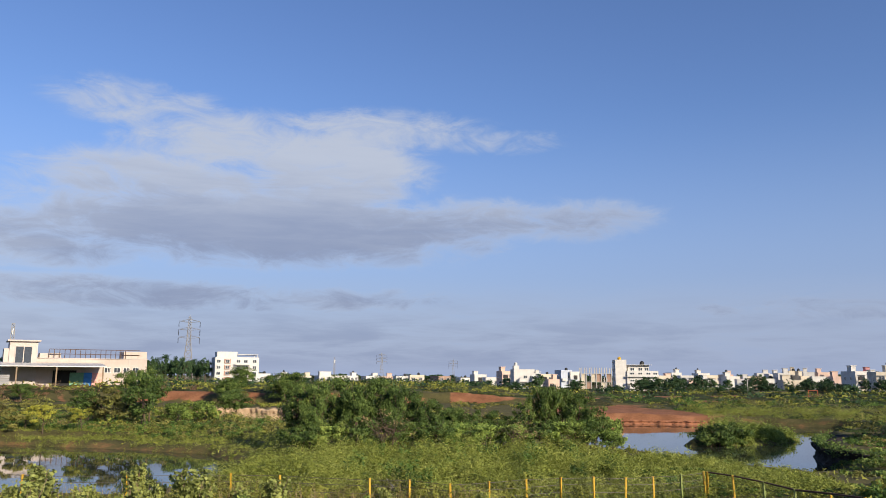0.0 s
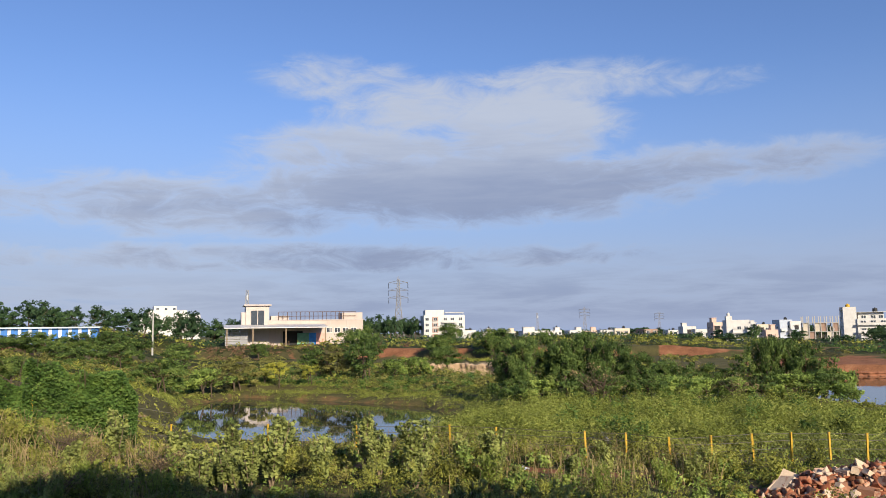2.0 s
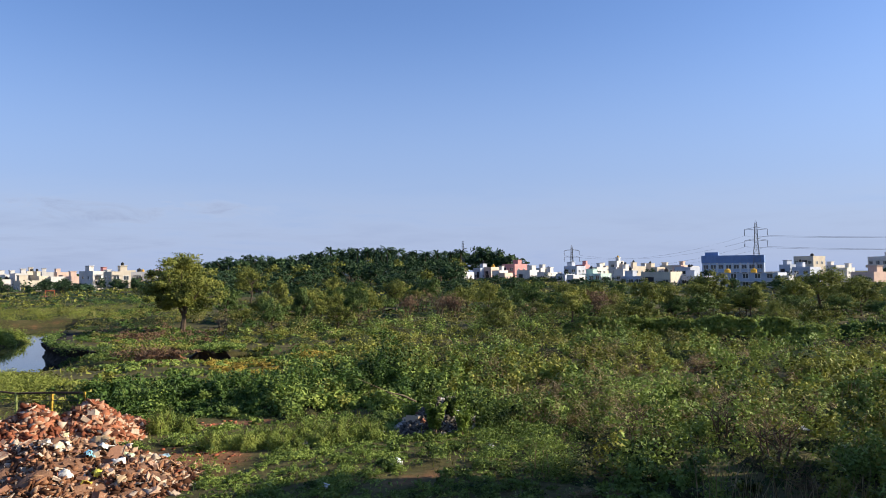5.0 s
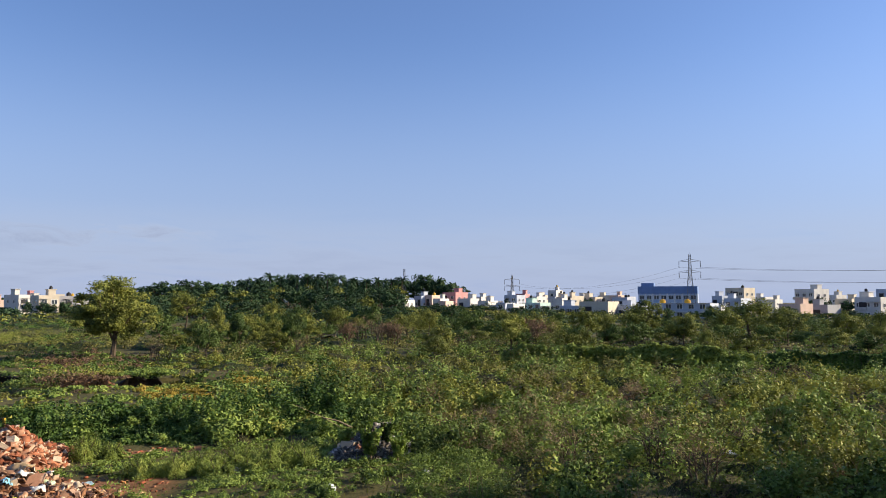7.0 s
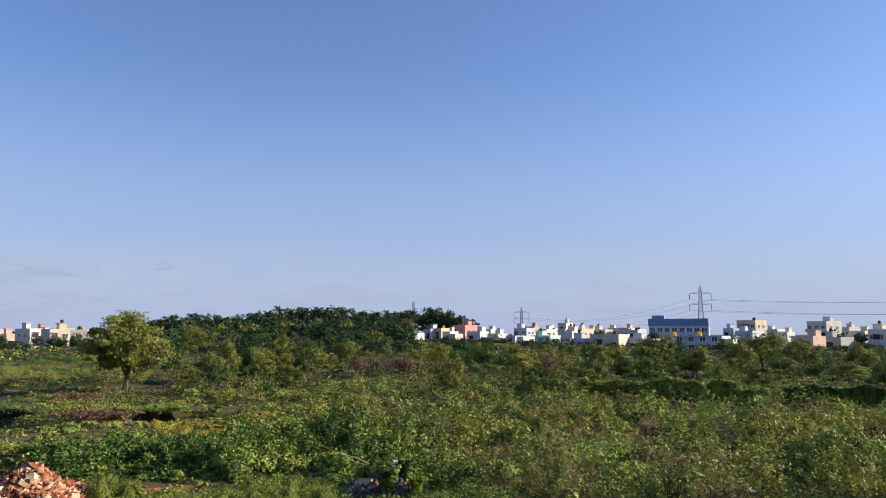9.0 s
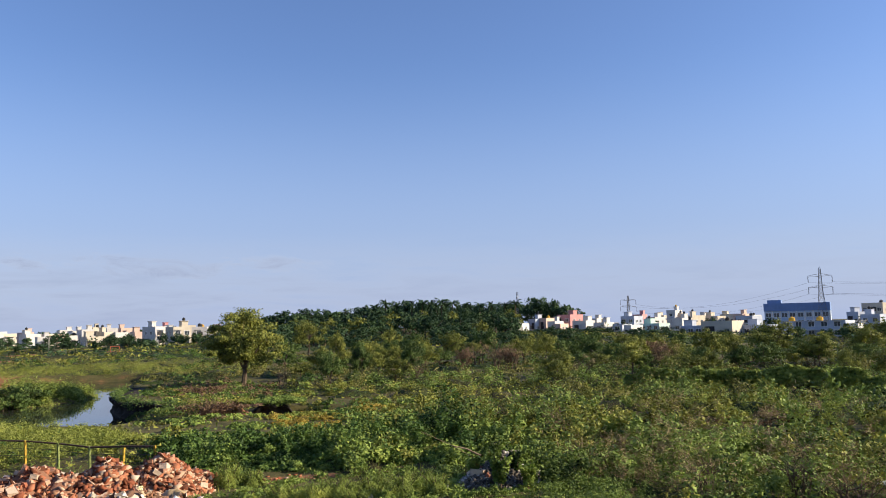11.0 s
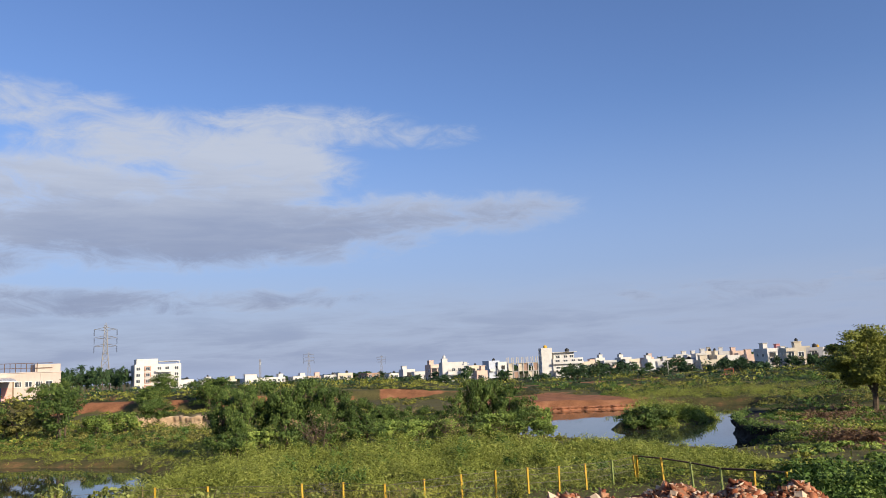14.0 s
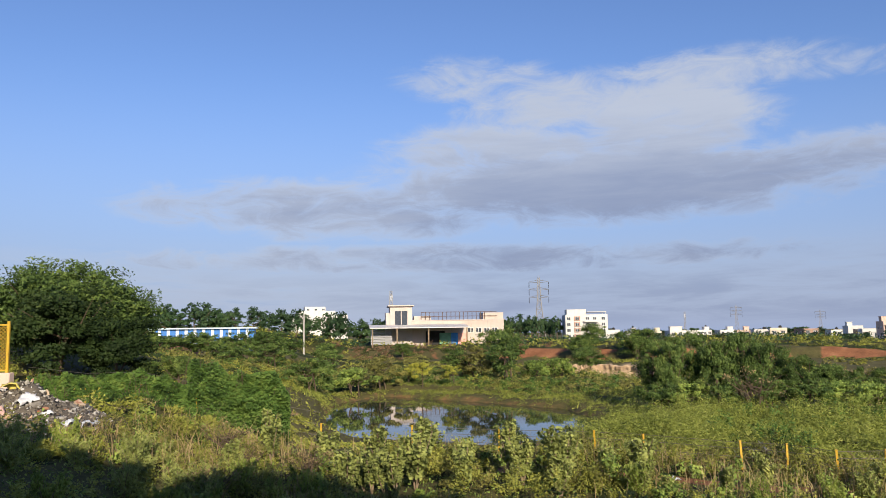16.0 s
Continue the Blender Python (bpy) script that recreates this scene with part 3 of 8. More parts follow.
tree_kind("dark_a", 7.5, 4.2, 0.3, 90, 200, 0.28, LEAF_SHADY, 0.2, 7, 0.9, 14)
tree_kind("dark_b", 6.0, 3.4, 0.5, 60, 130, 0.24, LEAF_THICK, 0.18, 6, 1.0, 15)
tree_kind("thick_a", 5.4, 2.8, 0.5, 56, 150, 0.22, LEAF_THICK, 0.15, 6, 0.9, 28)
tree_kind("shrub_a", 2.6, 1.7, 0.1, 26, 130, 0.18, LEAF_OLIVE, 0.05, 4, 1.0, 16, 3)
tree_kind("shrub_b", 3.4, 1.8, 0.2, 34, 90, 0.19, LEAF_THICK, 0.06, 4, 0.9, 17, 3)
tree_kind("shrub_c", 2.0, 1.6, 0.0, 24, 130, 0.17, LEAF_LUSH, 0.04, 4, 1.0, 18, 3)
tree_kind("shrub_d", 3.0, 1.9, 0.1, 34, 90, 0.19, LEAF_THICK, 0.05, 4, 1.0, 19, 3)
tree_kind("yellow", 2.4, 1.1, 0.5, 20, 90, 0.15, LEAF_YELLOW, 0.04, 4, 0.9, 20, 2)
tree_kind("bare_bush", 2.6, 1.6, 0.4, 10, 24, 0.12, STRAW, 0.05, 7, 0.9, 25, 5)
tree_kind("brown_bush", 3.2, 2.3, 0.3, 34, 70, 0.15, LEAF_RUST, 0.06, 9, 0.9, 33, 5)
tree_kind("far_a", 9.0, 4.6, 0.8, 56, 20, 0.86, LEAF_DARK, 0.25, 5, 0.9, 21)
tree_kind("far_b", 7.5, 4.4, 0.8, 54, 20, 0.84, LEAF_WOOD, 0.25, 5, 1.1, 22)
tree_kind("far_d", 7.6, 4.0, 0.6, 50, 18, 0.88, LEAF_BIG, 0.22, 5, 0.9, 29)
tree_kind("far_c", 7.0, 3.8, 0.6, 50, 18, 0.88, LEAF_WOOD, 0.22, 5, 1.0, 26)


def palm_kind(key, height, seed):
    gen = np.random.default_rng(seed)
    bm = bmesh.new()
    lean = gen.uniform(-0.6, 0.6)
    tube(bm, [(0, 0, -0.3), (lean * 0.3, 0, height * 0.4), (lean, 0, height)], [0.24, 0.17, 0.13], 7)
    wood = bpy.data.meshes.new(key + "_wood")
    bm.to_mesh(wood)
    bm.free()
    wood.materials.append(BARK)
    vs, fs, n = [], [], 0
    for i in range(26):
        a, rise = gen.uniform(0, 2 * np.pi), gen.uniform(-0.45, 1.0)
        t = np.linspace(0, 1, 8)
        out, up = 2.6 * t * (1 - 0.25 * max(0, rise)), 2.6 * (rise * t - 0.5 * t * t)
        c = np.stack([lean + out * np.cos(a), out * np.sin(a), height + up], -1)
        sd = np.array([-np.sin(a), np.cos(a), 0.0])
        for k in range(7):
            for sgn in (-1, 1):
                w = 0.42 * (1 - 0.5 * abs(t[k] - 0.35))
                vs += [c[k], c[k + 1], c[k + 1] + sgn * sd * w * 0.75 + (0, 0, -0.2), c[k] + sgn * sd * w * 0.55 + (0, 0, -0.12)]
                fs.append([n, n + 1, n + 2, n + 3])
                n += 4
    crown = mesh_from(key + "_crown", np.array(vs), np.array(fs))
    crown.materials.append(LEAF_DARK)
    KINDS[key] = (wood, crown)


palm_kind("palm_a", 9.0, 31)
palm_kind("palm_b", 7.0, 32)


def stand(key, bearing, d, el, width, label, name="tree", category="tree", group=""):
    """A tree whose top shows at that elevation and whose crown spans that many degrees."""
    x, y = at_bearing(bearing, d)
    h, r = SIZES[key]
    s = d * math.tan(radians(width)) / 2 / r
    top = 1.12 * (5 + d * math.tan(radians(el)) - float(land(x, y)))
    return plant(key, x, y, s, label, name, category, group, max(0.4, top / (h * s)))


def grove(name, trees, label):
    """Distant trees that nobody could count, joined: rows of kind, bearing, distance, elevation of the top, width in degrees."""
    vs, fs, ms, n = [], [], [], 0
    mats = [BARK] + sorted({KINDS[t[0]][1].materials[0] for t in trees}, key=lambda m: m.name)
    for key, bearing, d, el_top, width in trees:
        x, y = at_bearing(bearing, d)
        h, r = SIZES[key]
        s = d * math.tan(radians(width)) / 2 / r
        z0 = float(land(x, y)) - 0.05
        sz = max(0.3 * s, (5 + d * math.tan(radians(el_top)) - z0) / h)
        a = rng.uniform(0, 2 * np.pi)
        for me in KINDS[key]:
            co = np.empty(len(me.vertices) * 3, np.float32)
            me.vertices.foreach_get("co", co)
            co = co.reshape(-1, 3)
            vs.append(np.stack([x + s * (co[:, 0] * np.cos(a) - co[:, 1] * np.sin(a)), y + s * (co[:, 0] * np.sin(a) + co[:, 1] * np.cos(a)), z0 + sz * co[:, 2]], -1))
            me.calc_loop_triangles()
            f = np.empty(len(me.loop_triangles) * 3, np.int32)
            me.loop_triangles.foreach_get("vertices", f)
            f = f.reshape(-1, 3)
            fs.append(f + n)
            ms.append(np.full(len(f), mats.index(me.materials[0]), np.int32))
            n += len(co)
    me = mesh_from(name, np.concatenate(vs), np.concatenate(fs))
    for m in mats:
        me.materials.append(m)
    me.polygons.foreach_set("material_index", np.concatenate(ms))
    return tagged(obj(name, me), label, "trees", kind="stuff")


def at_bearing(az_deg, d):
    return d * math.sin(radians(az_deg)), d * math.cos(radians(az_deg))

# ---- trees, one by one ----
plant("acacia_a", 41.0, 61.5, 1.0, "broad acacia with a feathery yellow-green crown", turn=40)
plant("feather", *at_bearing(-51.2, 60), 1.12, "large dense feathery green tree behind the fence", turn=10)
plant("feather", *at_bearing(-48.6, 62), 0.98, "large dense feathery green tree behind the fence", turn=130)
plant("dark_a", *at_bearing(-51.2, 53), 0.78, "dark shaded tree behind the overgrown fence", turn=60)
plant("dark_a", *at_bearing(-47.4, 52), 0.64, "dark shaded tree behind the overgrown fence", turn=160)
plant("dark_b", *at_bearing(-43.6, 50), 0.40, "dark low tree behind the overgrown fence", turn=220)
plant("round_a", *at_bearing(-56.5, 62), 1.0, "tall dark green tree beside the gate", turn=200)

CLUMP = "dense dark green thicket tree on the pond bank"
for bearing, d, k, el_top, width in ((-10.2, 59, "thick_a", -0.9, 2.6), (-9.0, 57, "dark_b", -0.45, 3.0), (-7.4, 59, "thick_a", -0.35, 3.4), (-6.0, 57, "dark_b", -0.5, 3.0), (-4.6, 59, "thick_a", -0.4, 3.2), (-3.2, 57, "dark_b", -0.6, 2.8),
                                  (-1.8, 59, "thick_a", -1.2, 2.8), (-0.4, 57, "thick_a", -1.9, 2.6), (1.0, 58, "dark_b", -2.1, 2.6), (2.4, 57, "shrub_d", -2.3, 2.4), (3.8, 58, "thick_a", -2.6, 2.4), (5.0, 57, "shrub_d", -2.7, 2.2),
                                  (6.2, 58, "shrub_b", -1.8, 2.2), (7.6, 58, "dark_b", -0.5, 2.4), (8.8, 59, "dark_b", -0.6, 2.6), (10.0, 58, "thick_a", -1.4, 2.6), (11.2, 57, "shrub_b", -2.2, 2.4), (12.2, 57, "shrub_c", -3.0, 2.0)):
    stand(k, bearing, d, el_top, width, CLUMP, group="thicket between the ponds")
for bearing, d, k, s in ((-9.6, 54.5, "shrub_d", 1.0), (-7.4, 54, "shrub_c", 1.2), (-5.8, 53.5, "shrub_d", 1.05), (-3.0, 53.5, "shrub_b", 0.9), (-0.6, 53.5, "shrub_d", 0.95), (1.6, 54, "shrub_c", 1.1), (3.4, 53.5, "shrub_c", 1.1),
                         (5.4, 54.5, "shrub_c", 1.1), (7.4, 54.5, "shrub_d", 0.9), (9.4, 54.5, "shrub_c", 1.2), (10.8, 54.5, "shrub_b", 0.75), (12.0, 55, "shrub_c", 0.9)):
    plant(k, *at_bearing(bearing, d), s * 0.9, CLUMP, group="thicket between the ponds")
for bearing, d, s in ((-3.9, 52.5, 1.15), (5.6, 53.5, 0.85), (50.4, 95, 1.3), (53.0, 88, 1.2)):
    plant("bare_bush", *at_bearing(bearing, d), s, "leafless grey-brown bush among green shrubs", "bush", "bush")
for bearing, d, k, s in ((18.7, 74, "shrub_d", 0.9), (19.2, 74.5, "shrub_d", 1.05), (19.8, 75.5, "shrub_d", 0.95), (20.2, 76.0, "shrub_d", 0.8)):
    plant(k, *at_bearing(bearing, d), s, "dark leafy shrub on the small island", "shrub", "shrub", "shrubs on the island", sink=0.75)
for bearing, d, k, s, y in ((-20.4, 80, "shrub_b", 1.3, 1.2), (-21.3, 128, "dark_b", 0.75, 1.3), (-15.0, 128, "round_a", 0.75, 1.0), (-14.6, 88, "round_a", 0.6, 1.0), (-18.5, 82, "shrub_c", 1.2, 1.0), (-22.5, 84, "shrub_a", 1.4, 1.0),
                            (-24.0, 86, "shrub_b", 1.1, 1.0), (-29.5, 80, "shrub_a", 1.3, 1.0), (-31.5, 76, "shrub_c", 1.4, 1.0), (-16.8, 84, "shrub_c", 1.3, 1.0), (-11.2, 126, "dark_b", 0.7, 1.0), (-10.2, 128, "round_a", 0.66, 1.0),
                            (-8.6, 130, "dark_b", 0.65, 1.0), (-28.0, 140, "dark_b", 0.55, 1.0), (-33.5, 92, "shrub_b", 1.2, 1.0), (-34.6, 70, "shrub_d", 1.3, 0.9)):
    plant(k, *at_bearing(bearing, d), s, "leafy green shrub on the pond's far bank", "shrub", "shrub", "shrubs on the far bank", y)
for bearing, d, s in ((-26.6, 79, 1.15), (-24.4, 78, 1.0), (-27.6, 82, 0.8)):
    plant("yellow", *at_bearing(bearing, d), s, "small yellow-leaved bush on the bank", "bush", "bush", "yellow bushes")

gen = np.random.default_rng(40)
for bearing, d, s in ((-45.6, 96, 0.95), (-44.0, 93, 0.8), (-42.4, 96, 0.9), (-41.0, 94, 0.75), (-39.6, 97, 0.95), (-38.2, 95, 0.85), (-36.6, 92, 0.9), (-37.4, 84, 1.0), (-40.2, 82, 0.9), (-45.0, 94, 0.9), (-43.3, 97, 0.9), (-41.8, 95, 0.8), (-40.4, 96, 0.9), (-38.9, 94, 0.8), (-37.4, 96, 0.9), (-46.8, 95, 1.0)):
    stand("shrub_b" if d > 94 else "shrub_d", bearing, d, gen.uniform(0.0, 0.4) if d > 90 else -0.5, 3.0 * s, "leafy shrub growing before the blue shed", "shrub", "shrub", "shrubs before the shed")

stand("round_a", -14.27, 150, 0.6, 1.9, "round green tree before the apartment building")
stand("dark_b", -11.0, 128, 0.3, 3.2, "spreading dark tree on the far bank")
stand("round_a", -4.2, 130, -0.25, 2.2, "low round tree on the far bank")
stand("thick_a", -20.2, 120, 0.4, 1.5, "slim green tree before the hall")

# open scrub to the north-east
gen = np.random.default_rng(41)
SCRUB = "olive-green thorny scrub tree in open land"
kinds = ("acacia_b", "acacia_c", "shrub_b", "acacia_d", "acacia_c", "shrub_a", "shrub_d", "acacia_d")
count = 0
while count < 80:
    bearing, d = gen.uniform(29, 93), math.sqrt(gen.uniform(62 ** 2, 175 ** 2))
    x, y = at_bearing(bearing, d)
    if (abs(bearing - 33.5) < 2.6 and d < 90) or not bool(dry(x, y, 3.0)) or (bearing < 36 and d > 75) or (bearing < 57 and d > 125):
        continue
    k = kinds[int(gen.integers(0, len(kinds)))]
    low = 0.6 if d < 85 or bearing > 58 else 0.85
    plant(k, x, y, low * gen.uniform(0.7, 1.15), SCRUB, group="scrub trees", stretch=gen.uniform(0.85, 1.1))
    count += 1
for bearing, d, k, el_top, width in ((38.15, 130, "acacia_b", 0.48, 2.5), (40.3, 105, "acacia_d", -0.44, 1.4), (44.0, 115, "acacia_b", -0.2, 1.9), (51.2, 110, "acacia_c", -0.38, 1.8), (70.7, 95, "acacia_d", -0.27, 3.0),
                                  (78.0, 100, "acacia_b", -0.08, 5.0), (76.4, 92, "acacia_d", -0.7, 2.6), (80.2, 96, "acacia_b", -0.6, 3.0), (66.9, 88, "acacia_d", -0.75, 2.6), (68.2, 92, "acacia_b", -0.9, 2.0), (64.5, 84, "acacia_d", -1.3, 2.4), (61.0, 95, "acacia_b", -0.8, 2.2),
                                  (62.8, 90, "acacia_d", -1.0, 2.0), (58.6, 96, "acacia_c", -0.8, 2.2), (55.4, 100, "acacia_b", -0.7, 2.0), (53.4, 96, "acacia_d", -1.0, 1.8), (48.6, 104, "acacia_b", -0.5, 2.0), (46.2, 98, "acacia_d", -0.9, 1.8), (42.2, 90, "acacia_b", -1.0, 2.2),
                                  (39.2, 84, "acacia_d", -1.4, 2.2), (36.6, 96, "acacia_c", -0.7, 2.2), (73.6, 88, "acacia_d", -1.1, 2.4), (83.6, 92, "acacia_d", -0.9, 2.6), (85.8, 95, "acacia_b", -0.7, 2.4)):
    stand(k, bearing, d, el_top, width, "spreading acacia with a light green crown", group="acacias in the scrub")
for i in range(34):
    stand(("acacia_d", "acacia_c", "acacia_b", "round_a")[i % 4], (40 if i > 24 else 56) + (i % 25) * 1.36 * (0.7 if i > 24 else 1) + gen.uniform(-0.5, 0.5), gen.uniform(66, 100), gen.uniform(-2.3, -1.25) if i < 25 else gen.uniform(-1.9, -0.8), gen.uniform(1.4, 2.9), "bushy green scrub tree in open land", group="bushy scrub trees")
for bearing, d, el_top, width in ((51.8, 92, -1.1, 2.0), (46.0, 72, -2.2, 1.9), (64.4, 78, -1.6, 2.6), (36.4, 68, -2.4, 1.6), (58.2, 70, -2.2, 1.8)):
    stand("bare_bush", bearing, d, el_top, width, "leafless grey-brown bush among green shrubs", "bush", "bush")

for bearing, d, el_top, width in ((63.1, 80, -1.2, 3.2), (49.6, 84, -1.5, 1.6), (52.6, 88, -1.5, 1.8)):
    stand("brown_bush", bearing, d, el_top, width, "reddish-brown half-dead bush among green scrub", "bush", "bush")

# tree belts behind
BELT = "dark green tree in a distant tree belt"
for i in range(26):
    bearing = -47 + i * 1.05 + gen.uniform(-0.4, 0.4)
    d = gen.uniform(150, 190)
    top = 5 + d * math.tan(radians(np.interp(bearing, (-46, -38.6, -31.8, -21), (2.5, 2.1, 1.5, 1.2)) + gen.uniform(-0.15, 0.1)))
    x, y = at_bearing(bearing, d + (70 if bearing > -31 else 0))
    plant("far_a" if i % 3 else "far_b", x, y, max(0.4, (top - float(land(x, y))) / 9.0), BELT, group="tree belt behind the hall")
for i in range(9):
    bearing = -20.8 + i * 0.45
    plant("palm_a" if i % 2 else "palm_b", *at_bearing(bearing, 300 + 30 * (i % 3)), gen.uniform(0.85, 1.1), "tall coconut palm in a distant grove", group="palm grove by the pylon")
def hill_top(bearing):
    return float(np.interp(bearing, (31, 34, 36.5, 38.6, 40.5, 43.8, 46, 48, 50.4, 52.5, 55, 57.0, 57.8), (0.5, 0.9, 1.36, 1.5, 1.4, 1.85, 1.95, 1.9, 1.62, 1.7, 2.0, 1.6, 1.0)))


hill_rows = []
for i in range(40):
    bearing = 31.8 + i * 0.66 + gen.uniform(-0.25, 0.25)
    d = gen.uniform(318, 350) if bearing > 52.3 else gen.uniform(262, 300)
    hill_rows.append((("far_a", "far_b", "far_a", "far_c", "far_a")[i % 5], bearing, d, hill_top(bearing) - gen.uniform(0.0, 0.2), gen.uniform(1.5, 2.3)))
for i in range(58):
    bearing = 31.5 + i * 0.38 + gen.uniform(-0.3, 0.3)
    d = gen.uniform(200, 258)
    hill_rows.append((("far_a", "far_b", "far_a", "far_d", "far_b", "far_a")[i % 6], bearing, d, hill_top(bearing) - 0.35 - 0.7 * (258 - d) / 58 - gen.uniform(0, 0.25), gen.uniform(1.5, 2.3)))
for i in range(50):
    bearing = 34.5 + i * 0.46 + gen.uniform(-0.3, 0.3)
    hill_rows.append((("far_b", "far_a", "far_d", "far_a", "far_b")[i % 5], bearing, gen.uniform(140, 195), gen.uniform(-1.0, 0.1), gen.uniform(1.4, 2.4)))
for i in range(30):
    hill_rows.append((("far_a", "far_b", "far_d")[i % 3], gen.uniform(51.5, 60), gen.uniform(185, 245), gen.uniform(-0.9, -0.2), gen.uniform(1.0, 1.6)))
grove("wood", hill_rows, "dense dark green wood covering the hill")
for bearing, rise in ((43.84, 0.2), (43.0, 0.0), (42.2, -0.05), (46.4, 0.1), (47.1, 0.05), (47.9, 0.22), (48.7, 0.18), (49.5, 0.05), (50.7, 0.12), (51.6, 0.1), (52.4, 0.05), (53.2, 0.1), (45.7, 0.0), (44.4, -0.1), (50.0, 0.0)):
    x, y = at_bearing(bearing, 258)
    top = 5 + 258 * math.tan(radians(hill_top(bearing) + rise)) - float(land(x, y))
    plant("palm_a", x, y, top / 10.0, "tall coconut palm rising from the wooded hill", group="palms on the hill", stretch=1.0)
town_trees = []
for i in range(44):
    d = gen.uniform(235, 400)
    town_trees.append((("far_a", "far_b", "far_c")[i % 3], -12 + i * 1.0 + gen.uniform(-0.4, 0.4), d, gen.uniform(-0.6, -0.2) if i < 17 else gen.uniform(-0.5, 0.2), gen.uniform(0.7, 1.4)))
for i in range(34):
    d = gen.uniform(205, 330)
    town_trees.append((("far_a", "far_b", "far_c", "far_a")[i % 4], gen.uniform(58.5, 90), d, gen.uniform(-0.3, 0.35) if d > 285 else gen.uniform(-1.3, -0.75), gen.uniform(0.9, 1.8)))
for i in range(26):
    town_trees.append((("far_b", "far_a")[i % 2], gen.uniform(-12, 31), gen.uniform(205, 250), gen.uniform(-0.75, -0.35), gen.uniform(0.8, 1.5)))
for i in range(16):
    town_trees.append((("far_a", "far_b")[i % 2], -21.2 + i * 0.3, gen.uniform(270, 320), gen.uniform(0.85, 1.2), gen.uniform(0.7, 1.2)))
for i in range(38):
    town_trees.append((("far_a", "far_b", "far_c")[i % 3], -13 + i * 1.17 + gen.uniform(-0.4, 0.4), gen.uniform(430, 480), gen.uniform(0.0, 0.22) + (0.25 if i > 28 else 0), gen.uniform(0.8, 1.5)))
for i in range(34):
    town_trees.append((("far_a", "far_b", "far_a")[i % 3], gen.uniform(13.5, 31.5), gen.uniform(212, 245), gen.uniform(-0.5, 0.0), gen.uniform(0.6, 1.3)))
for i in range(34):
    town_trees.append((("far_a", "far_b", "far_c")[i % 3], gen.uniform(56, 90), gen.uniform(180, 222), gen.uniform(-0.85, -0.3), gen.uniform(0.7, 1.5)))
grove("trees", town_trees, "dark trees standing between the distant houses")

# ---- ground cover ----
def domes(cx, cy, radius, height, per, leaf, up=0.35, slim=0.55, broad=False, upright=False, tufts=5):
    """Leaves in low domes made of small tufts: weeds and bushes that stand close together."""
    n = len(cx)
    t = rng.normal(size=(n, tufts, 3))
    t[:, :, 2] = np.abs(t[:, :, 2]) * 1.2
    t /= np.linalg.norm(t, axis=2)[:, :, None]
    t *= rng.uniform(0.35, 1.15, (n, tufts, 1))
    i = np.repeat(np.arange(n), per)
    c = t[i, rng.integers(0, tufts, len(i))]
    off = np.clip(rng.normal(size=(len(i), 3)), -1.8, 1.8) * np.array([0.19, 0.19, 0.15])
    x, y = cx[i] + (c[:, 0] + off[:, 0]) * radius[i], cy[i] + (c[:, 1] + off[:, 1]) * radius[i]
    z = land(x, y) + np.maximum(0.02, c[:, 2] + off[:, 2]) * height[i] * (0.9 + 0.2 * rng.uniform(size=len(i)))
    d = off / (np.linalg.norm(off, axis=1)[:, None] + 1e-6) * 0.75 + c * 0.5
    return leaf_arrays(np.stack([x, y, z], -1), leaf[i] * rng.uniform(0.6, 1.35, len(i)), up, slim, rng, d, broad, upright)


def reeds_here(x, y):
    m = (ss(33.2, 34.5, y) * ss(54, 50, np.hypot(x, y)) * ss(-11.4, -10.2, x) * ss(21, 16, x)) > 0.5
    da = outside(POND_A, x, y)
    m |= (da > 1.2) & (da < 8.5) & (y > 55) & (x > -33)
    m |= (outside(ISLAND, x, y) < -0.6) & (x > 25.5)
    m |= np.hypot((x - 50) / 17, (y - 110) / 5) < 1
    return m


def open_ground(x, y, low=0.45):
    """Where plants stand: dry, not bare, off the rubble."""
    free = dry(x, y) & (bare(x, y) + 0.25 * wave(x, y, 1.3, 30) < low)
    for ex, ey, rx, ry in ((7.4, 25.0, 4.9, 2.1), (9.6, 18.4, 3.0, 2.7), (12.6, 23.9, 2.7, 1.6), (20.2, 15.6, 1.7, 1.2), (-27.4, 21.2, 4.2, 2.3)):
        free &= np.hypot((x - ex) / rx, (y - ey) / ry) > 1
    free &= (outside(ISLAND, x, y) > 1.0) & (np.hypot(((x - 29.6) * 0.81 - (y - 42.4) * 0.59) / 4.2, ((x - 29.6) * 0.59 + (y - 42.4) * 0.81) / 1.3) > 1)
    free &= ~((np.abs(y - 128.6 + 4 * wave(x, y, 14, 3)) < 1.5) & (x > -62) & (x < 17) & (wave(x, y, 6.5, 12) > -0.45))
    return free


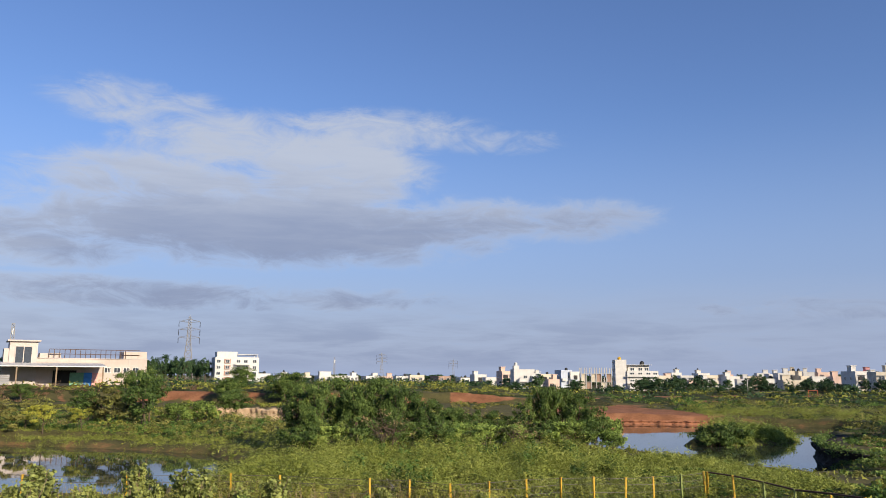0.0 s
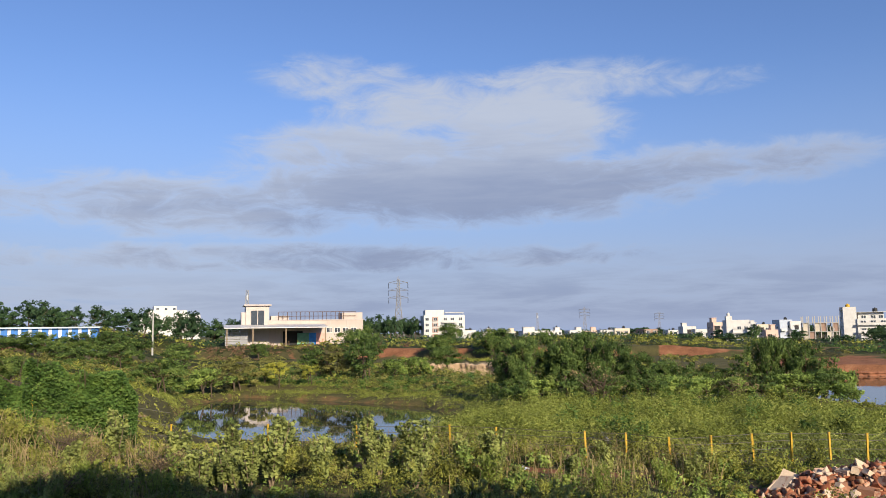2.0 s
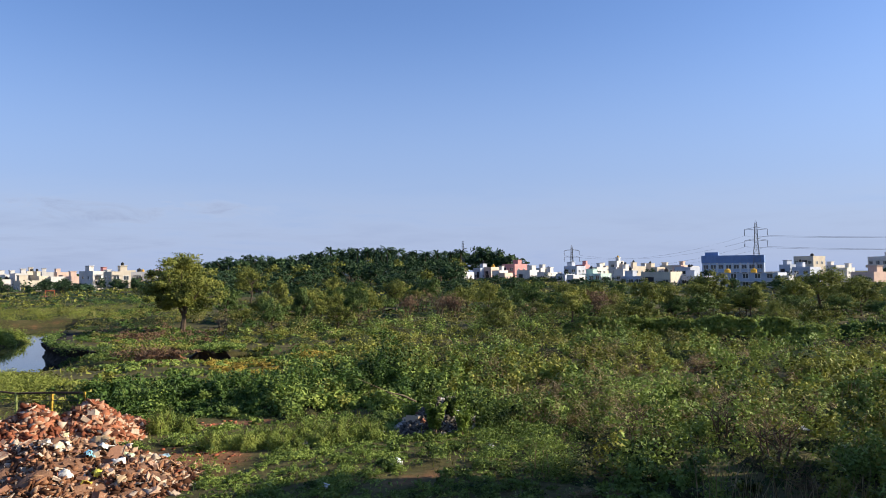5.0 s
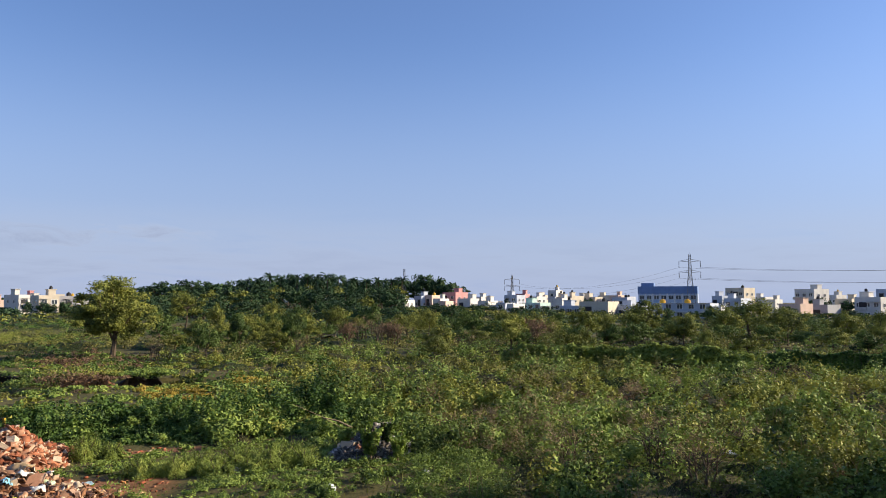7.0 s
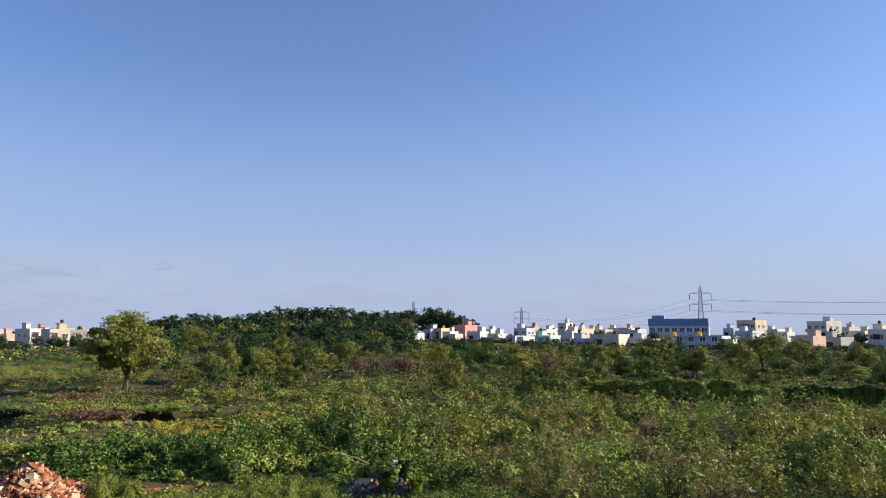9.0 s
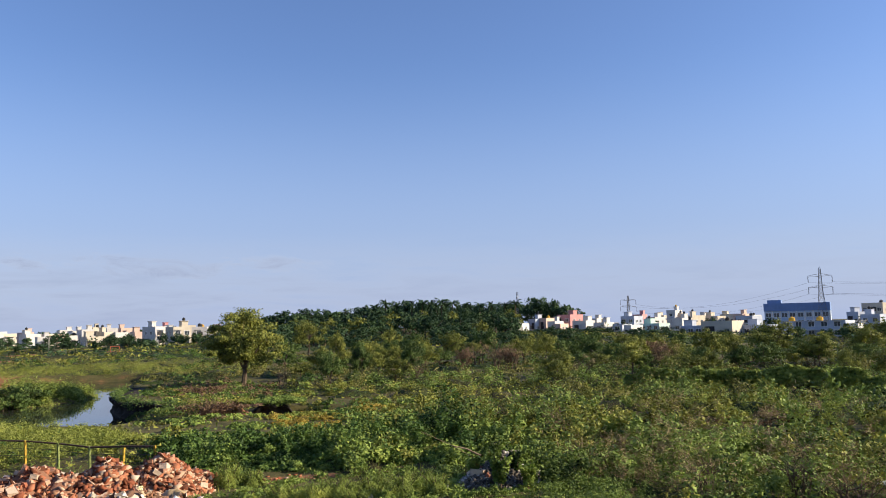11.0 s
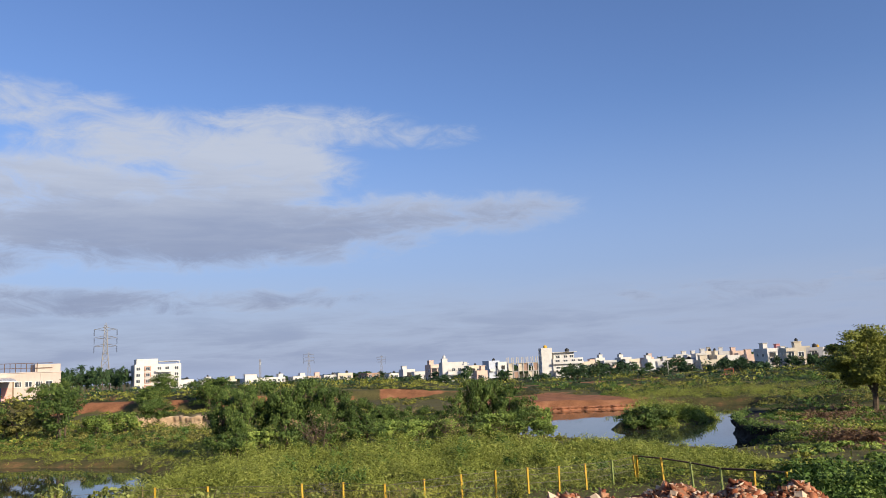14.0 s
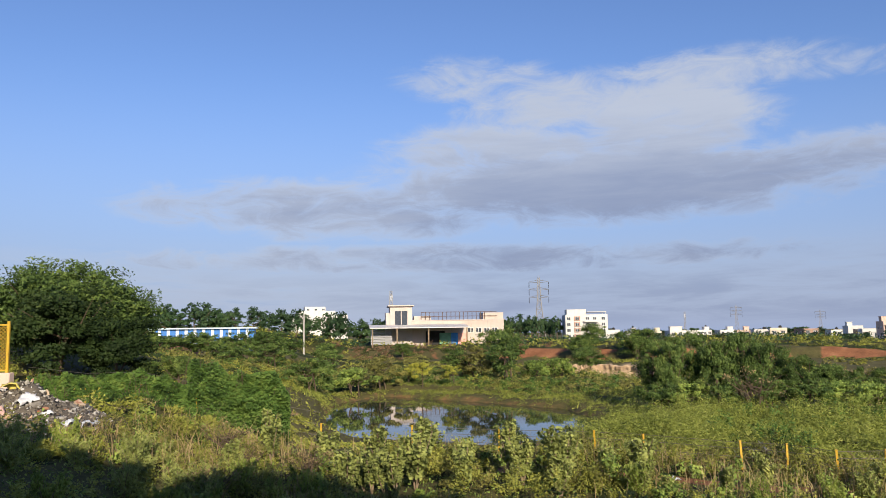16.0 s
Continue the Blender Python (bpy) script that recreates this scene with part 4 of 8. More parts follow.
def height_limit(x, y):
    """Greatest height of plants: short growth on the trodden ground round the rubble and before the red bank."""
    b, d = np.degrees(np.arctan2(x, y)), np.hypot(x, y)
    lim = np.full(np.shape(x), 9.0)
    edge = np.interp(b, (26, 29, 38, 41, 47, 49, 54, 56, 58, 90), (0, 29.5, 29.0, 27.5, 26.5, 25.8, 25.5, 21.5, 19.5, 18.0)) + 0.8 * wave(x, y, 1.7, 37)
    lim = np.where((b > 26) & (d < edge), 0.22 + 0.12 * wave(x, y, 1.4, 36), lim)
    lim = np.where((b > 27) & (b < 46) & (d > 37.5) & (d < 58), 0.45 + 0.25 * wave(x, y, 3.0, 38), lim)
    lim = np.where((b > 29) & (b < 42) & (d > 49) & (d < 56), 0.3, lim)
    lim = np.where((b > 25) & (b < 41) & (d > 29) & (d < 50), np.minimum(lim, np.clip(4.85 - 0.1157 * d - land(x, y) + 0.12 * wave(x, y, 2.0, 39), 0.24, 9)), lim)
    lim = np.where((b > -46) & (b < -14) & (d > 31) & (d < 50), 0.3, lim)
    lim = np.where((np.abs(y - 118) < 10) & (x > -60) & (x < 17), 0.45, lim)
    lim = np.where((np.abs(y - 104) < 9) & (x > -34) & (x < -12), 0.3, lim)
    lim = np.where((b > 17) & (b < 31) & (d > 36) & (d < 62), np.minimum(lim, 0.3), lim)
    lim = np.where((outside(HEADLAND, x, y) < 0.6), 0.35, lim)
    return lim


hull_domes = []


def layer(name, n, span, bearings, radius, height, per, leaf, mat, label, where=None, low=0.45, slim=0.6, broad=False, among_reeds=False):
    near = span[1] < 60
    x, y = wedge(int(n * 0.66) if near else n, *span, *bearings)
    keep = open_ground(x, y, low) & (reeds_here(x, y) == among_reeds)
    if where is not None:
        keep &= where(x, y)
    x, y = x[keep], y[keep]
    k = 0.62 + 0.35 * wave(x, y, 5.0, 33) + 0.62 * wave(x, y, 1.9, 34) + 0.26 * rng.normal(size=len(x))
    k = np.clip(k, 0.16, 1.6)
    k = np.where(low_sight(x, y), np.minimum(k, 0.42 / height), k)
    k = np.minimum(k, height_limit(x, y) / height)
    hull_domes.append((x, y, radius * (0.55 + 0.6 * k), height * k))
    fine, dense = (0.66, 2.0) if near else (0.62, 1.7) if span[0] < 45 else (0.8, 1.1)
    v, f = domes(x, y, radius * (0.55 + 0.6 * k) * (0.8 + 0.4 * rng.uniform(size=len(x))), height * k, int(per * dense), leaf * fine * np.clip(np.hypot(x, y) / 28, 0.85, 1.2) if near else np.full(len(x), leaf * fine), 0.35, 0.75 if broad else slim)
    return stuff(name, v, f, mat, label)


def clear_of_ponds(x, y):
    return np.minimum(outside(POND_A, x, y), np.minimum(outside(POND_B, x, y), outside(POND_C, x, y))) > 3.0


def low_sight(x, y):
    """The low shore before the lake."""
    d = np.hypot(x, y)
    return (x > 9) & (x < 0.54 * y) & (d > 37) & (d < 62)


def low_front(x, y):
    return ~((x > 10) & (x < 22) & (y < 21.5) & (y > 9))


def patch(size, seed, least):
    """Plants of one kind stand together in patches."""
    def where(x, y):
        return wave(x, y, size, seed) + 0.25 * rng.normal(size=np.shape(x)) > least
    return where


def both(*tests):
    def where(x, y):
        keep = np.ones(np.shape(x), bool)
        for t in tests:
            keep &= t(x, y)
        return keep
    return where


def low_corner(x, y):
    return ~low_front(x, y)


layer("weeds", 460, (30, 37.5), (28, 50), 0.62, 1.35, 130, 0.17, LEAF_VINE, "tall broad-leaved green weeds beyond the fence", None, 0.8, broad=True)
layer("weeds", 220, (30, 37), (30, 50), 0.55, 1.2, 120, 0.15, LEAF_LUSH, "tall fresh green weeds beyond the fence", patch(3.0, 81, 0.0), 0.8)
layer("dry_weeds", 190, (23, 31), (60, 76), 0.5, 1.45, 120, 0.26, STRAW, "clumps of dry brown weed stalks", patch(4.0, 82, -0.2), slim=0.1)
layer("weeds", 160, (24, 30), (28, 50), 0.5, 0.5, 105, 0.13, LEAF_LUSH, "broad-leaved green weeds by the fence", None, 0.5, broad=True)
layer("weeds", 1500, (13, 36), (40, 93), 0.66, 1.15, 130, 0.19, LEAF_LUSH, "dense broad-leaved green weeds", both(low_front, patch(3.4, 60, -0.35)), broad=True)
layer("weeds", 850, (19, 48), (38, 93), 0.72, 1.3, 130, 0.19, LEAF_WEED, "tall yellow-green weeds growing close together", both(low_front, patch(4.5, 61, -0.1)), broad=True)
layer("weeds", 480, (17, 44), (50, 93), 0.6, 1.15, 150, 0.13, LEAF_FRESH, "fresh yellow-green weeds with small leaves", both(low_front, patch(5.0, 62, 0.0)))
layer("dry_weeds", 200, (15, 46), (56, 93), 0.55, 1.35, 130, 0.2, LEAF_RUST, "dry reddish-brown weeds with thin stalks", both(low_front, patch(4.0, 74, 0.0)), slim=0.12)
layer("weeds", 80, (38, 50), (35.5, 46.5), 0.8, 0.95, 110, 0.2, LEAF_AMBER, "amber-yellow weeds turning dry", clear_of_ponds, slim=0.35)
layer("dry_weeds", 240, (15, 50), (56, 93), 0.6, 1.35, 130, 0.22, STRAW, "straw-coloured weeds gone to seed", both(low_front, patch(5.5, 75, 0.0)), slim=0.12)
layer("weeds", 1000, (12.5, 26), (28, 62), 0.45, 0.52, 125, 0.11, LEAF_LUSH, "short fresh green weeds round the rubble", low_corner, 0.4)
layer("weeds", 1350, (13, 33), (-62, 12), 0.5, 0.85, 150, 0.125, LEAF_WEED, "mixed green weeds below the building", patch(2.8, 63, -0.35))
layer("weeds", 620, (16, 34), (-62, 4), 0.55, 1.0, 140, 0.12, LEAF_OLIVE, "olive-green weeds among dry stalks", patch(3.2, 64, -0.1))
layer("weeds", 360, (15, 31), (-62, 6), 0.5, 1.05, 90, 0.17, LEAF_LUSH, "taller broad-leaved green weeds", patch(2.6, 76, 0.1), broad=True)
layer("weeds", 450, (13, 30), (6, 56), 0.45, 0.28, 90, 0.085, LEAF_LUSH, "short fresh green weeds round the rubble", None, 0.3)
layer("weeds", 600, (26, 50), (-8, 30), 0.75, 1.5, 120, 0.15, LEAF_VINE, "dark leafy weeds standing in the tall grass", patch(3.0, 78, 0.05), among_reeds=True)
layer("weeds", 300, (26, 50), (-8, 30), 0.6, 1.3, 110, 0.13, LEAF_FRESH, "pale green weeds standing in the tall grass", patch(3.5, 79, 0.1), among_reeds=True)
layer("weeds", 420, (22, 30), (50, 57), 0.4, 0.75, 110, 0.15, LEAF_LUSH, "broad-leaved weeds round the old rubble heap", lambda x, y: np.hypot((x - 20.7) / 2.6, (y - 15.9) / 2.0) < 1.0, 0.9, broad=True)
layer("scrub", 160, (104, 150), (12, 32), 1.8, 1.7, 90, 0.34, LEAF_VINE, "dark green bushes beyond the lake", patch(7.0, 80, -0.1), 0.5)
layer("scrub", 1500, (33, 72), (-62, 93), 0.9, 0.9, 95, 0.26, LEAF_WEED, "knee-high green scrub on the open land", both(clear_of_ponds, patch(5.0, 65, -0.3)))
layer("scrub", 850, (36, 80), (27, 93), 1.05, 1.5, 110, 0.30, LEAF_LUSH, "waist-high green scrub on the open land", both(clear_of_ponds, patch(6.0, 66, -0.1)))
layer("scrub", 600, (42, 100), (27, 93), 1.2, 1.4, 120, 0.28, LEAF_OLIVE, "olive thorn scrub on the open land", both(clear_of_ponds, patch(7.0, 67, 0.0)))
layer("dry_scrub", 360, (34, 110), (-55, 93), 1.0, 0.8, 90, 0.22, STRAW, "patches of dry brown scrub", both(clear_of_ponds, patch(6.0, 68, 0.12)), slim=0.25)
layer("dry_scrub", 240, (36, 120), (30, 93), 1.0, 0.9, 90, 0.22, LEAF_RUST, "patches of rusty dry scrub", both(clear_of_ponds, patch(7.0, 77, 0.2)), slim=0.25)
layer("dry_scrub", 220, (140, 158), (-33, -17), 1.0, 0.8, 70, 0.3, LEAF_RUST, "rusty low bushes before the hall", None, 0.9)
layer("scrub", 1500, (70, 145), (-52, 93), 1.7, 1.1, 70, 0.33, LEAF_OLIVE, "low olive scrub spreading to the houses", patch(9.0, 69, -0.3), 0.22)
layer("scrub", 480, (74, 150), (-52, 28), 1.7, 1.3, 70, 0.35, LEAF_WEED, "green bushes spreading to the houses", patch(9.0, 70, -0.2), 0.22)
layer("scrub", 480, (74, 150), (28, 93), 1.7, 1.4, 70, 0.35, LEAF_VINE, "dark green bushes on the rising ground", patch(9.0, 70, -0.3), 0.22)
layer("scrub", 1300, (140, 235), (-50, 93), 3.2, 1.4, 42, 0.68, LEAF_WEED, "distant low scrub before the houses", patch(16.0, 71, -0.4), 0.22)
layer("scrub", 900, (150, 300), (-50, 93), 4.2, 1.9, 42, 0.9, LEAF_DARK, "distant dark scrub before the houses", patch(22.0, 72, -0.3), 0.22)


def hull(name, x0, x1, y0, y1, step, near, far, sink, fill, label):
    """The closed mass of low growth under its outer leaves."""
    gx, gy = np.meshgrid(np.arange(x0, x1, step), np.arange(y0, y1, step), indexing="ij")
    top = np.zeros(gx.shape)
    for cx, cy, r, h in hull_domes:
        d = np.hypot(cx, cy)
        for a, b, rr, hh in zip(*(q[(d > near - 2) & (d < far + 2)] for q in (cx, cy, r, h))):
            i0, i1 = int((a - rr - x0) / step), int((a + rr - x0) / step) + 2
            j0, j1 = int((b - rr - y0) / step), int((b + rr - y0) / step) + 2
            if i0 < 0 or j0 < 0 or i1 > gx.shape[0] or j1 > gx.shape[1]:
                continue
            q = 1 - ((gx[i0:i1, j0:j1] - a) ** 2 + (gy[i0:i1, j0:j1] - b) ** 2) / (rr * rr)
            top[i0:i1, j0:j1] = np.maximum(top[i0:i1, j0:j1], hh * np.sqrt(np.clip(q, 0, 1)))
    z = land(gx, gy) + top * fill - sink + min(0.3 * step, 0.12) * rng.normal(size=gx.shape) * (top > 0.1)
    dist = np.hypot(gx, gy)
    bearing = np.degrees(np.arctan2(gx, gy))
    ok = (top > sink * 1.2) & (dist > near) & (dist < far) & (bearing > -60) & (bearing < 93)
    nx, ny = gx.shape
    idx = np.arange(nx * ny).reshape(nx, ny)
    cell = ok[:-1, :-1] | ok[1:, :-1] | ok[1:, 1:] | ok[:-1, 1:]
    f = np.stack([idx[:-1, :-1], idx[1:, :-1], idx[1:, 1:], idx[:-1, 1:]], -1)[cell]
    used, inv = np.unique(f, return_inverse=True)
    v = np.stack([gx, gy, z], -1).reshape(-1, 3)[used]
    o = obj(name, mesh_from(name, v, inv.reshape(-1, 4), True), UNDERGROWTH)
    return tagged(o, label, "plants", kind="stuff")


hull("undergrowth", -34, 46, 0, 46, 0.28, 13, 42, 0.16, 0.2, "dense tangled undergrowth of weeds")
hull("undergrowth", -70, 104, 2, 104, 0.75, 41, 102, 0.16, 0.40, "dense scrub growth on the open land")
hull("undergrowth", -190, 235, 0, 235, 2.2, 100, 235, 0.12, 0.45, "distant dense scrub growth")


def carpet(name, n, span, bearings, leaf, mat, label):
    x, y = wedge(n, *span, *bearings)
    keep = open_ground(x, y, 0.5)
    x, y = x[keep], y[keep]
    z = land(x, y) + 0.02 + rng.uniform(0, 0.22, len(x))
    v, f = leaf_arrays(np.stack([x, y, z], -1), leaf * rng.uniform(0.6, 1.4, len(x)), 0.5, 0.5)
    return stuff(name, v, f, mat, label)


carpet("low_plants", 40000, (12, 36), (-62, 93), 0.10, LEAF_LUSH, "creeping green plants close to the ground")
carpet("low_plants", 24000, (34, 80), (-62, 93), 0.22, LEAF_WEED, "creeping green plants on the open land")


def grass(name, n, pick, height, width, mat, label, lean=0.35):
    x, y = pick(n)
    base = np.stack([x, y, land(x, y) - 0.05], -1)
    k = 0.75 + 0.35 * wave(x, y, 3.5, 44)
    h = height * np.clip(k + 0.15 * rng.normal(size=len(x)), 0.3, 1.4) * np.where(low_sight(x, y), 0.5, 1.0)
    v, f = blade_arrays(base, h, rng.uniform(0, lean, len(x)), width * rng.uniform(0.6, 1.3, len(x)))
    return stuff(name, v, f, mat, label, "grass")


def reed_places(n):
    x, y = wedge(n, 30, 130, -35, 35)
    k = np.hypot(x, y) < 60
    x2, y2 = wedge(n * 4, 33, 56, -20, 27)
    x, y = np.concatenate([x[~k], x2]), np.concatenate([y[~k], y2])
    keep = reeds_here(x, y) & (land(x, y) > WATER_Z + 0.02)
    return x[keep], y[keep]


grass("reeds", 1000, reed_places, 0.62, 0.022, GRASS, "thick light green reeds and tall grass")


def reed_tufts(n):
    x, y = reed_places(n)
    k = rng.uniform(size=len(x)) < np.where(outside(POND_A, x, y) < 8.5, 0.16, 0.062)
    x, y = x[k], y[k]
    h = 0.85 * np.clip(0.8 + 0.6 * wave(x, y, 1.9, 45) + 0.35 * wave(x, y, 0.8, 46), 0.15, 1.6) * np.where(low_sight(x, y), 0.5, 1.0)
    v, f = domes(x, y, rng.uniform(0.6, 1.4, len(x)), h * rng.uniform(0.5, 1.75, len(x)), 140, np.full(len(x), 0.16), 0.3, 0.26, False, False, 5)
    stuff("tall_grass", v, f, GRASS, "soft tufted light green grass", "grass")


reed_tufts(13000)


def bank_tufts(name, n, ring, where, height, mat, label):
    """Grass and weeds along a pond's shore."""
    x, y = wedge(n, 40, 130, -45, 38)
    d = outside(ring, x, y)
    keep = where(x, y, d) & (land(x, y) > WATER_Z + 0.1)
    x, y = x[keep], y[keep]
    h = height * np.clip(0.8 + 0.5 * wave(x, y, 3.0, 47), 0.2, 1.4) * rng.uniform(0.6, 1.4, len(x))
    v, f = domes(x, y, rng.uniform(0.6, 1.2, len(x)), h, 70, np.full(len(x), 0.18), 0.3, 0.16 if mat is GRASS else 0.5, False, mat is GRASS)
    stuff(name, v, f, mat, label, "grass")


bank_tufts("bank_grass", 14000, POND_A, lambda x, y, d: (d > -0.4) & (d < 8) & (y > 52) & (x < -11), 0.3, GRASS, "light green grass along the pond bank")
bank_tufts("bank_weeds", 9000, POND_A, lambda x, y, d: (d > 4.5) & (d < 22) & (y > 56) & (x < -16), 0.7, LEAF_VINE, "dark green weeds on the far pond bank")
bank_tufts("bank_weeds", 7000, POND_A, lambda x, y, d: (d > 5.0) & (d < 24) & (y > 56) & (x < -16), 0.85, LEAF_OLIVE, "olive weeds on the far pond bank")
bank_tufts("bank_grass", 16000, POND_B, lambda x, y, d: (d > 0.6) & (d < 16) & (y > 86) & (x > 35), 0.8, GRASS, "light green grass beyond the lake")
bank_tufts("dry_bank_weeds", 9000, HEADLAND, lambda x, y, d: (d < -0.6) & (x > 34) & (x < 43), 0.5, LEAF_RUST, "dry rusty weeds on the cut headland")
bank_tufts("bank_weeds", 14000, HEADLAND, lambda x, y, d: (d > -4.0) & (d < -0.5) & (x > 32) & (x < 43), 0.5, LEAF_VINE, "dark weeds hanging over the headland's edge")
bank_tufts("bank_weeds", 16000, HEADLAND, lambda x, y, d: (d > 0.1) & (d < 3.5) & (y < 63) & (x < 40), 0.4, LEAF_THICK, "dark low weeds below the headland")
def overhang(name, line, top, n, mat, label, seed):
    """Weeds that hang over the lip of an earth edge."""
    gen = np.random.default_rng(seed)
    p = np.array(line, float)
    run = np.concatenate([[0], np.cumsum(np.hypot(*np.diff(p, axis=0).T))])
    t = gen.uniform(0, run[-1], n)
    x, y = np.interp(t, run, p[:, 0]), np.interp(t, run, p[:, 1])
    k = wave(t, 0 * t, 1.3, seed)
    r = np.hypot(x, y)
    off = gen.normal(size=n) * 0.3 + 0.1
    c = np.stack([x + x / r * off + 0.15 * gen.normal(size=n), y + y / r * off, top + (0.12 + 0.2 * k) * gen.normal(size=n) + 0.12 * np.abs(off)], -1)
    out = np.stack([-0.5 * x / r, -0.5 * y / r, np.full(n, 0.8)], -1) + 0.3 * gen.normal(size=(n, 3))
    v, f = leaf_arrays(c, 0.17 * gen.uniform(0.6, 1.3, n), 0.3, 0.6, gen, out)
    stuff(name, v, f, mat, label)


overhang("bank_weeds", [(29.4, 44.2), (30.6, 43.5), (31.6, 42.8), (32.8, 42.0)], 0.42, 2800, LEAF_LUSH, "green weeds hanging over the earth edge painted black as shade", 57)
overhang("dry_bank_weeds", [(25.8, 45.6), (27.2, 44.6), (28.6, 43.4), (29.8, 42.6)], 0.3, 900, LEAF_RUST, "dry brown weeds on the slipped earth", 59)
overhang("bank_weeds", [(26.2, 46.2), (27.6, 45.2), (29.0, 44.2), (29.8, 43.6)], 0.55, 900, LEAF_WEED, "green weeds above the slipped earth", 60)
overhang("bank_weeds", [(32.4, 66.0), (28.8, 61.2), (27.0, 56.0), (26.5, 52.2), (27.4, 50.3), (29.6, 49.2)], 0.27, 2800, LEAF_THICK, "dark weeds hanging over the headland's lip", 58)
bank_tufts("island_grass", 90000, ISLAND, lambda x, y, d: (d < 0.5) & (x > 25.0), 1.15, LEAF_FRESH, "light green grass on the island's tail")


def dry_places(n):
    x, y = wedge(n, 16, 34, -62, 93)
    keep = open_ground(x, y, 0.4) & (wave(x, y, 4.2, 50) + 0.35 * wave(x, y, 1.1, 51) > 0.12) & ((x < 2) | ((x > 17) & (x > 1.5 * y)))
    return x[keep], y[keep]


grass("dry_grass", 15000, dry_places, 1.0, 0.02, STRAW, "dry straw-coloured grass and stalks", 0.6)


def fringe_places(n):
    x, y = wedge(n, 12, 34, -62, 93)
    keep = open_ground(x, y, 0.55) & (wave(x, y, 3.0, 52) > -0.1)
    return x[keep], y[keep]


grass("grass", 7000, fringe_places, 0.36, 0.02, LEAF_WEED, "green grass growing between the weeds", 0.5)

# ---- buildings ----
def plaster(name, colour, rough=0.85):
    """Painted render with rain streaks and patches."""
    m, n = material(name, rough, 0, 0.25)
    co = n.add("ShaderNodeTexCoord").outputs["Object"]
    big, fine = n.noise(co, 0.5, 4), n.noise(co, 7.0, 3)
    st = n.add("ShaderNodeMapping", {"Vector": co, "Scale": (2.5, 2.5, 0.22)}).outputs[0]
    streak_ = n.smooth(n.noise(st, 1.5, 4, 0.65), 0.52, 0.75)
    dirty = tuple(c * 0.62 for c in colour)
    col = n.mix(n.math("MULTIPLY", streak_, 0.45), n.mix(n.smooth(big, 0.35, 0.7), colour, tuple(c * 0.86 for c in colour)), dirty)
    n.plug(n.bsdf, "Base Color", n.mix(n.math("MULTIPLY", fine, 0.12), col, dirty))
    return m


WALLS = {
    "w": (plaster("white_render", (0.62, 0.60, 0.57)), "white"),
    "c": (plaster("cream_render", (0.60, 0.53, 0.42)), "cream"),
    "p": (plaster("pale_pink_render", (0.66, 0.48, 0.39)), "pale pink"),
    "k": (plaster("pink_render", (0.56, 0.28, 0.27)), "pink"),
    "b": (plaster("blue_grey_render", (0.46, 0.50, 0.58)), "blue-grey"),
    "g": (plaster("grey_render", (0.36, 0.36, 0.38)), "grey"),
    "t": (plaster("pale_green_render", (0.52, 0.68, 0.60)), "pale green"),
    "r": (plaster("brown_render", (0.36, 0.24, 0.18)), "brown"),
}
GLASS = plain("dark_window_glass", (0.05, 0.06, 0.075), 0.12, var=0.3, spec=0.6)
FRAME_WHITE = plain("white_frame", (0.7, 0.7, 0.68), 0.6)
# near-black paint for the shade inside verandas
VERANDA_SHADE = plain("dark_room", (0.045, 0.042, 0.045), 0.9, var=0.4, scale=0.6)
TANK_BLACK = plain("black_tank", (0.03, 0.03, 0.03), 0.5)
TANK_YELLOW = plain("yellow_tank", (0.62, 0.36, 0.03), 0.5)
TIN_PALE = plain("pale_tin_sheet", (0.60, 0.58, 0.56), 0.5, 0.1, var=0.2)


def shared(name, bm, mat):
    me = bpy.data.meshes.new(name)
    bm.to_mesh(me)
    bm.free()
    me.materials.append(mat)
    return me


def window_frame_bm(w, h):
    t = 0.09
    return boxes(((-w / 2, -0.06, 0), (-w / 2 + t, 0.06, h)), ((w / 2 - t, -0.06, 0), (w / 2, 0.06, h)), ((-w / 2 + t, -0.06, 0), (w / 2 - t, 0.06, t)), ((-w / 2 + t, -0.06, h - t), (w / 2 - t, 0.06, h)), ((-t / 2, -0.05, t), (t / 2, 0.05, h - t)))


WIN_FRAME = shared("window_frame", window_frame_bm(1.5, 1.3), FRAME_WHITE)
WIN_PANE = shared("window_pane", boxes(((-0.72, -0.02, 0.06), (0.72, 0.02, 1.24))), GLASS)
WIN_HOOD = shared("window_hood", boxes(((-0.95, -0.5, 1.4), (0.95, 0.0, 1.5)), bevel=0.02), CONCRETE)


def window(parent, at, turn, scale=1.0, hood=True):
    w = obj("window", WIN_FRAME, None, parent)
    w.matrix_basis = pose(*at, 0, 0, turn) @ Matrix.Diagonal((scale, 1, scale, 1))
    obj("pane", WIN_PANE, None, w)
    if hood:
        obj("hood", WIN_HOOD, None, w)
    return w


def shell_bm(w, d, h, parapet=0.9, t=0.2):
    """A flat-roofed block with a parapet: outer walls, roof slab set down inside."""
    bm = bmesh.new()
    box(bm, (-w / 2, 0, 0), (w / 2, d, h - parapet))
    for lo, hi in (((-w / 2, 0, h - parapet), (w / 2, t, h)), ((-w / 2, d - t, h - parapet), (w / 2, d, h)), ((-w / 2, t, h - parapet), (-w / 2 + t, d - t, h)), ((w / 2 - t, t, h - parapet), (w / 2, d - t, h))):
        box(bm, lo, hi)
    return bm


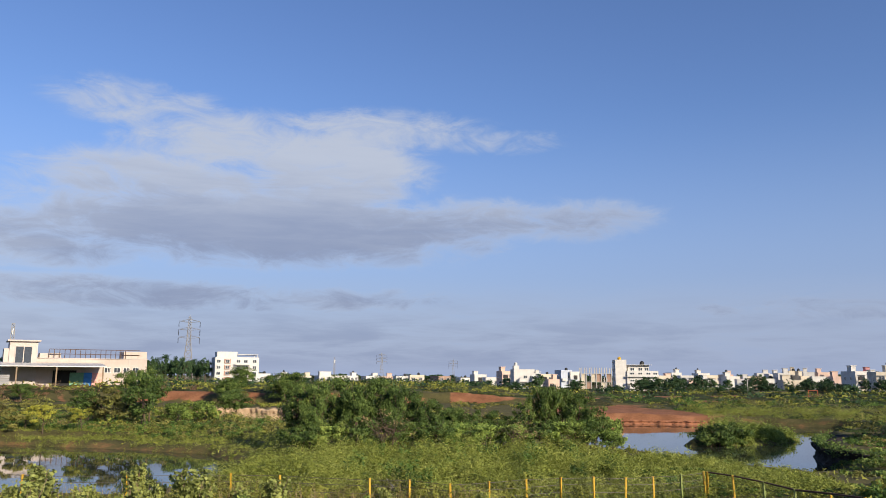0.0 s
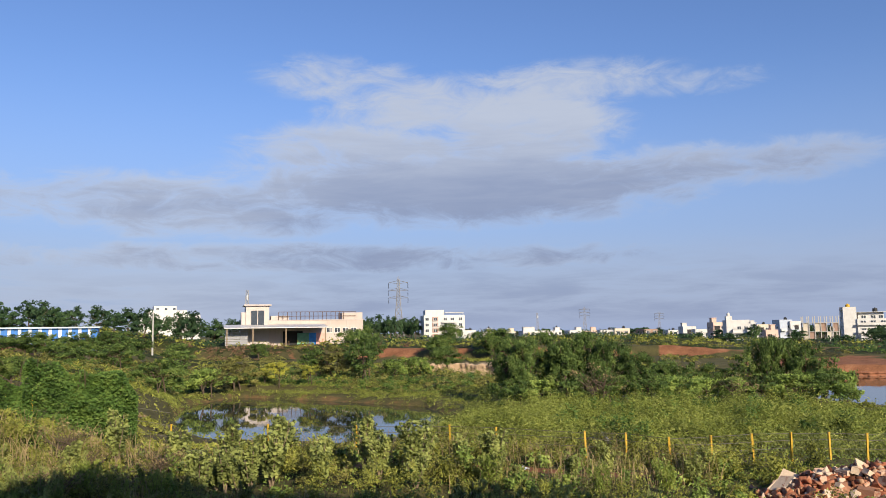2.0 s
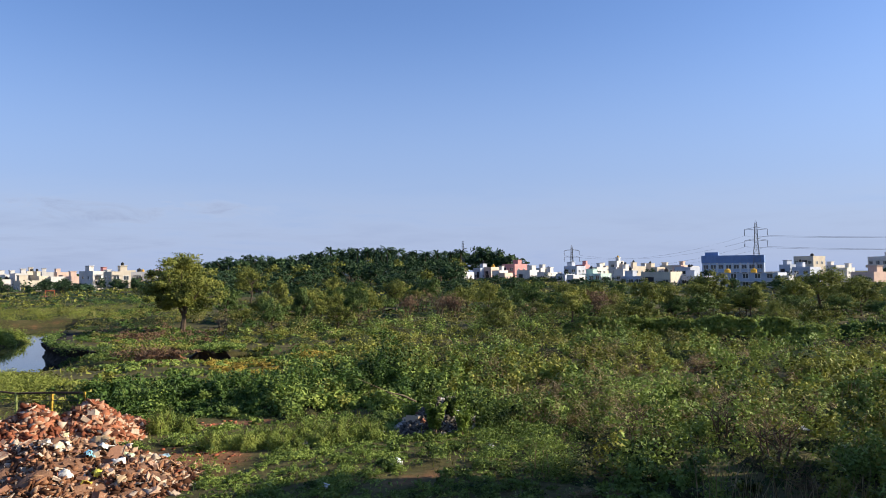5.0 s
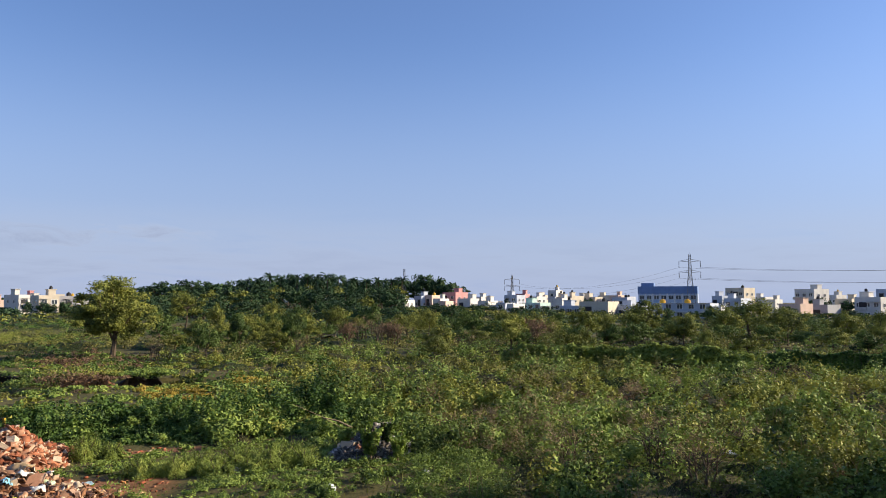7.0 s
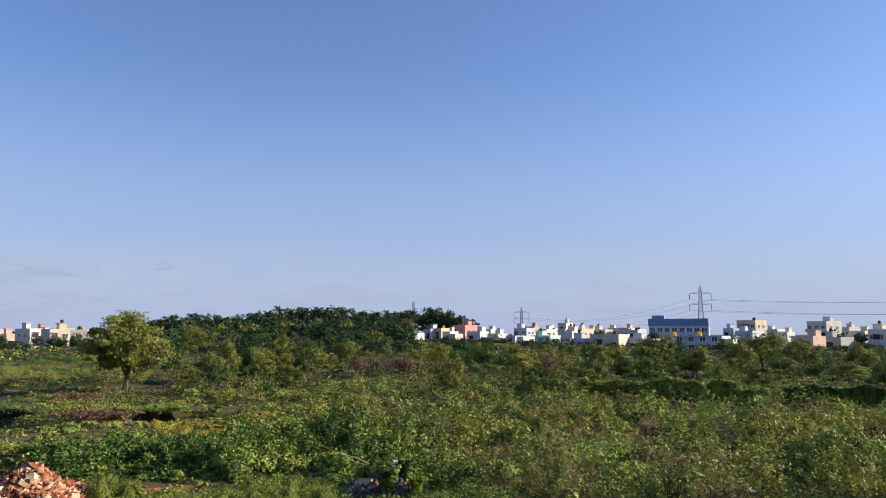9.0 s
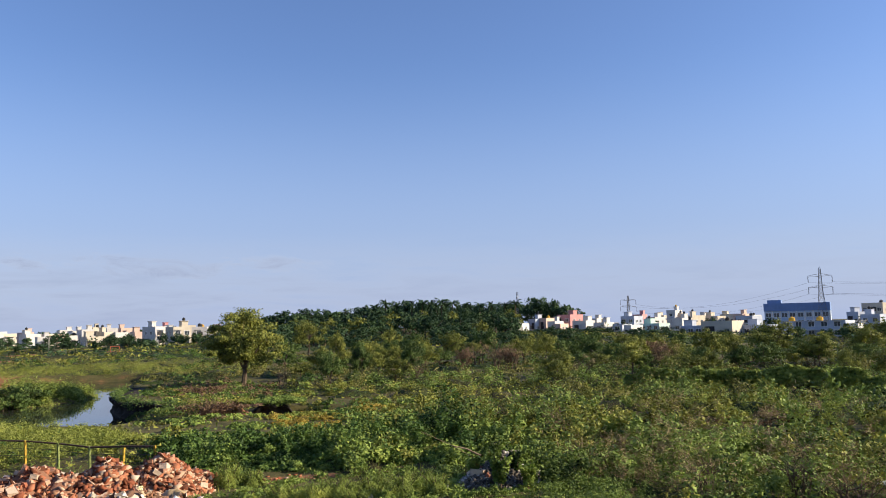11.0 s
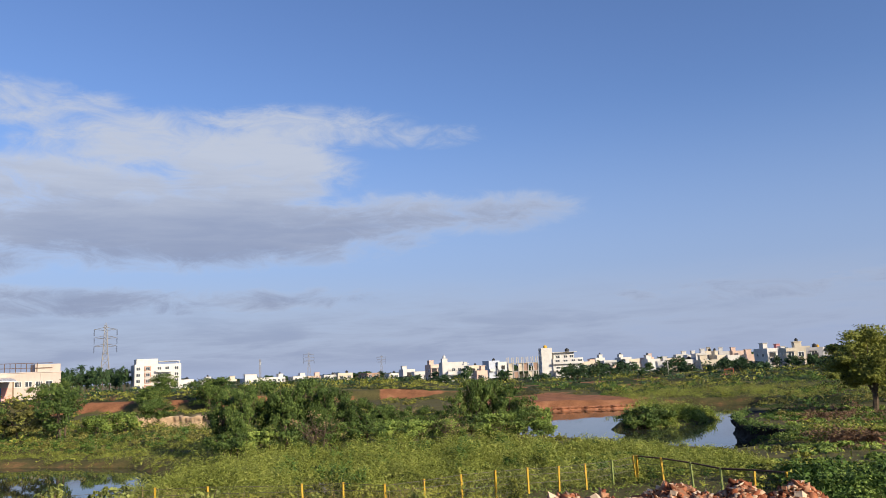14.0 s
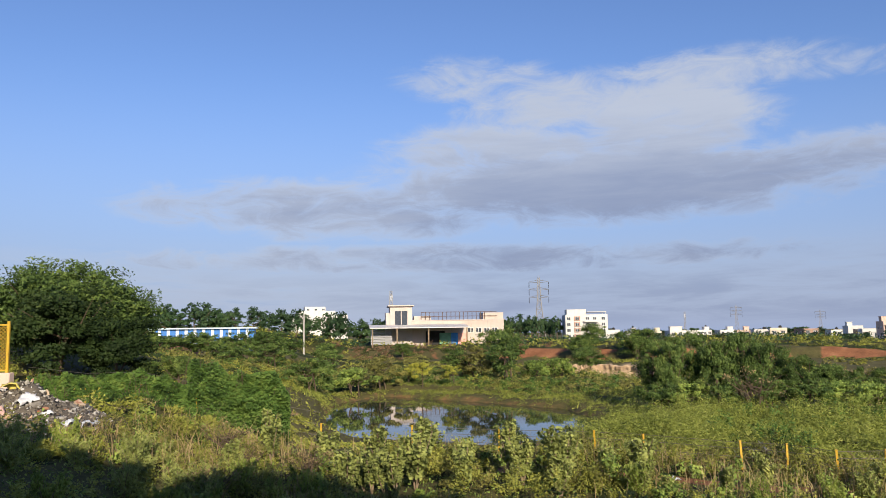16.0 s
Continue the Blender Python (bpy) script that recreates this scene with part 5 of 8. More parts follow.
def tank(parent, at, mat, r=0.7, h=1.3):
    rings = [(0.0, r)]
    for k in range(4):
        z = 0.2 + k * h * 0.22
        rings += [(z, r), (z + 0.02, r * 1.05), (z + 0.08, r * 1.05), (z + 0.1, r)]
    rings += [(h, r), (h + 0.22, r * 0.4), (h + 0.24, r * 0.3), (h + 0.36, r * 0.3)]
    bm = bmesh.new()
    loops = [[bm.verts.new((q * math.cos(2 * math.pi * i / 12), q * math.sin(2 * math.pi * i / 12), z)) for i in range(12)] for z, q in rings]
    for lo, hi in zip(loops, loops[1:]):
        for i in range(12):
            bm.faces.new((lo[i], lo[(i + 1) % 12], hi[(i + 1) % 12], hi[i]))
    bm.faces.new(loops[-1])
    bm.faces.new(loops[0][::-1])
    t = part("water_tank", bm, mat, parent, "roof water tank")
    t.location = at
    return t


house_rng = np.random.default_rng(77)


def house(bearing, d, w, top, colour, skew=5, deep=8):
    """A flat-roofed town house seen across the open land; top is the height of its parapet."""
    x, y = at_bearing(bearing, d)
    z0 = float(land(x, y)) - 0.4
    h = max(3.0, top - z0)
    floors = max(1, round((h - 0.9) / 3.0))
    mat, word = WALLS[colour]
    e = thing("house", (x, y, z0), "%s rendered flat-roofed house of %s" % (word, ("one storey", "two storeys", "three storeys", "four storeys", "five storeys")[min(floors, 5) - 1]), "house", "houses across the open land", -bearing + (skew if bearing < 50 else -skew - 10))
    part("wall", shell_bm(w, deep, h), mat, e)
    fh = (h - 0.9) / floors
    n = max(1, int(w / 2.3))
    other = WALLS[("w", "c", "p", "b")[int(house_rng.integers(0, 4))]][0]
    for f_ in range(floors):
        if f_:
            part("ledge", boxes(((-w / 2 - 0.12, -0.14, f_ * fh - 0.1), (w / 2 + 0.12, 0.0, f_ * fh + 0.08)), bevel=0.02), other, e)
        for i in range(n):
            wx = -w / 2 + (i + 0.5) * w / n
            if house_rng.uniform() < 0.85:
                window(e, (wx, -0.05, f_ * fh + 0.9), 0, min(1.0, 0.75 * w / n / 1.5), house_rng.uniform() < 0.6)
        if house_rng.uniform() < 0.6:
            vw = w * house_rng.uniform(0.22, 0.42)
            vx = house_rng.uniform(-w / 2 + vw / 2 + 0.2, w / 2 - vw / 2 - 0.2)
            # flat dark panel on the wall stands for a veranda's shade, no recess
            part("veranda_opening", boxes(((vx - vw / 2, -0.13, f_ * fh + 0.15), (vx + vw / 2, -0.02, f_ * fh + fh - 0.55))), VERANDA_SHADE, e, "dark panel painted as the shade of a veranda")
            part("veranda_rail", boxes(((vx - vw / 2 - 0.1, -0.3, f_ * fh + 0.1), (vx + vw / 2 + 0.1, -0.2, f_ * fh + 0.85))), other, e)
        for sgn in (-1, 1):
            for i in range(2):
                window(e, (sgn * (w / 2 + 0.05), deep * (0.3 + 0.4 * i), f_ * fh + 0.9), 90 * sgn, 0.8, False)
    if floors > 1 and house_rng.uniform() < 0.6:
        bw = w * house_rng.uniform(0.35, 0.6)
        bx = house_rng.choice([-1, 1]) * (w - bw) / 2
        zb = fh * (floors - 1)
        b = part("balcony", boxes(((bx - bw / 2, -1.2, zb - 0.12), (bx + bw / 2, 0, zb)), ((bx - bw / 2, -1.2, zb), (bx + bw / 2, -1.1, zb + 0.85)), ((bx - bw / 2, -1.1, zb), (bx - bw / 2 + 0.1, 0, zb + 0.85)), ((bx + bw / 2 - 0.1, -1.1, zb), (bx + bw / 2, 0, zb + 0.85))), other, e)
    if house_rng.uniform() < 0.7:
        rw = w * 0.36
        rx = house_rng.choice([-1, 1]) * (w - rw) / 2 * 0.85
        bm = boxes(((rx - rw / 2, deep * 0.3, h - 0.9), (rx + rw / 2, deep * 0.3 + 2.6, h + 1.5)), ((rx - rw / 2 - 0.2, deep * 0.3 - 0.2, h + 1.5), (rx + rw / 2 + 0.2, deep * 0.3 + 2.8, h + 1.65)))
        part("stair_room", bm, mat, e)
        if house_rng.uniform() < 0.35:
            tank(e, (rx, deep * 0.3 + 1.2, h + 1.65), TANK_YELLOW if house_rng.uniform() < 0.18 else TANK_BLACK, 0.42, 0.6)
    elif house_rng.uniform() < 0.6:
        tank(e, (w * 0.2, deep * 0.4, h - 0.9), TANK_YELLOW if house_rng.uniform() < 0.2 else TANK_BLACK, 0.6, 1.6)
    return e


house(-12.7, 300, 4.1, 5.5, "w", skew=19, deep=7)
house(-7.7, 330, 13.5, 4.4, "w", skew=14, deep=9)
house(-6.5, 420, 7.2, 5.1, "w", skew=27, deep=6)
house(-5.0, 420, 7.8, 4.7, "w", skew=21, deep=8)
house(-2.8, 330, 6.1, 3.4, "w", skew=9, deep=10)
house(-1.8, 330, 6.2, 5.5, "c", skew=13, deep=7)
house(0.2, 340, 5.9, 4.6, "r", skew=25, deep=9)
house(1.7, 360, 4.6, 4.2, "w", skew=23, deep=6)
house(2.8, 380, 6.0, 6.0, "w", skew=16, deep=8)
house(3.7, 360, 6.7, 4.7, "w", skew=10, deep=10)
house(4.8, 300, 4.7, 7.1, "p", skew=19, deep=7)
house(8.1, 270, 3.8, 4.2, "p", skew=14, deep=9)
house(9.0, 330, 5.1, 7.8, "b", skew=27, deep=6)
house(9.6, 330, 4.1, 7.2, "w", skew=21, deep=8)
house(17.3, 320, 5.0, 5.8, "w", skew=9, deep=10)
house(17.9, 280, 4.7, 4.1, "p", skew=13, deep=7)
house(19.0, 380, 8.3, 6.1, "c", skew=25, deep=9)
house(20.3, 330, 5.4, 5.6, "w", skew=23, deep=6)
house(22.7, 300, 3.3, 4.8, "w", skew=16, deep=8)
house(23.5, 300, 4.0, 6.8, "w", skew=10, deep=10)
house(24.1, 330, 3.9, 7.7, "c", skew=19, deep=7)
house(24.1, 270, 6.4, 4.4, "c", skew=14, deep=9)
house(24.8, 300, 3.5, 5.8, "c", skew=27, deep=6)
house(25.6, 300, 4.5, 5.6, "w", skew=21, deep=8)
house(26.3, 330, 4.9, 6.3, "p", skew=9, deep=10)
house(26.9, 280, 4.8, 5.6, "p", skew=13, deep=7)
house(28.1, 250, 3.6, 7.0, "w", skew=25, deep=9)
house(28.7, 260, 3.4, 5.9, "w", skew=23, deep=6)
house(29.5, 230, 5.0, 6.7, "c", skew=16, deep=8)
house(30.6, 235, 4.4, 6.6, "g", skew=10, deep=10)
house(52.5, 290, 5.1, 4.8, "r", skew=19, deep=7)
house(53.2, 270, 2.7, 5.4, "w", skew=14, deep=9)
house(54.4, 300, 3.5, 7.3, "b", skew=27, deep=6)
house(55.2, 300, 3, 7.6, "p", skew=21, deep=8)
house(55.8, 280, 2.8, 6.2, "w", skew=9, deep=10)
house(56.2, 260, 2.6, 4.8, "p", skew=13, deep=7)
house(56.7, 310, 6.3, 8.8, "k", skew=25, deep=9)
house(57.8, 280, 5.6, 6.2, "w", skew=23, deep=6)
house(59.6, 330, 5.6, 5.3, "c", skew=16, deep=8)
house(60.5, 270, 3.4, 3.1, "b", skew=10, deep=10)
house(61.2, 300, 5.5, 7.6, "b", skew=19, deep=7)
house(61.2, 240, 2.2, 2.7, "w", skew=14, deep=9)
house(62.7, 270, 7.9, 4.6, "t", skew=27, deep=6)
house(62.8, 320, 4, 7.2, "w", skew=21, deep=8)
house(64.2, 380, 4.2, 10.6, "w", skew=9, deep=10)
house(64.8, 340, 3.8, 7.2, "c", skew=13, deep=7)
house(65.4, 330, 3.2, 7.5, "c", skew=25, deep=9)
house(66.8, 340, 6.9, 7.1, "c", skew=23, deep=6)
house(65.5, 230, 6.9, 1.9, "b", skew=16, deep=8)
house(67.2, 225, 8.5, 5.1, "c", skew=10, deep=10)
house(69.0, 300, 6.4, 6.7, "b", skew=19, deep=7)
house(69.7, 230, 7.3, 3.8, "b", skew=14, deep=9)
house(75.6, 300, 4.4, 7.2, "b", skew=27, deep=6)
house(76.75, 320, 7.8, 10.4, "c", skew=21, deep=8)
house(76.6, 280, 5.7, 6.2, "b", skew=9, deep=10)
house(79.0, 340, 4.0, 6.0, "w", skew=13, deep=7)
house(81.1, 320, 8.0, 9.8, "w", skew=25, deep=9)
house(80.2, 240, 6.7, 4.5, "p", skew=23, deep=6)
house(81.9, 250, 5.7, 4.2, "g", skew=16, deep=8)
house(83.4, 330, 6.0, 6.2, "c", skew=10, deep=10)
house(84.8, 260, 7.7, 6.4, "w", skew=19, deep=7)
house(85.6, 320, 3.8, 9.6, "b", skew=14, deep=9)
house(87.2, 300, 9.0, 6.0, "b", skew=14, deep=9)
for bearing, d, w, top, colour in ((-11.4, 380, 6, 4.6, "w"), (-9.9, 400, 7, 4.2, "c"), (-8.6, 420, 5, 5.0, "w"), (-4.0, 380, 6, 4.6, "p"), (6.8, 420, 5, 7.0, "w"), (7.6, 380, 6, 6.4, "c"), (15.9, 330, 6, 5.0, "p"), (16.6, 400, 5, 7.4, "w"),
                                   (18.4, 420, 6, 7.2, "w"), (21.4, 360, 7, 5.6, "c"), (22.2, 420, 6, 7.4, "w"), (31.2, 260, 6, 5.4, "w"), (32.2, 280, 5, 6.0, "p"), (58.7, 360, 5, 7.4, "w"), (63.4, 420, 5, 8.6, "c"), (66.0, 400, 6, 8.0, "w"), (67.9, 420, 7, 8.4, "c"), (69.3, 400, 5, 7.6, "w"), (78.3, 400, 6, 7.4, "w"), (82.6, 420, 7, 8.4, "w"), (22.0, 300, 4, 5.2, "p"), (22.9, 340, 4, 6.6, "w"), (23.9, 380, 4, 8.2, "c"), (25.0, 340, 4, 7.4, "w"), (25.9, 380, 5, 7.6, "p"), (26.6, 300, 3, 5.0, "w"), (27.4, 340, 5, 6.8, "w"), (28.4, 330, 4, 7.6, "k"), (29.0, 300, 4, 6.2, "w"),
                                   (30.0, 300, 4, 7.6, "c"), (30.9, 330, 5, 7.2, "w"), (18.8, 300, 4, 4.4, "w"), (20.0, 360, 4, 6.4, "p"), (20.9, 300, 4, 4.6, "w"), (59.2, 270, 4, 5.4, "w"), (61.9, 330, 4, 8.4, "k"), (64.6, 300, 4, 6.4, "w"), (68.6, 340, 4, 7.8, "p")):
    house(bearing, d, w, top, colour, skew=(bearing * 37) % 22 + 3, deep=8)


# ---- the white tower house across the lake ----
def block(parent, name, lo, hi, mat, parapet=0.8, label=""):
    bm = shell_bm(hi[0] - lo[0], hi[1] - lo[1], hi[2] - lo[2], parapet)
    o = part(name, bm, mat, parent, label)
    o.location = ((lo[0] + hi[0]) / 2, lo[1], lo[2])
    return o


def tower_house():
    x, y = at_bearing(14.4, 262)
    e = thing("house", (x, y, float(land(x, y)) - 0.3), "large white four-storey house with a stair tower and stepped terraces", "house", turn=-14.4 + 12)
    wm, bm_ = WALLS["w"][0], WALLS["b"][0]
    block(e, "stair_tower", (-9.0, 0.5, 0), (-5.4, 6, 12.2), wm, 0.5)
    block(e, "wall", (-5.4, 0, 0), (4.6, 10, 7.9), wm)
    block(e, "top_storey", (-4.6, 2.5, 7.2), (2.2, 9, 10.2), wm)
    block(e, "wing", (4.6, 1.5, 0), (9.0, 9, 6.2), WALLS["c"][0])
    block(e, "porch", (-5.2, -3.0, 0), (8.6, -0.05, 2.4), wm, 0.5)
    for z in (2.95, 5.6):
        part("ledge", boxes(((-5.6, -0.9, z), (4.8, 0, z + 0.16)), bevel=0.02), wm, e)
        part("railing", boxes(((-5.4, -0.9, z + 0.16), (4.6, -0.8, z + 0.95))), wm, e)
    part("awning", boxes(((-5.2, 1.2, 10.2), (3.0, 9.0, 10.35))), wm, e)
    for z in (3.4, 6.1):
        for wx in (-3.8, -1.2, 1.4, 3.6):
            window(e, (wx, -0.05, z), 0, 0.95, False)
    for wx in (-3.2, -0.6, 1.4):
        window(e, (wx, 2.45, 8.0), 0, 0.9, False)
    for z in (1.2, 4.2, 7.2, 10):
        window(e, (-9.05, 3.2, z), -90, 0.9)
    for wx in (5.7, 7.7):
        for z in (0.9, 3.6):
            window(e, (wx, 1.45, z), 0, 0.9)
    tank(e, (-7.2, 3, 12.2), TANK_YELLOW, 0.6, 0.9)
    tank(e, (0.5, 5, 10.35), TANK_BLACK, 0.7, 1.2)
    e.scale = (1, 1, 0.83)


tower_house()


def villa():
    x, y = at_bearing(6.3, 255)
    e = thing("house", (x, y, float(land(x, y)) - 0.4), "white modern villa with a wide glazed front", "house", turn=-6.3 + 10)
    wm = WALLS["w"][0]
    top = 5 + 255 * math.tan(radians(0.62)) - float(land(x, y))
    block(e, "wall", (-4.6, 1.5, 0), (2.2, 9, top), wm, 0.6)
    block(e, "front_block", (-3.0, 0, 0), (4.4, 8, top - 2.9), wm, 0.7)
    block(e, "stair_room", (-4.4, 3, top - 0.6), (-2.6, 5.5, top + 1.2), wm, 0.2)
    part("awning", boxes(((-3.4, -0.7, 2.9), (4.8, 0, 3.1)), ((2.2, 1.0, top - 0.9), (4.2, 6, top - 0.7))), wm, e)
    for wx in (-1.6, 0.4, 2.6):
        window(e, (wx, -0.05, 1.2), 0, 1.15, False)
    for wx in (-1.2, 0.8, 3.0):
        window(e, (wx, -0.05, 4.0), 0, 0.8, False)
    tank(e, (-3.5, 4.2, top + 1.2), WALLS["w"][0], 0.5, 0.8)


villa()


def apartment_block():
    x, y = at_bearing(-14.6, 296)
    z0 = float(land(x, y)) - 0.3
    e = thing("apartment_building", (x, y, z0), "white four-storey apartment building with balconies and brown window bays", "building", turn=14.6 + 8)
    wm, red = WALLS["w"][0], plain("brown_paint", (0.40, 0.22, 0.16), 0.8)
    h = 5 + 296 * math.tan(radians(1.25)) - z0
    block(e, "wall", (-7.8, 0, 0), (7.8, 12, h), wm, 0.8)
    block(e, "top_storey", (-7.0, 2, h - 0.8), (0.2, 9, h + 2.0), wm, 0.4)
    block(e, "side_wing", (7.8, 2, 0), (12.5, 8, 3.6), wm, 0.5)
    fh = (h - 0.8) / 4
    for f_ in range(4):
        part("balcony", boxes(((-1.0, -1.3, f_ * fh + 0.1), (4.4, 0, f_ * fh + 0.25)), ((-1.0, -1.3, f_ * fh + 0.25), (4.4, -1.2, f_ * fh + 1.0))), wm, e)
        part("window_bay", boxes(((-4.6, -0.35, f_ * fh + 0.7), (-2.4, 0, f_ * fh + 2.3)), bevel=0.03), red, e, "brown painted bay")
        for wx in (-6.6, -3.5, 0.4, 3.0, 6.2):
            window(e, (wx, -0.42 if wx == -3.5 else -0.05, f_ * fh + 0.85), 0, 0.95, False)
        for wy in (3, 8):
            window(e, (7.85, wy, f_ * fh + 0.9), 90, 0.9, False)
    part("roof_canopy", boxes(((0.4, 1.0, h + 0.9), (7.6, 9.0, h + 1.1)), ((7.3, 1.2, h - 0.8), (7.5, 1.4, h + 0.9)), ((7.3, 8.5, h - 0.8), (7.5, 8.7, h + 0.9))), wm, e)


apartment_block()


def skeleton_building():
    """Concrete frame under construction, with bare columns above the slab."""
    x, y = at_bearing(11.1, 300)
    z0 = float(land(x, y)) - 0.3
    e = thing("building", (x, y, z0), "unfinished brown concrete-frame building with bare columns", "building", turn=-11.1 + 5)
    w, h = 11.6, 5 + 300 * math.tan(radians(0.25)) - z0
    fh = h / 2
    for k in range(1, 3):
        part("floor_slab", boxes(((-w / 2, 0, k * fh - 0.2), (w / 2, 8, k * fh))), CONCRETE, e)
    for i in range(7):
        cx = -w / 2 + 0.2 + i * (w - 0.4) / 6
        for cy in (0.2, 7.7):
            part("column", boxes(((cx - 0.15, cy - 0.15, 0), (cx + 0.15, cy + 0.15, h + 2.2))), CONCRETE, e)
    for i, k in ((0, 0), (1, 0), (2, 1), (4, 0), (5, 1), (3, 1), (0, 1)):
        cx = -w / 2 + 0.35 + i * (w - 0.4) / 6
        part("infill_wall", boxes(((cx, 0.3, k * fh), (cx + (w - 0.4) / 6 - 0.3, 0.5, k * fh + fh - 0.2))), WALLS["r" if i % 2 else "c"][0], e)


skeleton_building()


def blue_building():
    x, y = at_bearing(72.3, 330)
    z0 = float(land(x, y)) - 0.3
    e = thing("office_building", (x, y, z0), "wide blue-roofed institutional building with a white window band", "building", turn=-72.3 - 4)
    blue = plaster("deep_blue_cladding", (0.18, 0.27, 0.47))
    pale = plaster("pale_blue_render", (0.50, 0.60, 0.74))
    w, h = 23.0, 5 + 330 * math.tan(radians(1.1)) - z0
    block(e, "wall", (-w / 2, 0, 0), (w / 2, 14, h - 3.0), pale, 0.2)
    block(e, "upper_cladding", (-w / 2 - 0.2, -0.3, h - 3.0), (w / 2 + 0.2, 14.3, h), blue, 0.6)
    block(e, "roof_room", (-w / 2 + 1, 2, h - 0.6), (-w / 2 + 6, 8, h + 1.4), blue, 0.2)
    n = 8
    for i in range(n):
        cx = -w / 2 + (i + 0.5) * w / n
        window(e, (cx, -0.06, h - 5.4), 0, 1.35, False)
        window(e, (cx, -0.06, h - 8.4), 0, 1.35, False)
        window(e, (cx, -0.06, h - 11.4), 0, 1.35, False)
        part("pilaster", boxes(((cx + w / n / 2 - 0.25, -0.3, 0), (cx + w / n / 2 + 0.25, -0.02, h - 3.0))), FRAME_WHITE, e)


blue_building()


def low_white_house():
    x, y = at_bearing(73.2, 215)
    z0 = float(land(x, y)) - 0.3
    e = thing("house", (x, y, z0), "long white two-storey house with yellow roof tanks", "house", turn=-72.7 - 18)
    w, h = 15.5, 5 + 215 * math.tan(radians(-0.1)) - z0
    block(e, "wall", (-w / 2, 0, 0), (w / 2, 8, h), WALLS["b"][0], 0.7)
    block(e, "end_bay", (w / 2, 0.5, 0), (w / 2 + 2.6, 6, h - 0.8), WALLS["w"][0], 0.7)
    part("ledge", boxes(((-w / 2 - 0.2, -0.8, h / 2 - 0.2), (w / 2 + 2.8, 0, h / 2)), bevel=0.02), WALLS["w"][0], e)
    for i in range(5):
        for z in (0.8, h / 2 + 0.7):
            window(e, (-w / 2 + 1.6 + i * 3.0, -0.05, z), 0, 1.0)
    for wy in (2, 5):
        window(e, (w / 2 + 2.65, wy, h / 2 + 0.6), 90, 1.0)
    tank(e, (-w / 2 + 2.0, 3, h - 0.7), TANK_YELLOW, 0.8, 1.5)
    tank(e, (1.0, 3, h - 0.7), TANK_YELLOW, 0.8, 1.5)


low_white_house()


def far_white_house():
    x, y = at_bearing(-34.0, 262)
    z0 = float(land(x, y)) - 0.3
    e = thing("house", (x, y, z0), "white stepped house above the tree belt", "house", turn=34.0 + 5)
    h = 5 + 262 * math.tan(radians(1.85)) - z0
    block(e, "wall", (-9.0, 0, 0), (9.4, 9, h - 1.6), WALLS["w"][0])
    block(e, "middle_storey", (-6.8, 0.8, h - 2.4), (5.4, 8.5, h - 0.2), WALLS["w"][0], 0.5)
    block(e, "top_storey", (-4.6, 1.5, h - 0.7), (2.2, 8, h + 1.2), WALLS["w"][0], 0.5)
    for wx in (-6, -3, 0, 3, 6):
        window(e, (wx, -0.05, h - 4.4), 0, 0.95, False)
    for wx in (-3.5, -1, 1.5):
        window(e, (wx, 1.45, h - 0.1), 0, 0.6, False)


far_white_house()


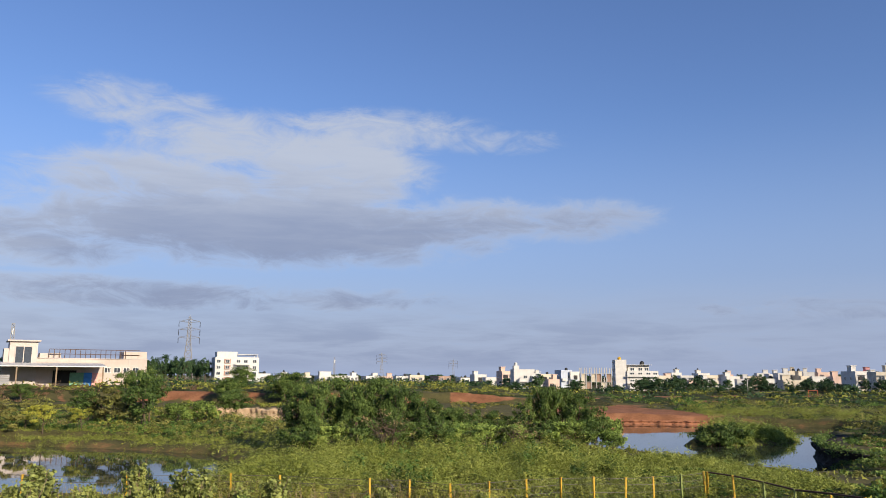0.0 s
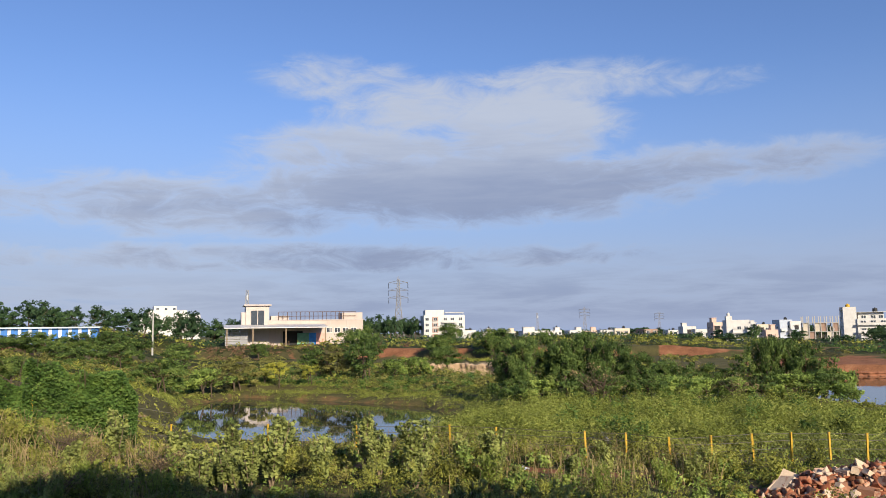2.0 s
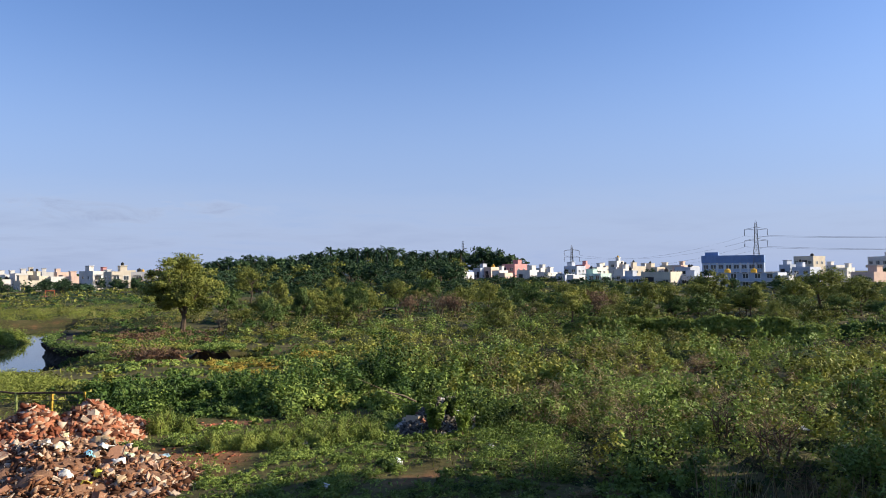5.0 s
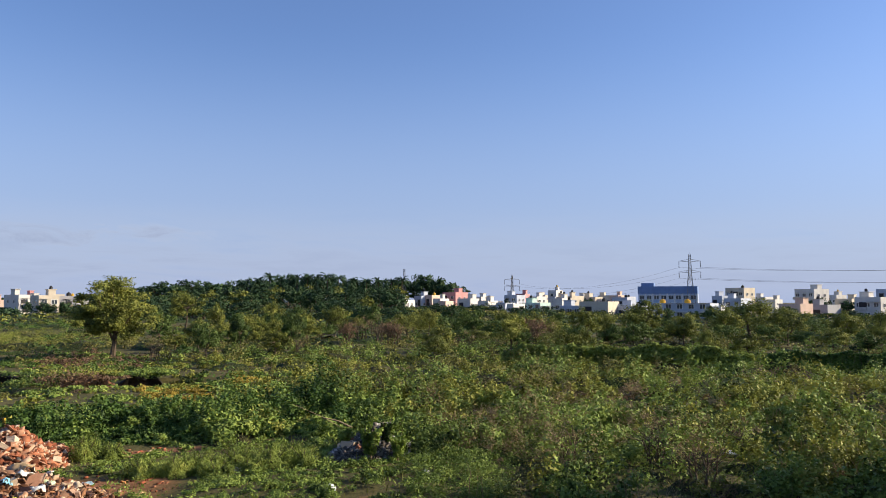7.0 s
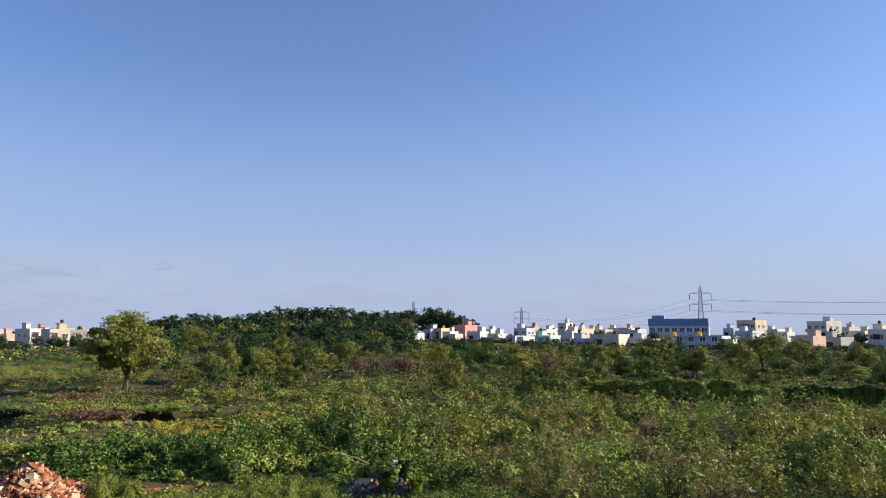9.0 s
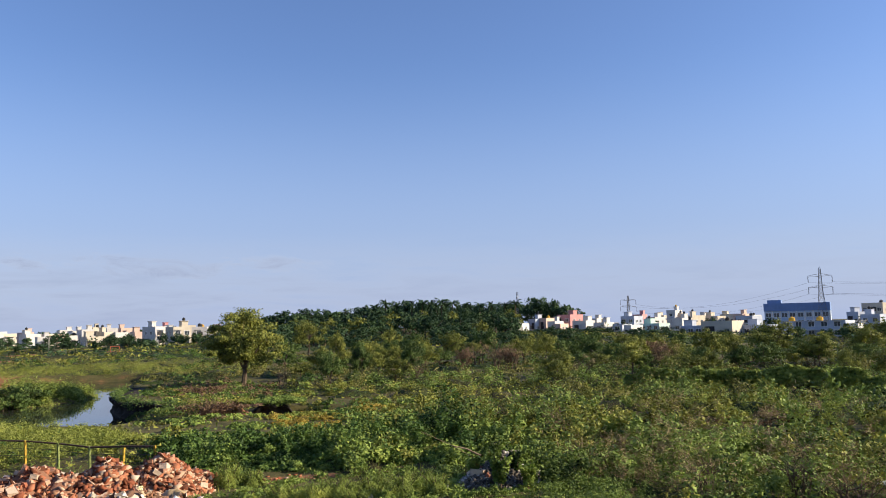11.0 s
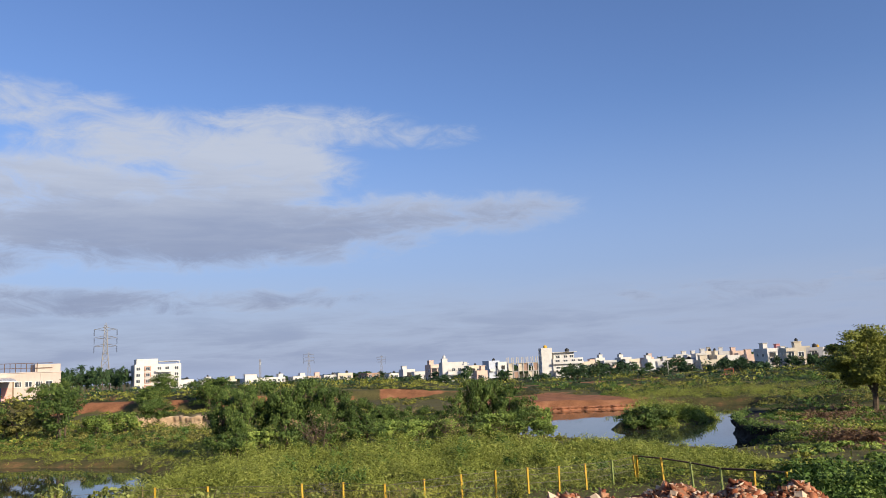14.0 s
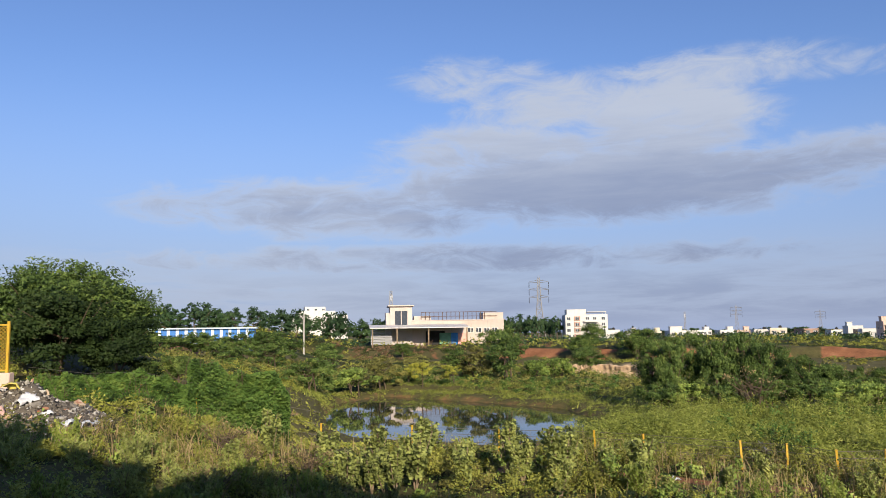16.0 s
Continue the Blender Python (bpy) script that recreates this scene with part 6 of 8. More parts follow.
# ---- the hall with its canopy ----
def hall():
    d = 165.0
    x, y = at_bearing(-25.0, d)
    z0 = float(land(x, y)) - 0.3
    e = thing("hall", (x, y, z0), "long cream hall with a flat canopy and rooftop railing", "building", turn=25.0 + 6)
    cream, white = plaster("warm_cream_render", (0.54, 0.45, 0.395)), plaster("off_white_render", (0.54, 0.47, 0.43))
    m = d * math.tan(radians(1))

    def ux(bearing):
        return (bearing + 25.0) * m

    def uz(el_deg):
        return 5 + d * math.tan(radians(el_deg)) - z0

    roof = uz(1.0)
    block(e, "wall", (ux(-27.3), 0, 0), (ux(-20.5), 11, roof), cream, 0.7)
    block(e, "corner_room", (ux(-22.0), 0.6, roof - 0.7), (ux(-20.5), 6, uz(1.55)), cream, 0.25)
    block(e, "entrance_tower", (ux(-28.9), -1.0, 0), (ux(-27.3), 6, uz(2.05)), white, 0.4)
    part("tower_glazing", boxes(((ux(-28.55), -1.06, uz(0.62)), (ux(-27.6), -0.98, uz(1.72)))), GLASS, e, "dark glazed stair window")
    for k in (-28.57, -28.09, -27.62):
        part("glazing_bar", boxes(((ux(k) - 0.07, -1.14, uz(0.6)), (ux(k) + 0.07, -1.06, uz(1.74)))), white, e)
    part("tower_roof", boxes(((ux(-29.05), -1.6, uz(2.05)), (ux(-27.15), 6.4, uz(2.05) + 0.28)), bevel=0.04), white, e, "flat overhanging tower roof")
    part("tower_side_wall", boxes(((ux(-29.2), -0.6, 0), (ux(-28.9), 5, uz(1.6)))), white, e)
    part("side_room", shell_bm(3.6, 4, uz(1.35) - roof + 0.7, 0.3), white, e).location = (ux(-26.5), 0.8, roof - 0.7)
    part("coping", boxes(((ux(-27.3), -0.15, roof), (ux(-20.45), 0.1, roof + 0.14)), bevel=0.02), white, e)
    # rooftop railing
    z1 = uz(1.62)
    for i in range(16):
        px_ = ux(-26.6) + i * (ux(-21.9) - ux(-26.6)) / 15
        part("railing_post", boxes(((px_ - 0.05, 0.4, roof), (px_ + 0.05, 0.5, z1))), RUSTY, e)
    for z in (z1, (z1 + roof) / 2):
        part("railing_bar", boxes(((ux(-26.6), 0.38, z - 0.05), (ux(-21.0), 0.52, z + 0.05))), RUSTY, e)
    # canopy
    zc = uz(0.45)
    bm = boxes(((ux(-30.4), -7.5, zc), (ux(-23.4), -0.2, zc + 0.16)))
    for v in bm.verts:
        v.co.z += 0.09 * (v.co.y + 7.5)
    for k in range(30):
        rx = ux(-30.4) + (k + 0.5) * (ux(-23.4) - ux(-30.4)) / 30
        rib = [bm.verts.new((rx + dx, yy, zc + 0.16 + dz + 0.09 * (yy + 7.5))) for yy in (-7.52, -0.2) for dx, dz in ((-0.06, 0), (0, 0.07), (0.06, 0))]
        bm.faces.new((rib[0], rib[1], rib[4], rib[3]))
        bm.faces.new((rib[1], rib[2], rib[5], rib[4]))
    part("canopy", bm, TIN_PALE, e, "pale sheet-metal canopy roof")
    for px_ in (-30.2, -28.5, -26.3, -23.6):
        part("canopy_post", boxes(((ux(px_) - 0.12, -7.3, 0), (ux(px_) + 0.12, -7.06, zc))), TWIG, e, "dull brown canopy post")
    for k in range(int((zc - 0.3) / 0.32)):
        part("slat", boxes(((ux(-30.3), -4.0, 0.15 + k * 0.32), (ux(-28.8), -3.9, 0.40 + k * 0.32))), WALLS["g"][0], e)
    part("back_wall", boxes(((ux(-28.8), -0.9, 0), (ux(-27.3), -0.85, zc))), WALLS["g"][0], e)
    # near-black panel before the closed wall, painted as the doorway's inner shade
    part("door_opening", boxes(((ux(-26.3), -0.12, 0), (ux(-24.9), -0.02, zc - 0.6))), plain("dark_interior", (0.03, 0.03, 0.03), 0.9), e, "dark panel painted as the shade inside a doorway")
    for a, b, c, word in ((-25.3, -24.45, (0.16, 0.34, 0.22), "green"), (-24.45, -23.95, (0.05, 0.22, 0.55), "blue"), (-23.95, -23.3, (0.72, 0.36, 0.30), "salmon")):
        part("painted_sheet", boxes(((ux(a), -0.34, 0), (ux(b), -0.22, uz(0.1))), bevel=0.02), plain(word + "_sheet", c, 0.6), e, word + " painted metal sheet")
    for wy in (2.2, 5.4, 8.6):
        window(e, (ux(-20.5) + 0.05, wy, 1.4), 90, 1.0, False)
        window(e, (ux(-20.5) + 0.05, wy, 4.2), 90, 1.0, False)
    for b_ in (-23.0, -22.4, -21.8, -21.2):
        window(e, (ux(b_), -0.05, roof - 2.6), 0, 0.8, False)
    for px_ in (-22.9, -21.7):
        part("downpipe", boxes(((ux(px_) - 0.05, -0.1, 0), (ux(px_) + 0.05, -0.01, roof))), white, e)


hall()


def lattice(bm, h, half0, half1, panels, r=0.06):
    """Four legs, rings and crossed braces of a square mast."""
    def corner(k, t):
        s = half0 + (half1 - half0) * t
        return Vector(((-s, -s), (s, -s), (s, s), (-s, s))[k] + (h * t,))

    ts = [1 - (1 - i / panels) ** 1.25 for i in range(panels + 1)]
    for k in range(4):
        tube(bm, [corner(k, 0), corner(k, 1)], [r * 1.6, r], 4)
        for a, b in zip(ts, ts[1:]):
            tube(bm, [corner(k, a), corner((k + 1) % 4, b)], [r * 0.7] * 2, 3)
            tube(bm, [corner((k + 1) % 4, a), corner(k, b)], [r * 0.7] * 2, 3)
            tube(bm, [corner(k, b), corner((k + 1) % 4, b)], [r * 0.7] * 2, 3)


def pylon(bearing, d, top, arms, label, turn=0.0, r=0.09, spread=4.2):
    x, y = at_bearing(bearing, d)
    z0 = float(land(x, y)) - 0.2
    h = top - z0
    e = thing("pylon", (x, y, z0), label, "pylon", turn=-bearing + turn)
    bm = bmesh.new()
    lattice(bm, h * 0.62, h * 0.085, h * 0.028, 6, r)
    part("lower_mast", bm, STEEL, e)
    bm = bmesh.new()
    lattice(bm, h * 0.34, h * 0.028, h * 0.016, 7, r * 0.8)
    part("upper_mast", bm, STEEL, e).location = (0, 0, h * 0.62)
    bm = bmesh.new()
    for k in range(4):
        s = h * 0.016
        tube(bm, [(((-s, -s), (s, -s), (s, s), (-s, s))[k]) + (h * 0.96,), (0, 0, h)], [r * 0.8, r * 0.5], 4)
    part("peak", bm, STEEL, e)
    for a in arms:
        for sgn in (-1, 1):
            z, s = h * a, h * 0.022
            tip = Vector((sgn * spread, 0, z))
            bm = bmesh.new()
            for yy in (-s, s):
                tube(bm, [(sgn * s, yy, z - h * 0.012), tip], [r, r * 0.7], 4)
                tube(bm, [(sgn * s, yy, z + h * 0.028), tip], [r * 0.8, r * 0.6], 4)
            arm = part("cross_arm", bm, STEEL, e)
            bm = bmesh.new()
            for k in range(9):
                cylinder(bm, (tip.x, 0, z - 0.35 - k * 0.26), 0.17, 0.12, 8)
            cylinder(bm, (tip.x, 0, z - 2.6), 0.05, 2.6, 6)
            part("insulator", bm, TANK_BLACK, arm)
    return e, h


STEEL_PYLON = "tall galvanised lattice pylon with three pairs of arms"
pylon(-17.95, 340, 5 + 340 * math.tan(radians(4.15)), (0.90, 0.78, 0.66), STEEL_PYLON, 5)
pylon(73.85, 330, 5 + 330 * math.tan(radians(3.45)), (0.86, 0.68), "galvanised lattice pylon with two pairs of arms", 8, 0.065)
pylon(61.3, 420, 5 + 420 * math.tan(radians(2.0)), (0.86, 0.68), "distant galvanised lattice pylon above roofs", 20, 0.075)
pylon(-4.4, 760, 5 + 760 * math.tan(radians(1.7)), (0.9, 0.78, 0.66), "faint distant lattice pylon on the horizon", 0, 0.12, 5)
pylon(0.8, 900, 5 + 900 * math.tan(radians(1.25)), (0.9, 0.78, 0.66), "faint distant lattice pylon on the horizon", 0, 0.12, 5)


def mast(bearing, d, top, label):
    x, y = at_bearing(bearing, d)
    z0 = float(land(x, y))
    e = thing("mast", (x, y, z0), label, "mast", turn=-bearing)
    bm = bmesh.new()
    lattice(bm, top - z0, (top - z0) * 0.04, 0.35, 9, 0.08)
    part("lattice_mast", bm, STEEL, e)
    for k in range(3):
        bm = boxes(((-0.11, -0.5, 0.4), (0.11, -0.38, 1.9)), bevel=0.03)
        a = part("antenna", bm, FRAME_WHITE, e)
        a.matrix_basis = pose(0, 0, top - z0 - 3.2, 0, 0, 120 * k)


mast(-28.8, 230, 5 + 230 * math.tan(radians(3.2)), "slim lattice phone mast with white antennas")
mast(-7.8, 420, 5 + 420 * math.tan(radians(1.3)), "distant lattice phone mast with white antennas")
mast(53.4, 320, 5 + 320 * math.tan(radians(2.4)), "thin lattice mast above the wooded hill")


def wire(name, a, b, sag, r, label):
    bm = bmesh.new()
    a, b = Vector(a), Vector(b)
    pts = [a + (b - a) * t + Vector((0, 0, -sag * 4 * t * (1 - t))) for t in (i / 14 for i in range(15))]
    tube(bm, pts, [r] * 15, 4)
    me = bpy.data.meshes.new(name)
    bm.to_mesh(me)
    bm.free()
    return tagged(obj(name, me, WIRE), label, "cable")


def on_arm(bearing, d, top, frac, sgn, off=4.2):
    x, y = at_bearing(bearing, d)
    z0 = float(land(x, y))
    a = radians(bearing)
    return (x + sgn * off * math.cos(a), y - sgn * off * math.sin(a), z0 + (top - z0) * frac - 2.6)


P3 = (73.85, 330, 5 + 330 * math.tan(radians(3.45)))
P2 = (61.3, 420, 5 + 420 * math.tan(radians(2.0)))
for frac in (0.86, 0.68):
    for sgn in (-1, 1):
        wire("power_line", on_arm(*P3, frac, sgn), on_arm(100, 300, P3[2] - 2, frac, sgn), 2.2, 0.032, "thin sagging overhead power line")
        wire("power_line", on_arm(*P2, frac, sgn), on_arm(*P3, frac, sgn), 5, 0.025, "thin sagging overhead power line")
P1 = (-17.95, 340, 5 + 340 * math.tan(radians(4.15)))


# ---- blue shed, lamp pole, roadside poles ----
def blue_shed():
    e0, e1, d = -46.4, -38.6, 112.0
    x, y = at_bearing((e0 + e1) / 2, d)
    z0 = float(land(x, y)) - 1.4
    e = thing("shed", (x, y, z0), "long low shed of blue and white corrugated sheets", "shed", turn=42.5 - 6)
    w = d * math.tan(radians(e1 - e0))
    h = 5 + d * math.tan(radians(0.62)) - z0
    blue, white = plain("blue_sheet", (0.04, 0.17, 0.50), 0.45, 0.1), plain("white_sheet", (0.70, 0.74, 0.78), 0.45, 0.1)
    n = 40
    for i in range(n):
        a = -w / 2 + i * w / n
        part("wall_sheet", boxes(((a + 0.01, 0.0 if i % 2 else -0.05, 0), (a + w / n - 0.01, 0.06, h))), white if i % 3 == 1 else blue, e)
    part("roof", boxes(((-w / 2 - 0.3, -0.5, h), (w / 2 + 0.3, 7, h + 0.18))), plain("pale_roof_sheet", (0.42, 0.52, 0.60), 0.5, 0.2), e, "pale blue-grey sheet roof")
    part("end_wall", boxes(((-w / 2, 0.06, 0), (-w / 2 + 0.08, 6.8, h)), ((w / 2 - 0.08, 0.06, 0), (w / 2, 6.8, h))), blue, e)


blue_shed()


def pole(bearing, d, top, label, name="pole", r=0.09, arm=True, lean=0.0):
    x, y = at_bearing(bearing, d)
    z0 = float(land(x, y)) - 0.3
    e = thing(name, (x, y, z0), label, "pole", turn=-bearing)
    bm = bmesh.new()
    tube(bm, [(0, 0, 0), (lean, 0, top - z0)], [r * 1.2, r * 0.8], 8)
    part("shaft", bm, CONCRETE, e)
    if arm:
        part("cross_bar", boxes(((lean - 0.7, -0.05, top - z0 - 0.5), (lean + 0.7, 0.05, top - z0 - 0.4))), STEEL, e)
    return e


pole(-35.1, 125, 5 + 125 * math.tan(radians(1.6)), "tall white concrete street-light pole", "street_lamp", 0.12)
pole(27.9, 225, 5 + 225 * math.tan(radians(0.1)), "leaning white concrete utility pole", "utility_pole", 0.15, False, -0.7)
pole(21.2, 230, 5 + 230 * math.tan(radians(-0.1)), "pale concrete utility pole", "utility_pole", 0.12)
pole(9.2, 225, 5 + 225 * math.tan(radians(-0.2)), "pale concrete utility pole", "utility_pole", 0.12)
for bearing in (11.5, 11.9):
    pole(bearing, 232, 5 + 232 * math.tan(radians(-0.15)), "leaning wooden support pole", "utility_pole", 0.1, False, 1.6 if bearing < 11.7 else -1.2)
for bearing in (63.7, 64.1, 64.5):
    pole(bearing, 225, 5 + 225 * math.tan(radians(-0.2)), "slanting concrete pole of a tripod mast", "utility_pole", 0.14, False, (64.1 - bearing) * -3.5)


def goal_frame():
    x, y = at_bearing(25.2, 190)
    e = thing("metal_frame", (x, y, float(land(x, y)) - 0.1), "small red metal frame standing in scrub", "frame", turn=-25)
    red = plain("red_oxide_paint", (0.45, 0.12, 0.06), 0.7)
    for s in (-1, 1):
        part("upright", boxes(((s * 0.9 - 0.07, -0.07, 0), (s * 0.9 + 0.07, 0.07, 1.7))), red, e)
    part("cross_bar", boxes(((-0.98, -0.07, 1.7), (0.98, 0.07, 1.84))), red, e)


goal_frame()


# ---- the house that the view is taken from: its shade falls over the near ground ----
def home():
    e = thing("house", (0, -1.1, -0.3), "plain rendered house with a flat roof behind the viewpoint", "house")
    cream = WALLS["c"][0]
    block(e, "wall", (2.5, -11, 0), (17.5, 0, 12.7), cream, 0.9)
    block(e, "west_wing", (-34, -11, 0), (-6.0, 0, 12.8), cream, 0.9)
    # unseen lower step, added only to soften the corner of the cast shade
    block(e, "stair_wing", (-6.0, -11, 0), (-1.7, 0, 11.2), cream, 0.9)
    block(e, "link", (-1.7, -11, 0), (2.5, 0, 9.2), cream, 0.9)
    block(e, "east_wing", (17.5, -11, 0), (26.5, 0, 8.7), cream, 0.9)
    part("balcony_slab", boxes(((-3, 0, 3.35), (3, 0.35, 3.5))), CONCRETE, e)


home()

# ---- fence along the reeds ----
POST_YELLOW = shared("post", boxes(((-0.035, -0.035, -0.4), (0.035, -0.022, 1.05)), ((-0.035, -0.022, -0.4), (-0.022, 0.035, 1.05)), ((-0.04, -0.04, 1.02), (0.04, 0.04, 1.05))), YELLOW_PAINT)
POST_GREEN = shared("green_post", boxes(((-0.035, -0.035, -0.4), (0.035, -0.022, 1.05)), ((-0.035, -0.022, -0.4), (-0.022, 0.035, 1.05)), ((-0.04, -0.04, 1.02), (0.04, 0.04, 1.05))), GREEN_PAINT)


def fence(line, label, kinds, wires=(0.45, 0.75, 1.0), rail=None, mesh_r=0.006):
    e = thing("fence", (line[0][0], line[0][1], 0), label, "fence")
    base = Vector((line[0][0], line[0][1], 0))
    pts = [Vector((x, y, float(land(x, y)))) - base for x, y in line]
    for i, p in enumerate(pts):
        k = kinds[i % len(kinds)]
        o = obj("post", POST_YELLOW if k == "y" else POST_GREEN, None, e)
        o.matrix_basis = pose(p.x, p.y, p.z, rng.uniform(-2.5, 2.5), rng.uniform(-2.5, 2.5), rng.uniform(0, 40))
    for h in wires:
        bm = bmesh.new()
        tube(bm, [p + Vector((0, 0, h + rng.uniform(-0.03, 0.03))) for p in pts], [mesh_r * 1.6] * len(pts), 3)
        part("wire", bm, WIRE, e)
    if rail:
        bm = bmesh.new()
        tube(bm, [p + Vector((0, 0, rail)) for p in pts], [0.035] * len(pts), 5)
        part("rail", bm, RUSTY, e, "dark rusty top rail")
    bm = bmesh.new()
    for a, b in zip(pts, pts[1:]):
        n = max(2, int((b - a).length / 0.16))
        for k in range(-3, n):
            t0, t1 = k / n, (k + 6) / n
            for lo, hi in ((0.05, 0.98), (0.98, 0.05)):
                u0, u1 = max(0, t0), min(1, t1)
                z0, z1 = lo + (hi - lo) * (u0 - t0) / (t1 - t0), lo + (hi - lo) * (u1 - t0) / (t1 - t0)
                tube(bm, [a + (b - a) * u0 + Vector((0, 0, z0)), a + (b - a) * u1 + Vector((0, 0, z1))], [mesh_r * 0.38] * 2, 3)
    part("chain_link", bm, WIRE, e)
    return e


west = [(-15.8, 30.4), (-11.9, 30.6), (-8.0, 31.0), (-6.1, 31.0), (-2.6, 30.8), (-1.1, 30.7)]
east = [(0.5, 30.1), (1.95, 30.5), (3.45, 31.0), (4.85, 31.7), (6.3, 32.4), (7.7, 32.95), (9.0, 33.45), (10.25, 33.75), (11.4, 34.2)]
fence(west + east, "wire-mesh fence on slim yellow steel posts", "yyyyyyyyyyyyygy")
fence([(11.5, 34.2), (12.2, 33.0), (12.9, 31.6), (13.4, 30.0), (14.1, 28.8), (14.6, 27.4)], "wire fence with a dark rail on mixed yellow and green posts", "yyggyy", rail=1.02)


# ---- rubble ----
def chunk_mesh(name, size, jitter, mat, seed, cut=0.0):
    gen = np.random.default_rng(seed)
    bm = bmesh.new()
    if cut:
        for _ in range(13):
            p = gen.uniform(-0.5, 0.5, 3)
            k = int(gen.integers(0, 3))
            p[k] = 0.5 * np.sign(p[k])
            bm.verts.new((p[0] * size[0] * (1 - cut * p[1]), p[1] * size[1], p[2] * size[2]))
        made = bmesh.ops.convex_hull(bm, input=bm.verts[:])
        bmesh.ops.delete(bm, geom=list({g for g in made["geom_interior"] + made["geom_unused"] if isinstance(g, bmesh.types.BMVert)}), context="VERTS")
    else:
        bmesh.ops.create_cube(bm, size=1)
        for v in bm.verts:
            v.co += Vector(gen.normal(size=3)) * jitter * 0.8
        bmesh.ops.bevel(bm, geom=bm.edges[:], offset=0.018, segments=1, affect="EDGES")
        for v in bm.verts:
            v.co = Vector((v.co.x * size[0], v.co.y * size[1], v.co.z * size[2])) + Vector(gen.normal(size=3)) * jitter * 0.4 * min(size)
    return shared(name, bm, mat)


def masonry(name, brick, pale, split):
    m, n = material(name, 0.92, 0, 0.15)
    co = n.add("ShaderNodeTexCoord").outputs["Object"]
    rnd = n.add("ShaderNodeObjectInfo").outputs["Random"]
    patch = n.noise(co, 3.0, 4, 0.6)
    grain = n.noise(co, 28.0, 3)
    fac = n.smooth(n.math("ADD", patch, n.math("MULTIPLY", n.math("SUBTRACT", rnd, 0.5), 0.8)), split - 0.06, split + 0.06)
    col = n.mix(fac, brick, pale)
    shade_ = n.math("ADD", 0.62, n.math("ADD", n.math("MULTIPLY", grain, 0.35), n.math("MULTIPLY", rnd, 0.3)))
    hsv = n.add("ShaderNodeHueSaturation", {"Color": col, "Value": shade_})
    n.plug(n.bsdf, "Base Color", hsv.outputs[0])
    bump(n, grain, 0.5, 0.02)
    return m


MASONRY_RED = masonry("broken_brick", (0.36, 0.135, 0.075), (0.50, 0.33, 0.23), 0.5)
MASONRY_PALE = masonry("broken_plaster", (0.34, 0.18, 0.115), (0.54, 0.42, 0.31), 0.46)
MASONRY_GREY = masonry("broken_concrete", (0.22, 0.20, 0.175), (0.38, 0.36, 0.33), 0.5)
def bits_material(name, stops):
    m, n = material(name, 0.95, 0, 0.12)
    rnd = n.add("ShaderNodeNewGeometry").outputs["Random Per Island"]
    n.plug(n.bsdf, "Base Color", ramp(n, rnd, stops))
    return m


BITS = bits_material("brick_bits", [(0.0, (0.06, 0.028, 0.018)), (0.35, (0.26, 0.085, 0.045)), (0.65, (0.39, 0.165, 0.092)), (0.85, (0.40, 0.25, 0.16)), (1.0, (0.55, 0.44, 0.34))])
TRASH_BITS = bits_material("rubbish_bits", [(0.0, (0.05, 0.024, 0.015)), (0.35, (0.17, 0.075, 0.04)), (0.68, (0.31, 0.16, 0.09)), (0.9, (0.43, 0.30, 0.20)), (1.0, (0.60, 0.53, 0.43))])
CHUNKS = [chunk_mesh("brick", (0.22, 0.11, 0.08), 0.05, MASONRY_RED, 1), chunk_mesh("half_brick", (0.14, 0.12, 0.09), 0.08, MASONRY_RED, 2),
          chunk_mesh("lump", (0.25, 0.2, 0.15), 0.16, MASONRY_RED, 3, 0.3), chunk_mesh("lump", (0.3, 0.22, 0.14), 0.16, MASONRY_PALE, 4, 0.2),
          chunk_mesh("plate", (0.42, 0.3, 0.08), 0.2, MASONRY_PALE, 5), chunk_mesh("plate", (0.36, 0.22, 0.09), 0.2, MASONRY_RED, 6),
          chunk_mesh("block", (0.4, 0.28, 0.2), 0.1, MASONRY_PALE, 7), chunk_mesh("lump", (0.24, 0.2, 0.16), 0.18, MASONRY_GREY, 8, 0.25),
          chunk_mesh("shard", (0.3, 0.12, 0.06), 0.2, MASONRY_PALE, 9)]
NAMES = ("brick", "half_brick", "masonry_lump", "masonry_lump", "plaster_slab", "masonry_slab", "masonry_block", "concrete_lump", "plaster_shard")


def mound_height(x, y, humps):
    z = np.zeros(np.shape(x))
    for hx, hy, rx, ry, h in humps:
        q = np.hypot((x - hx) / rx, (y - hy) / ry)
        z = np.maximum(z, h * np.clip(1 - q, 0, 1) ** 0.85)
    return z * (0.95 + 0.2 * wave(np.asarray(x, float), np.asarray(y, float), 0.8, 41))


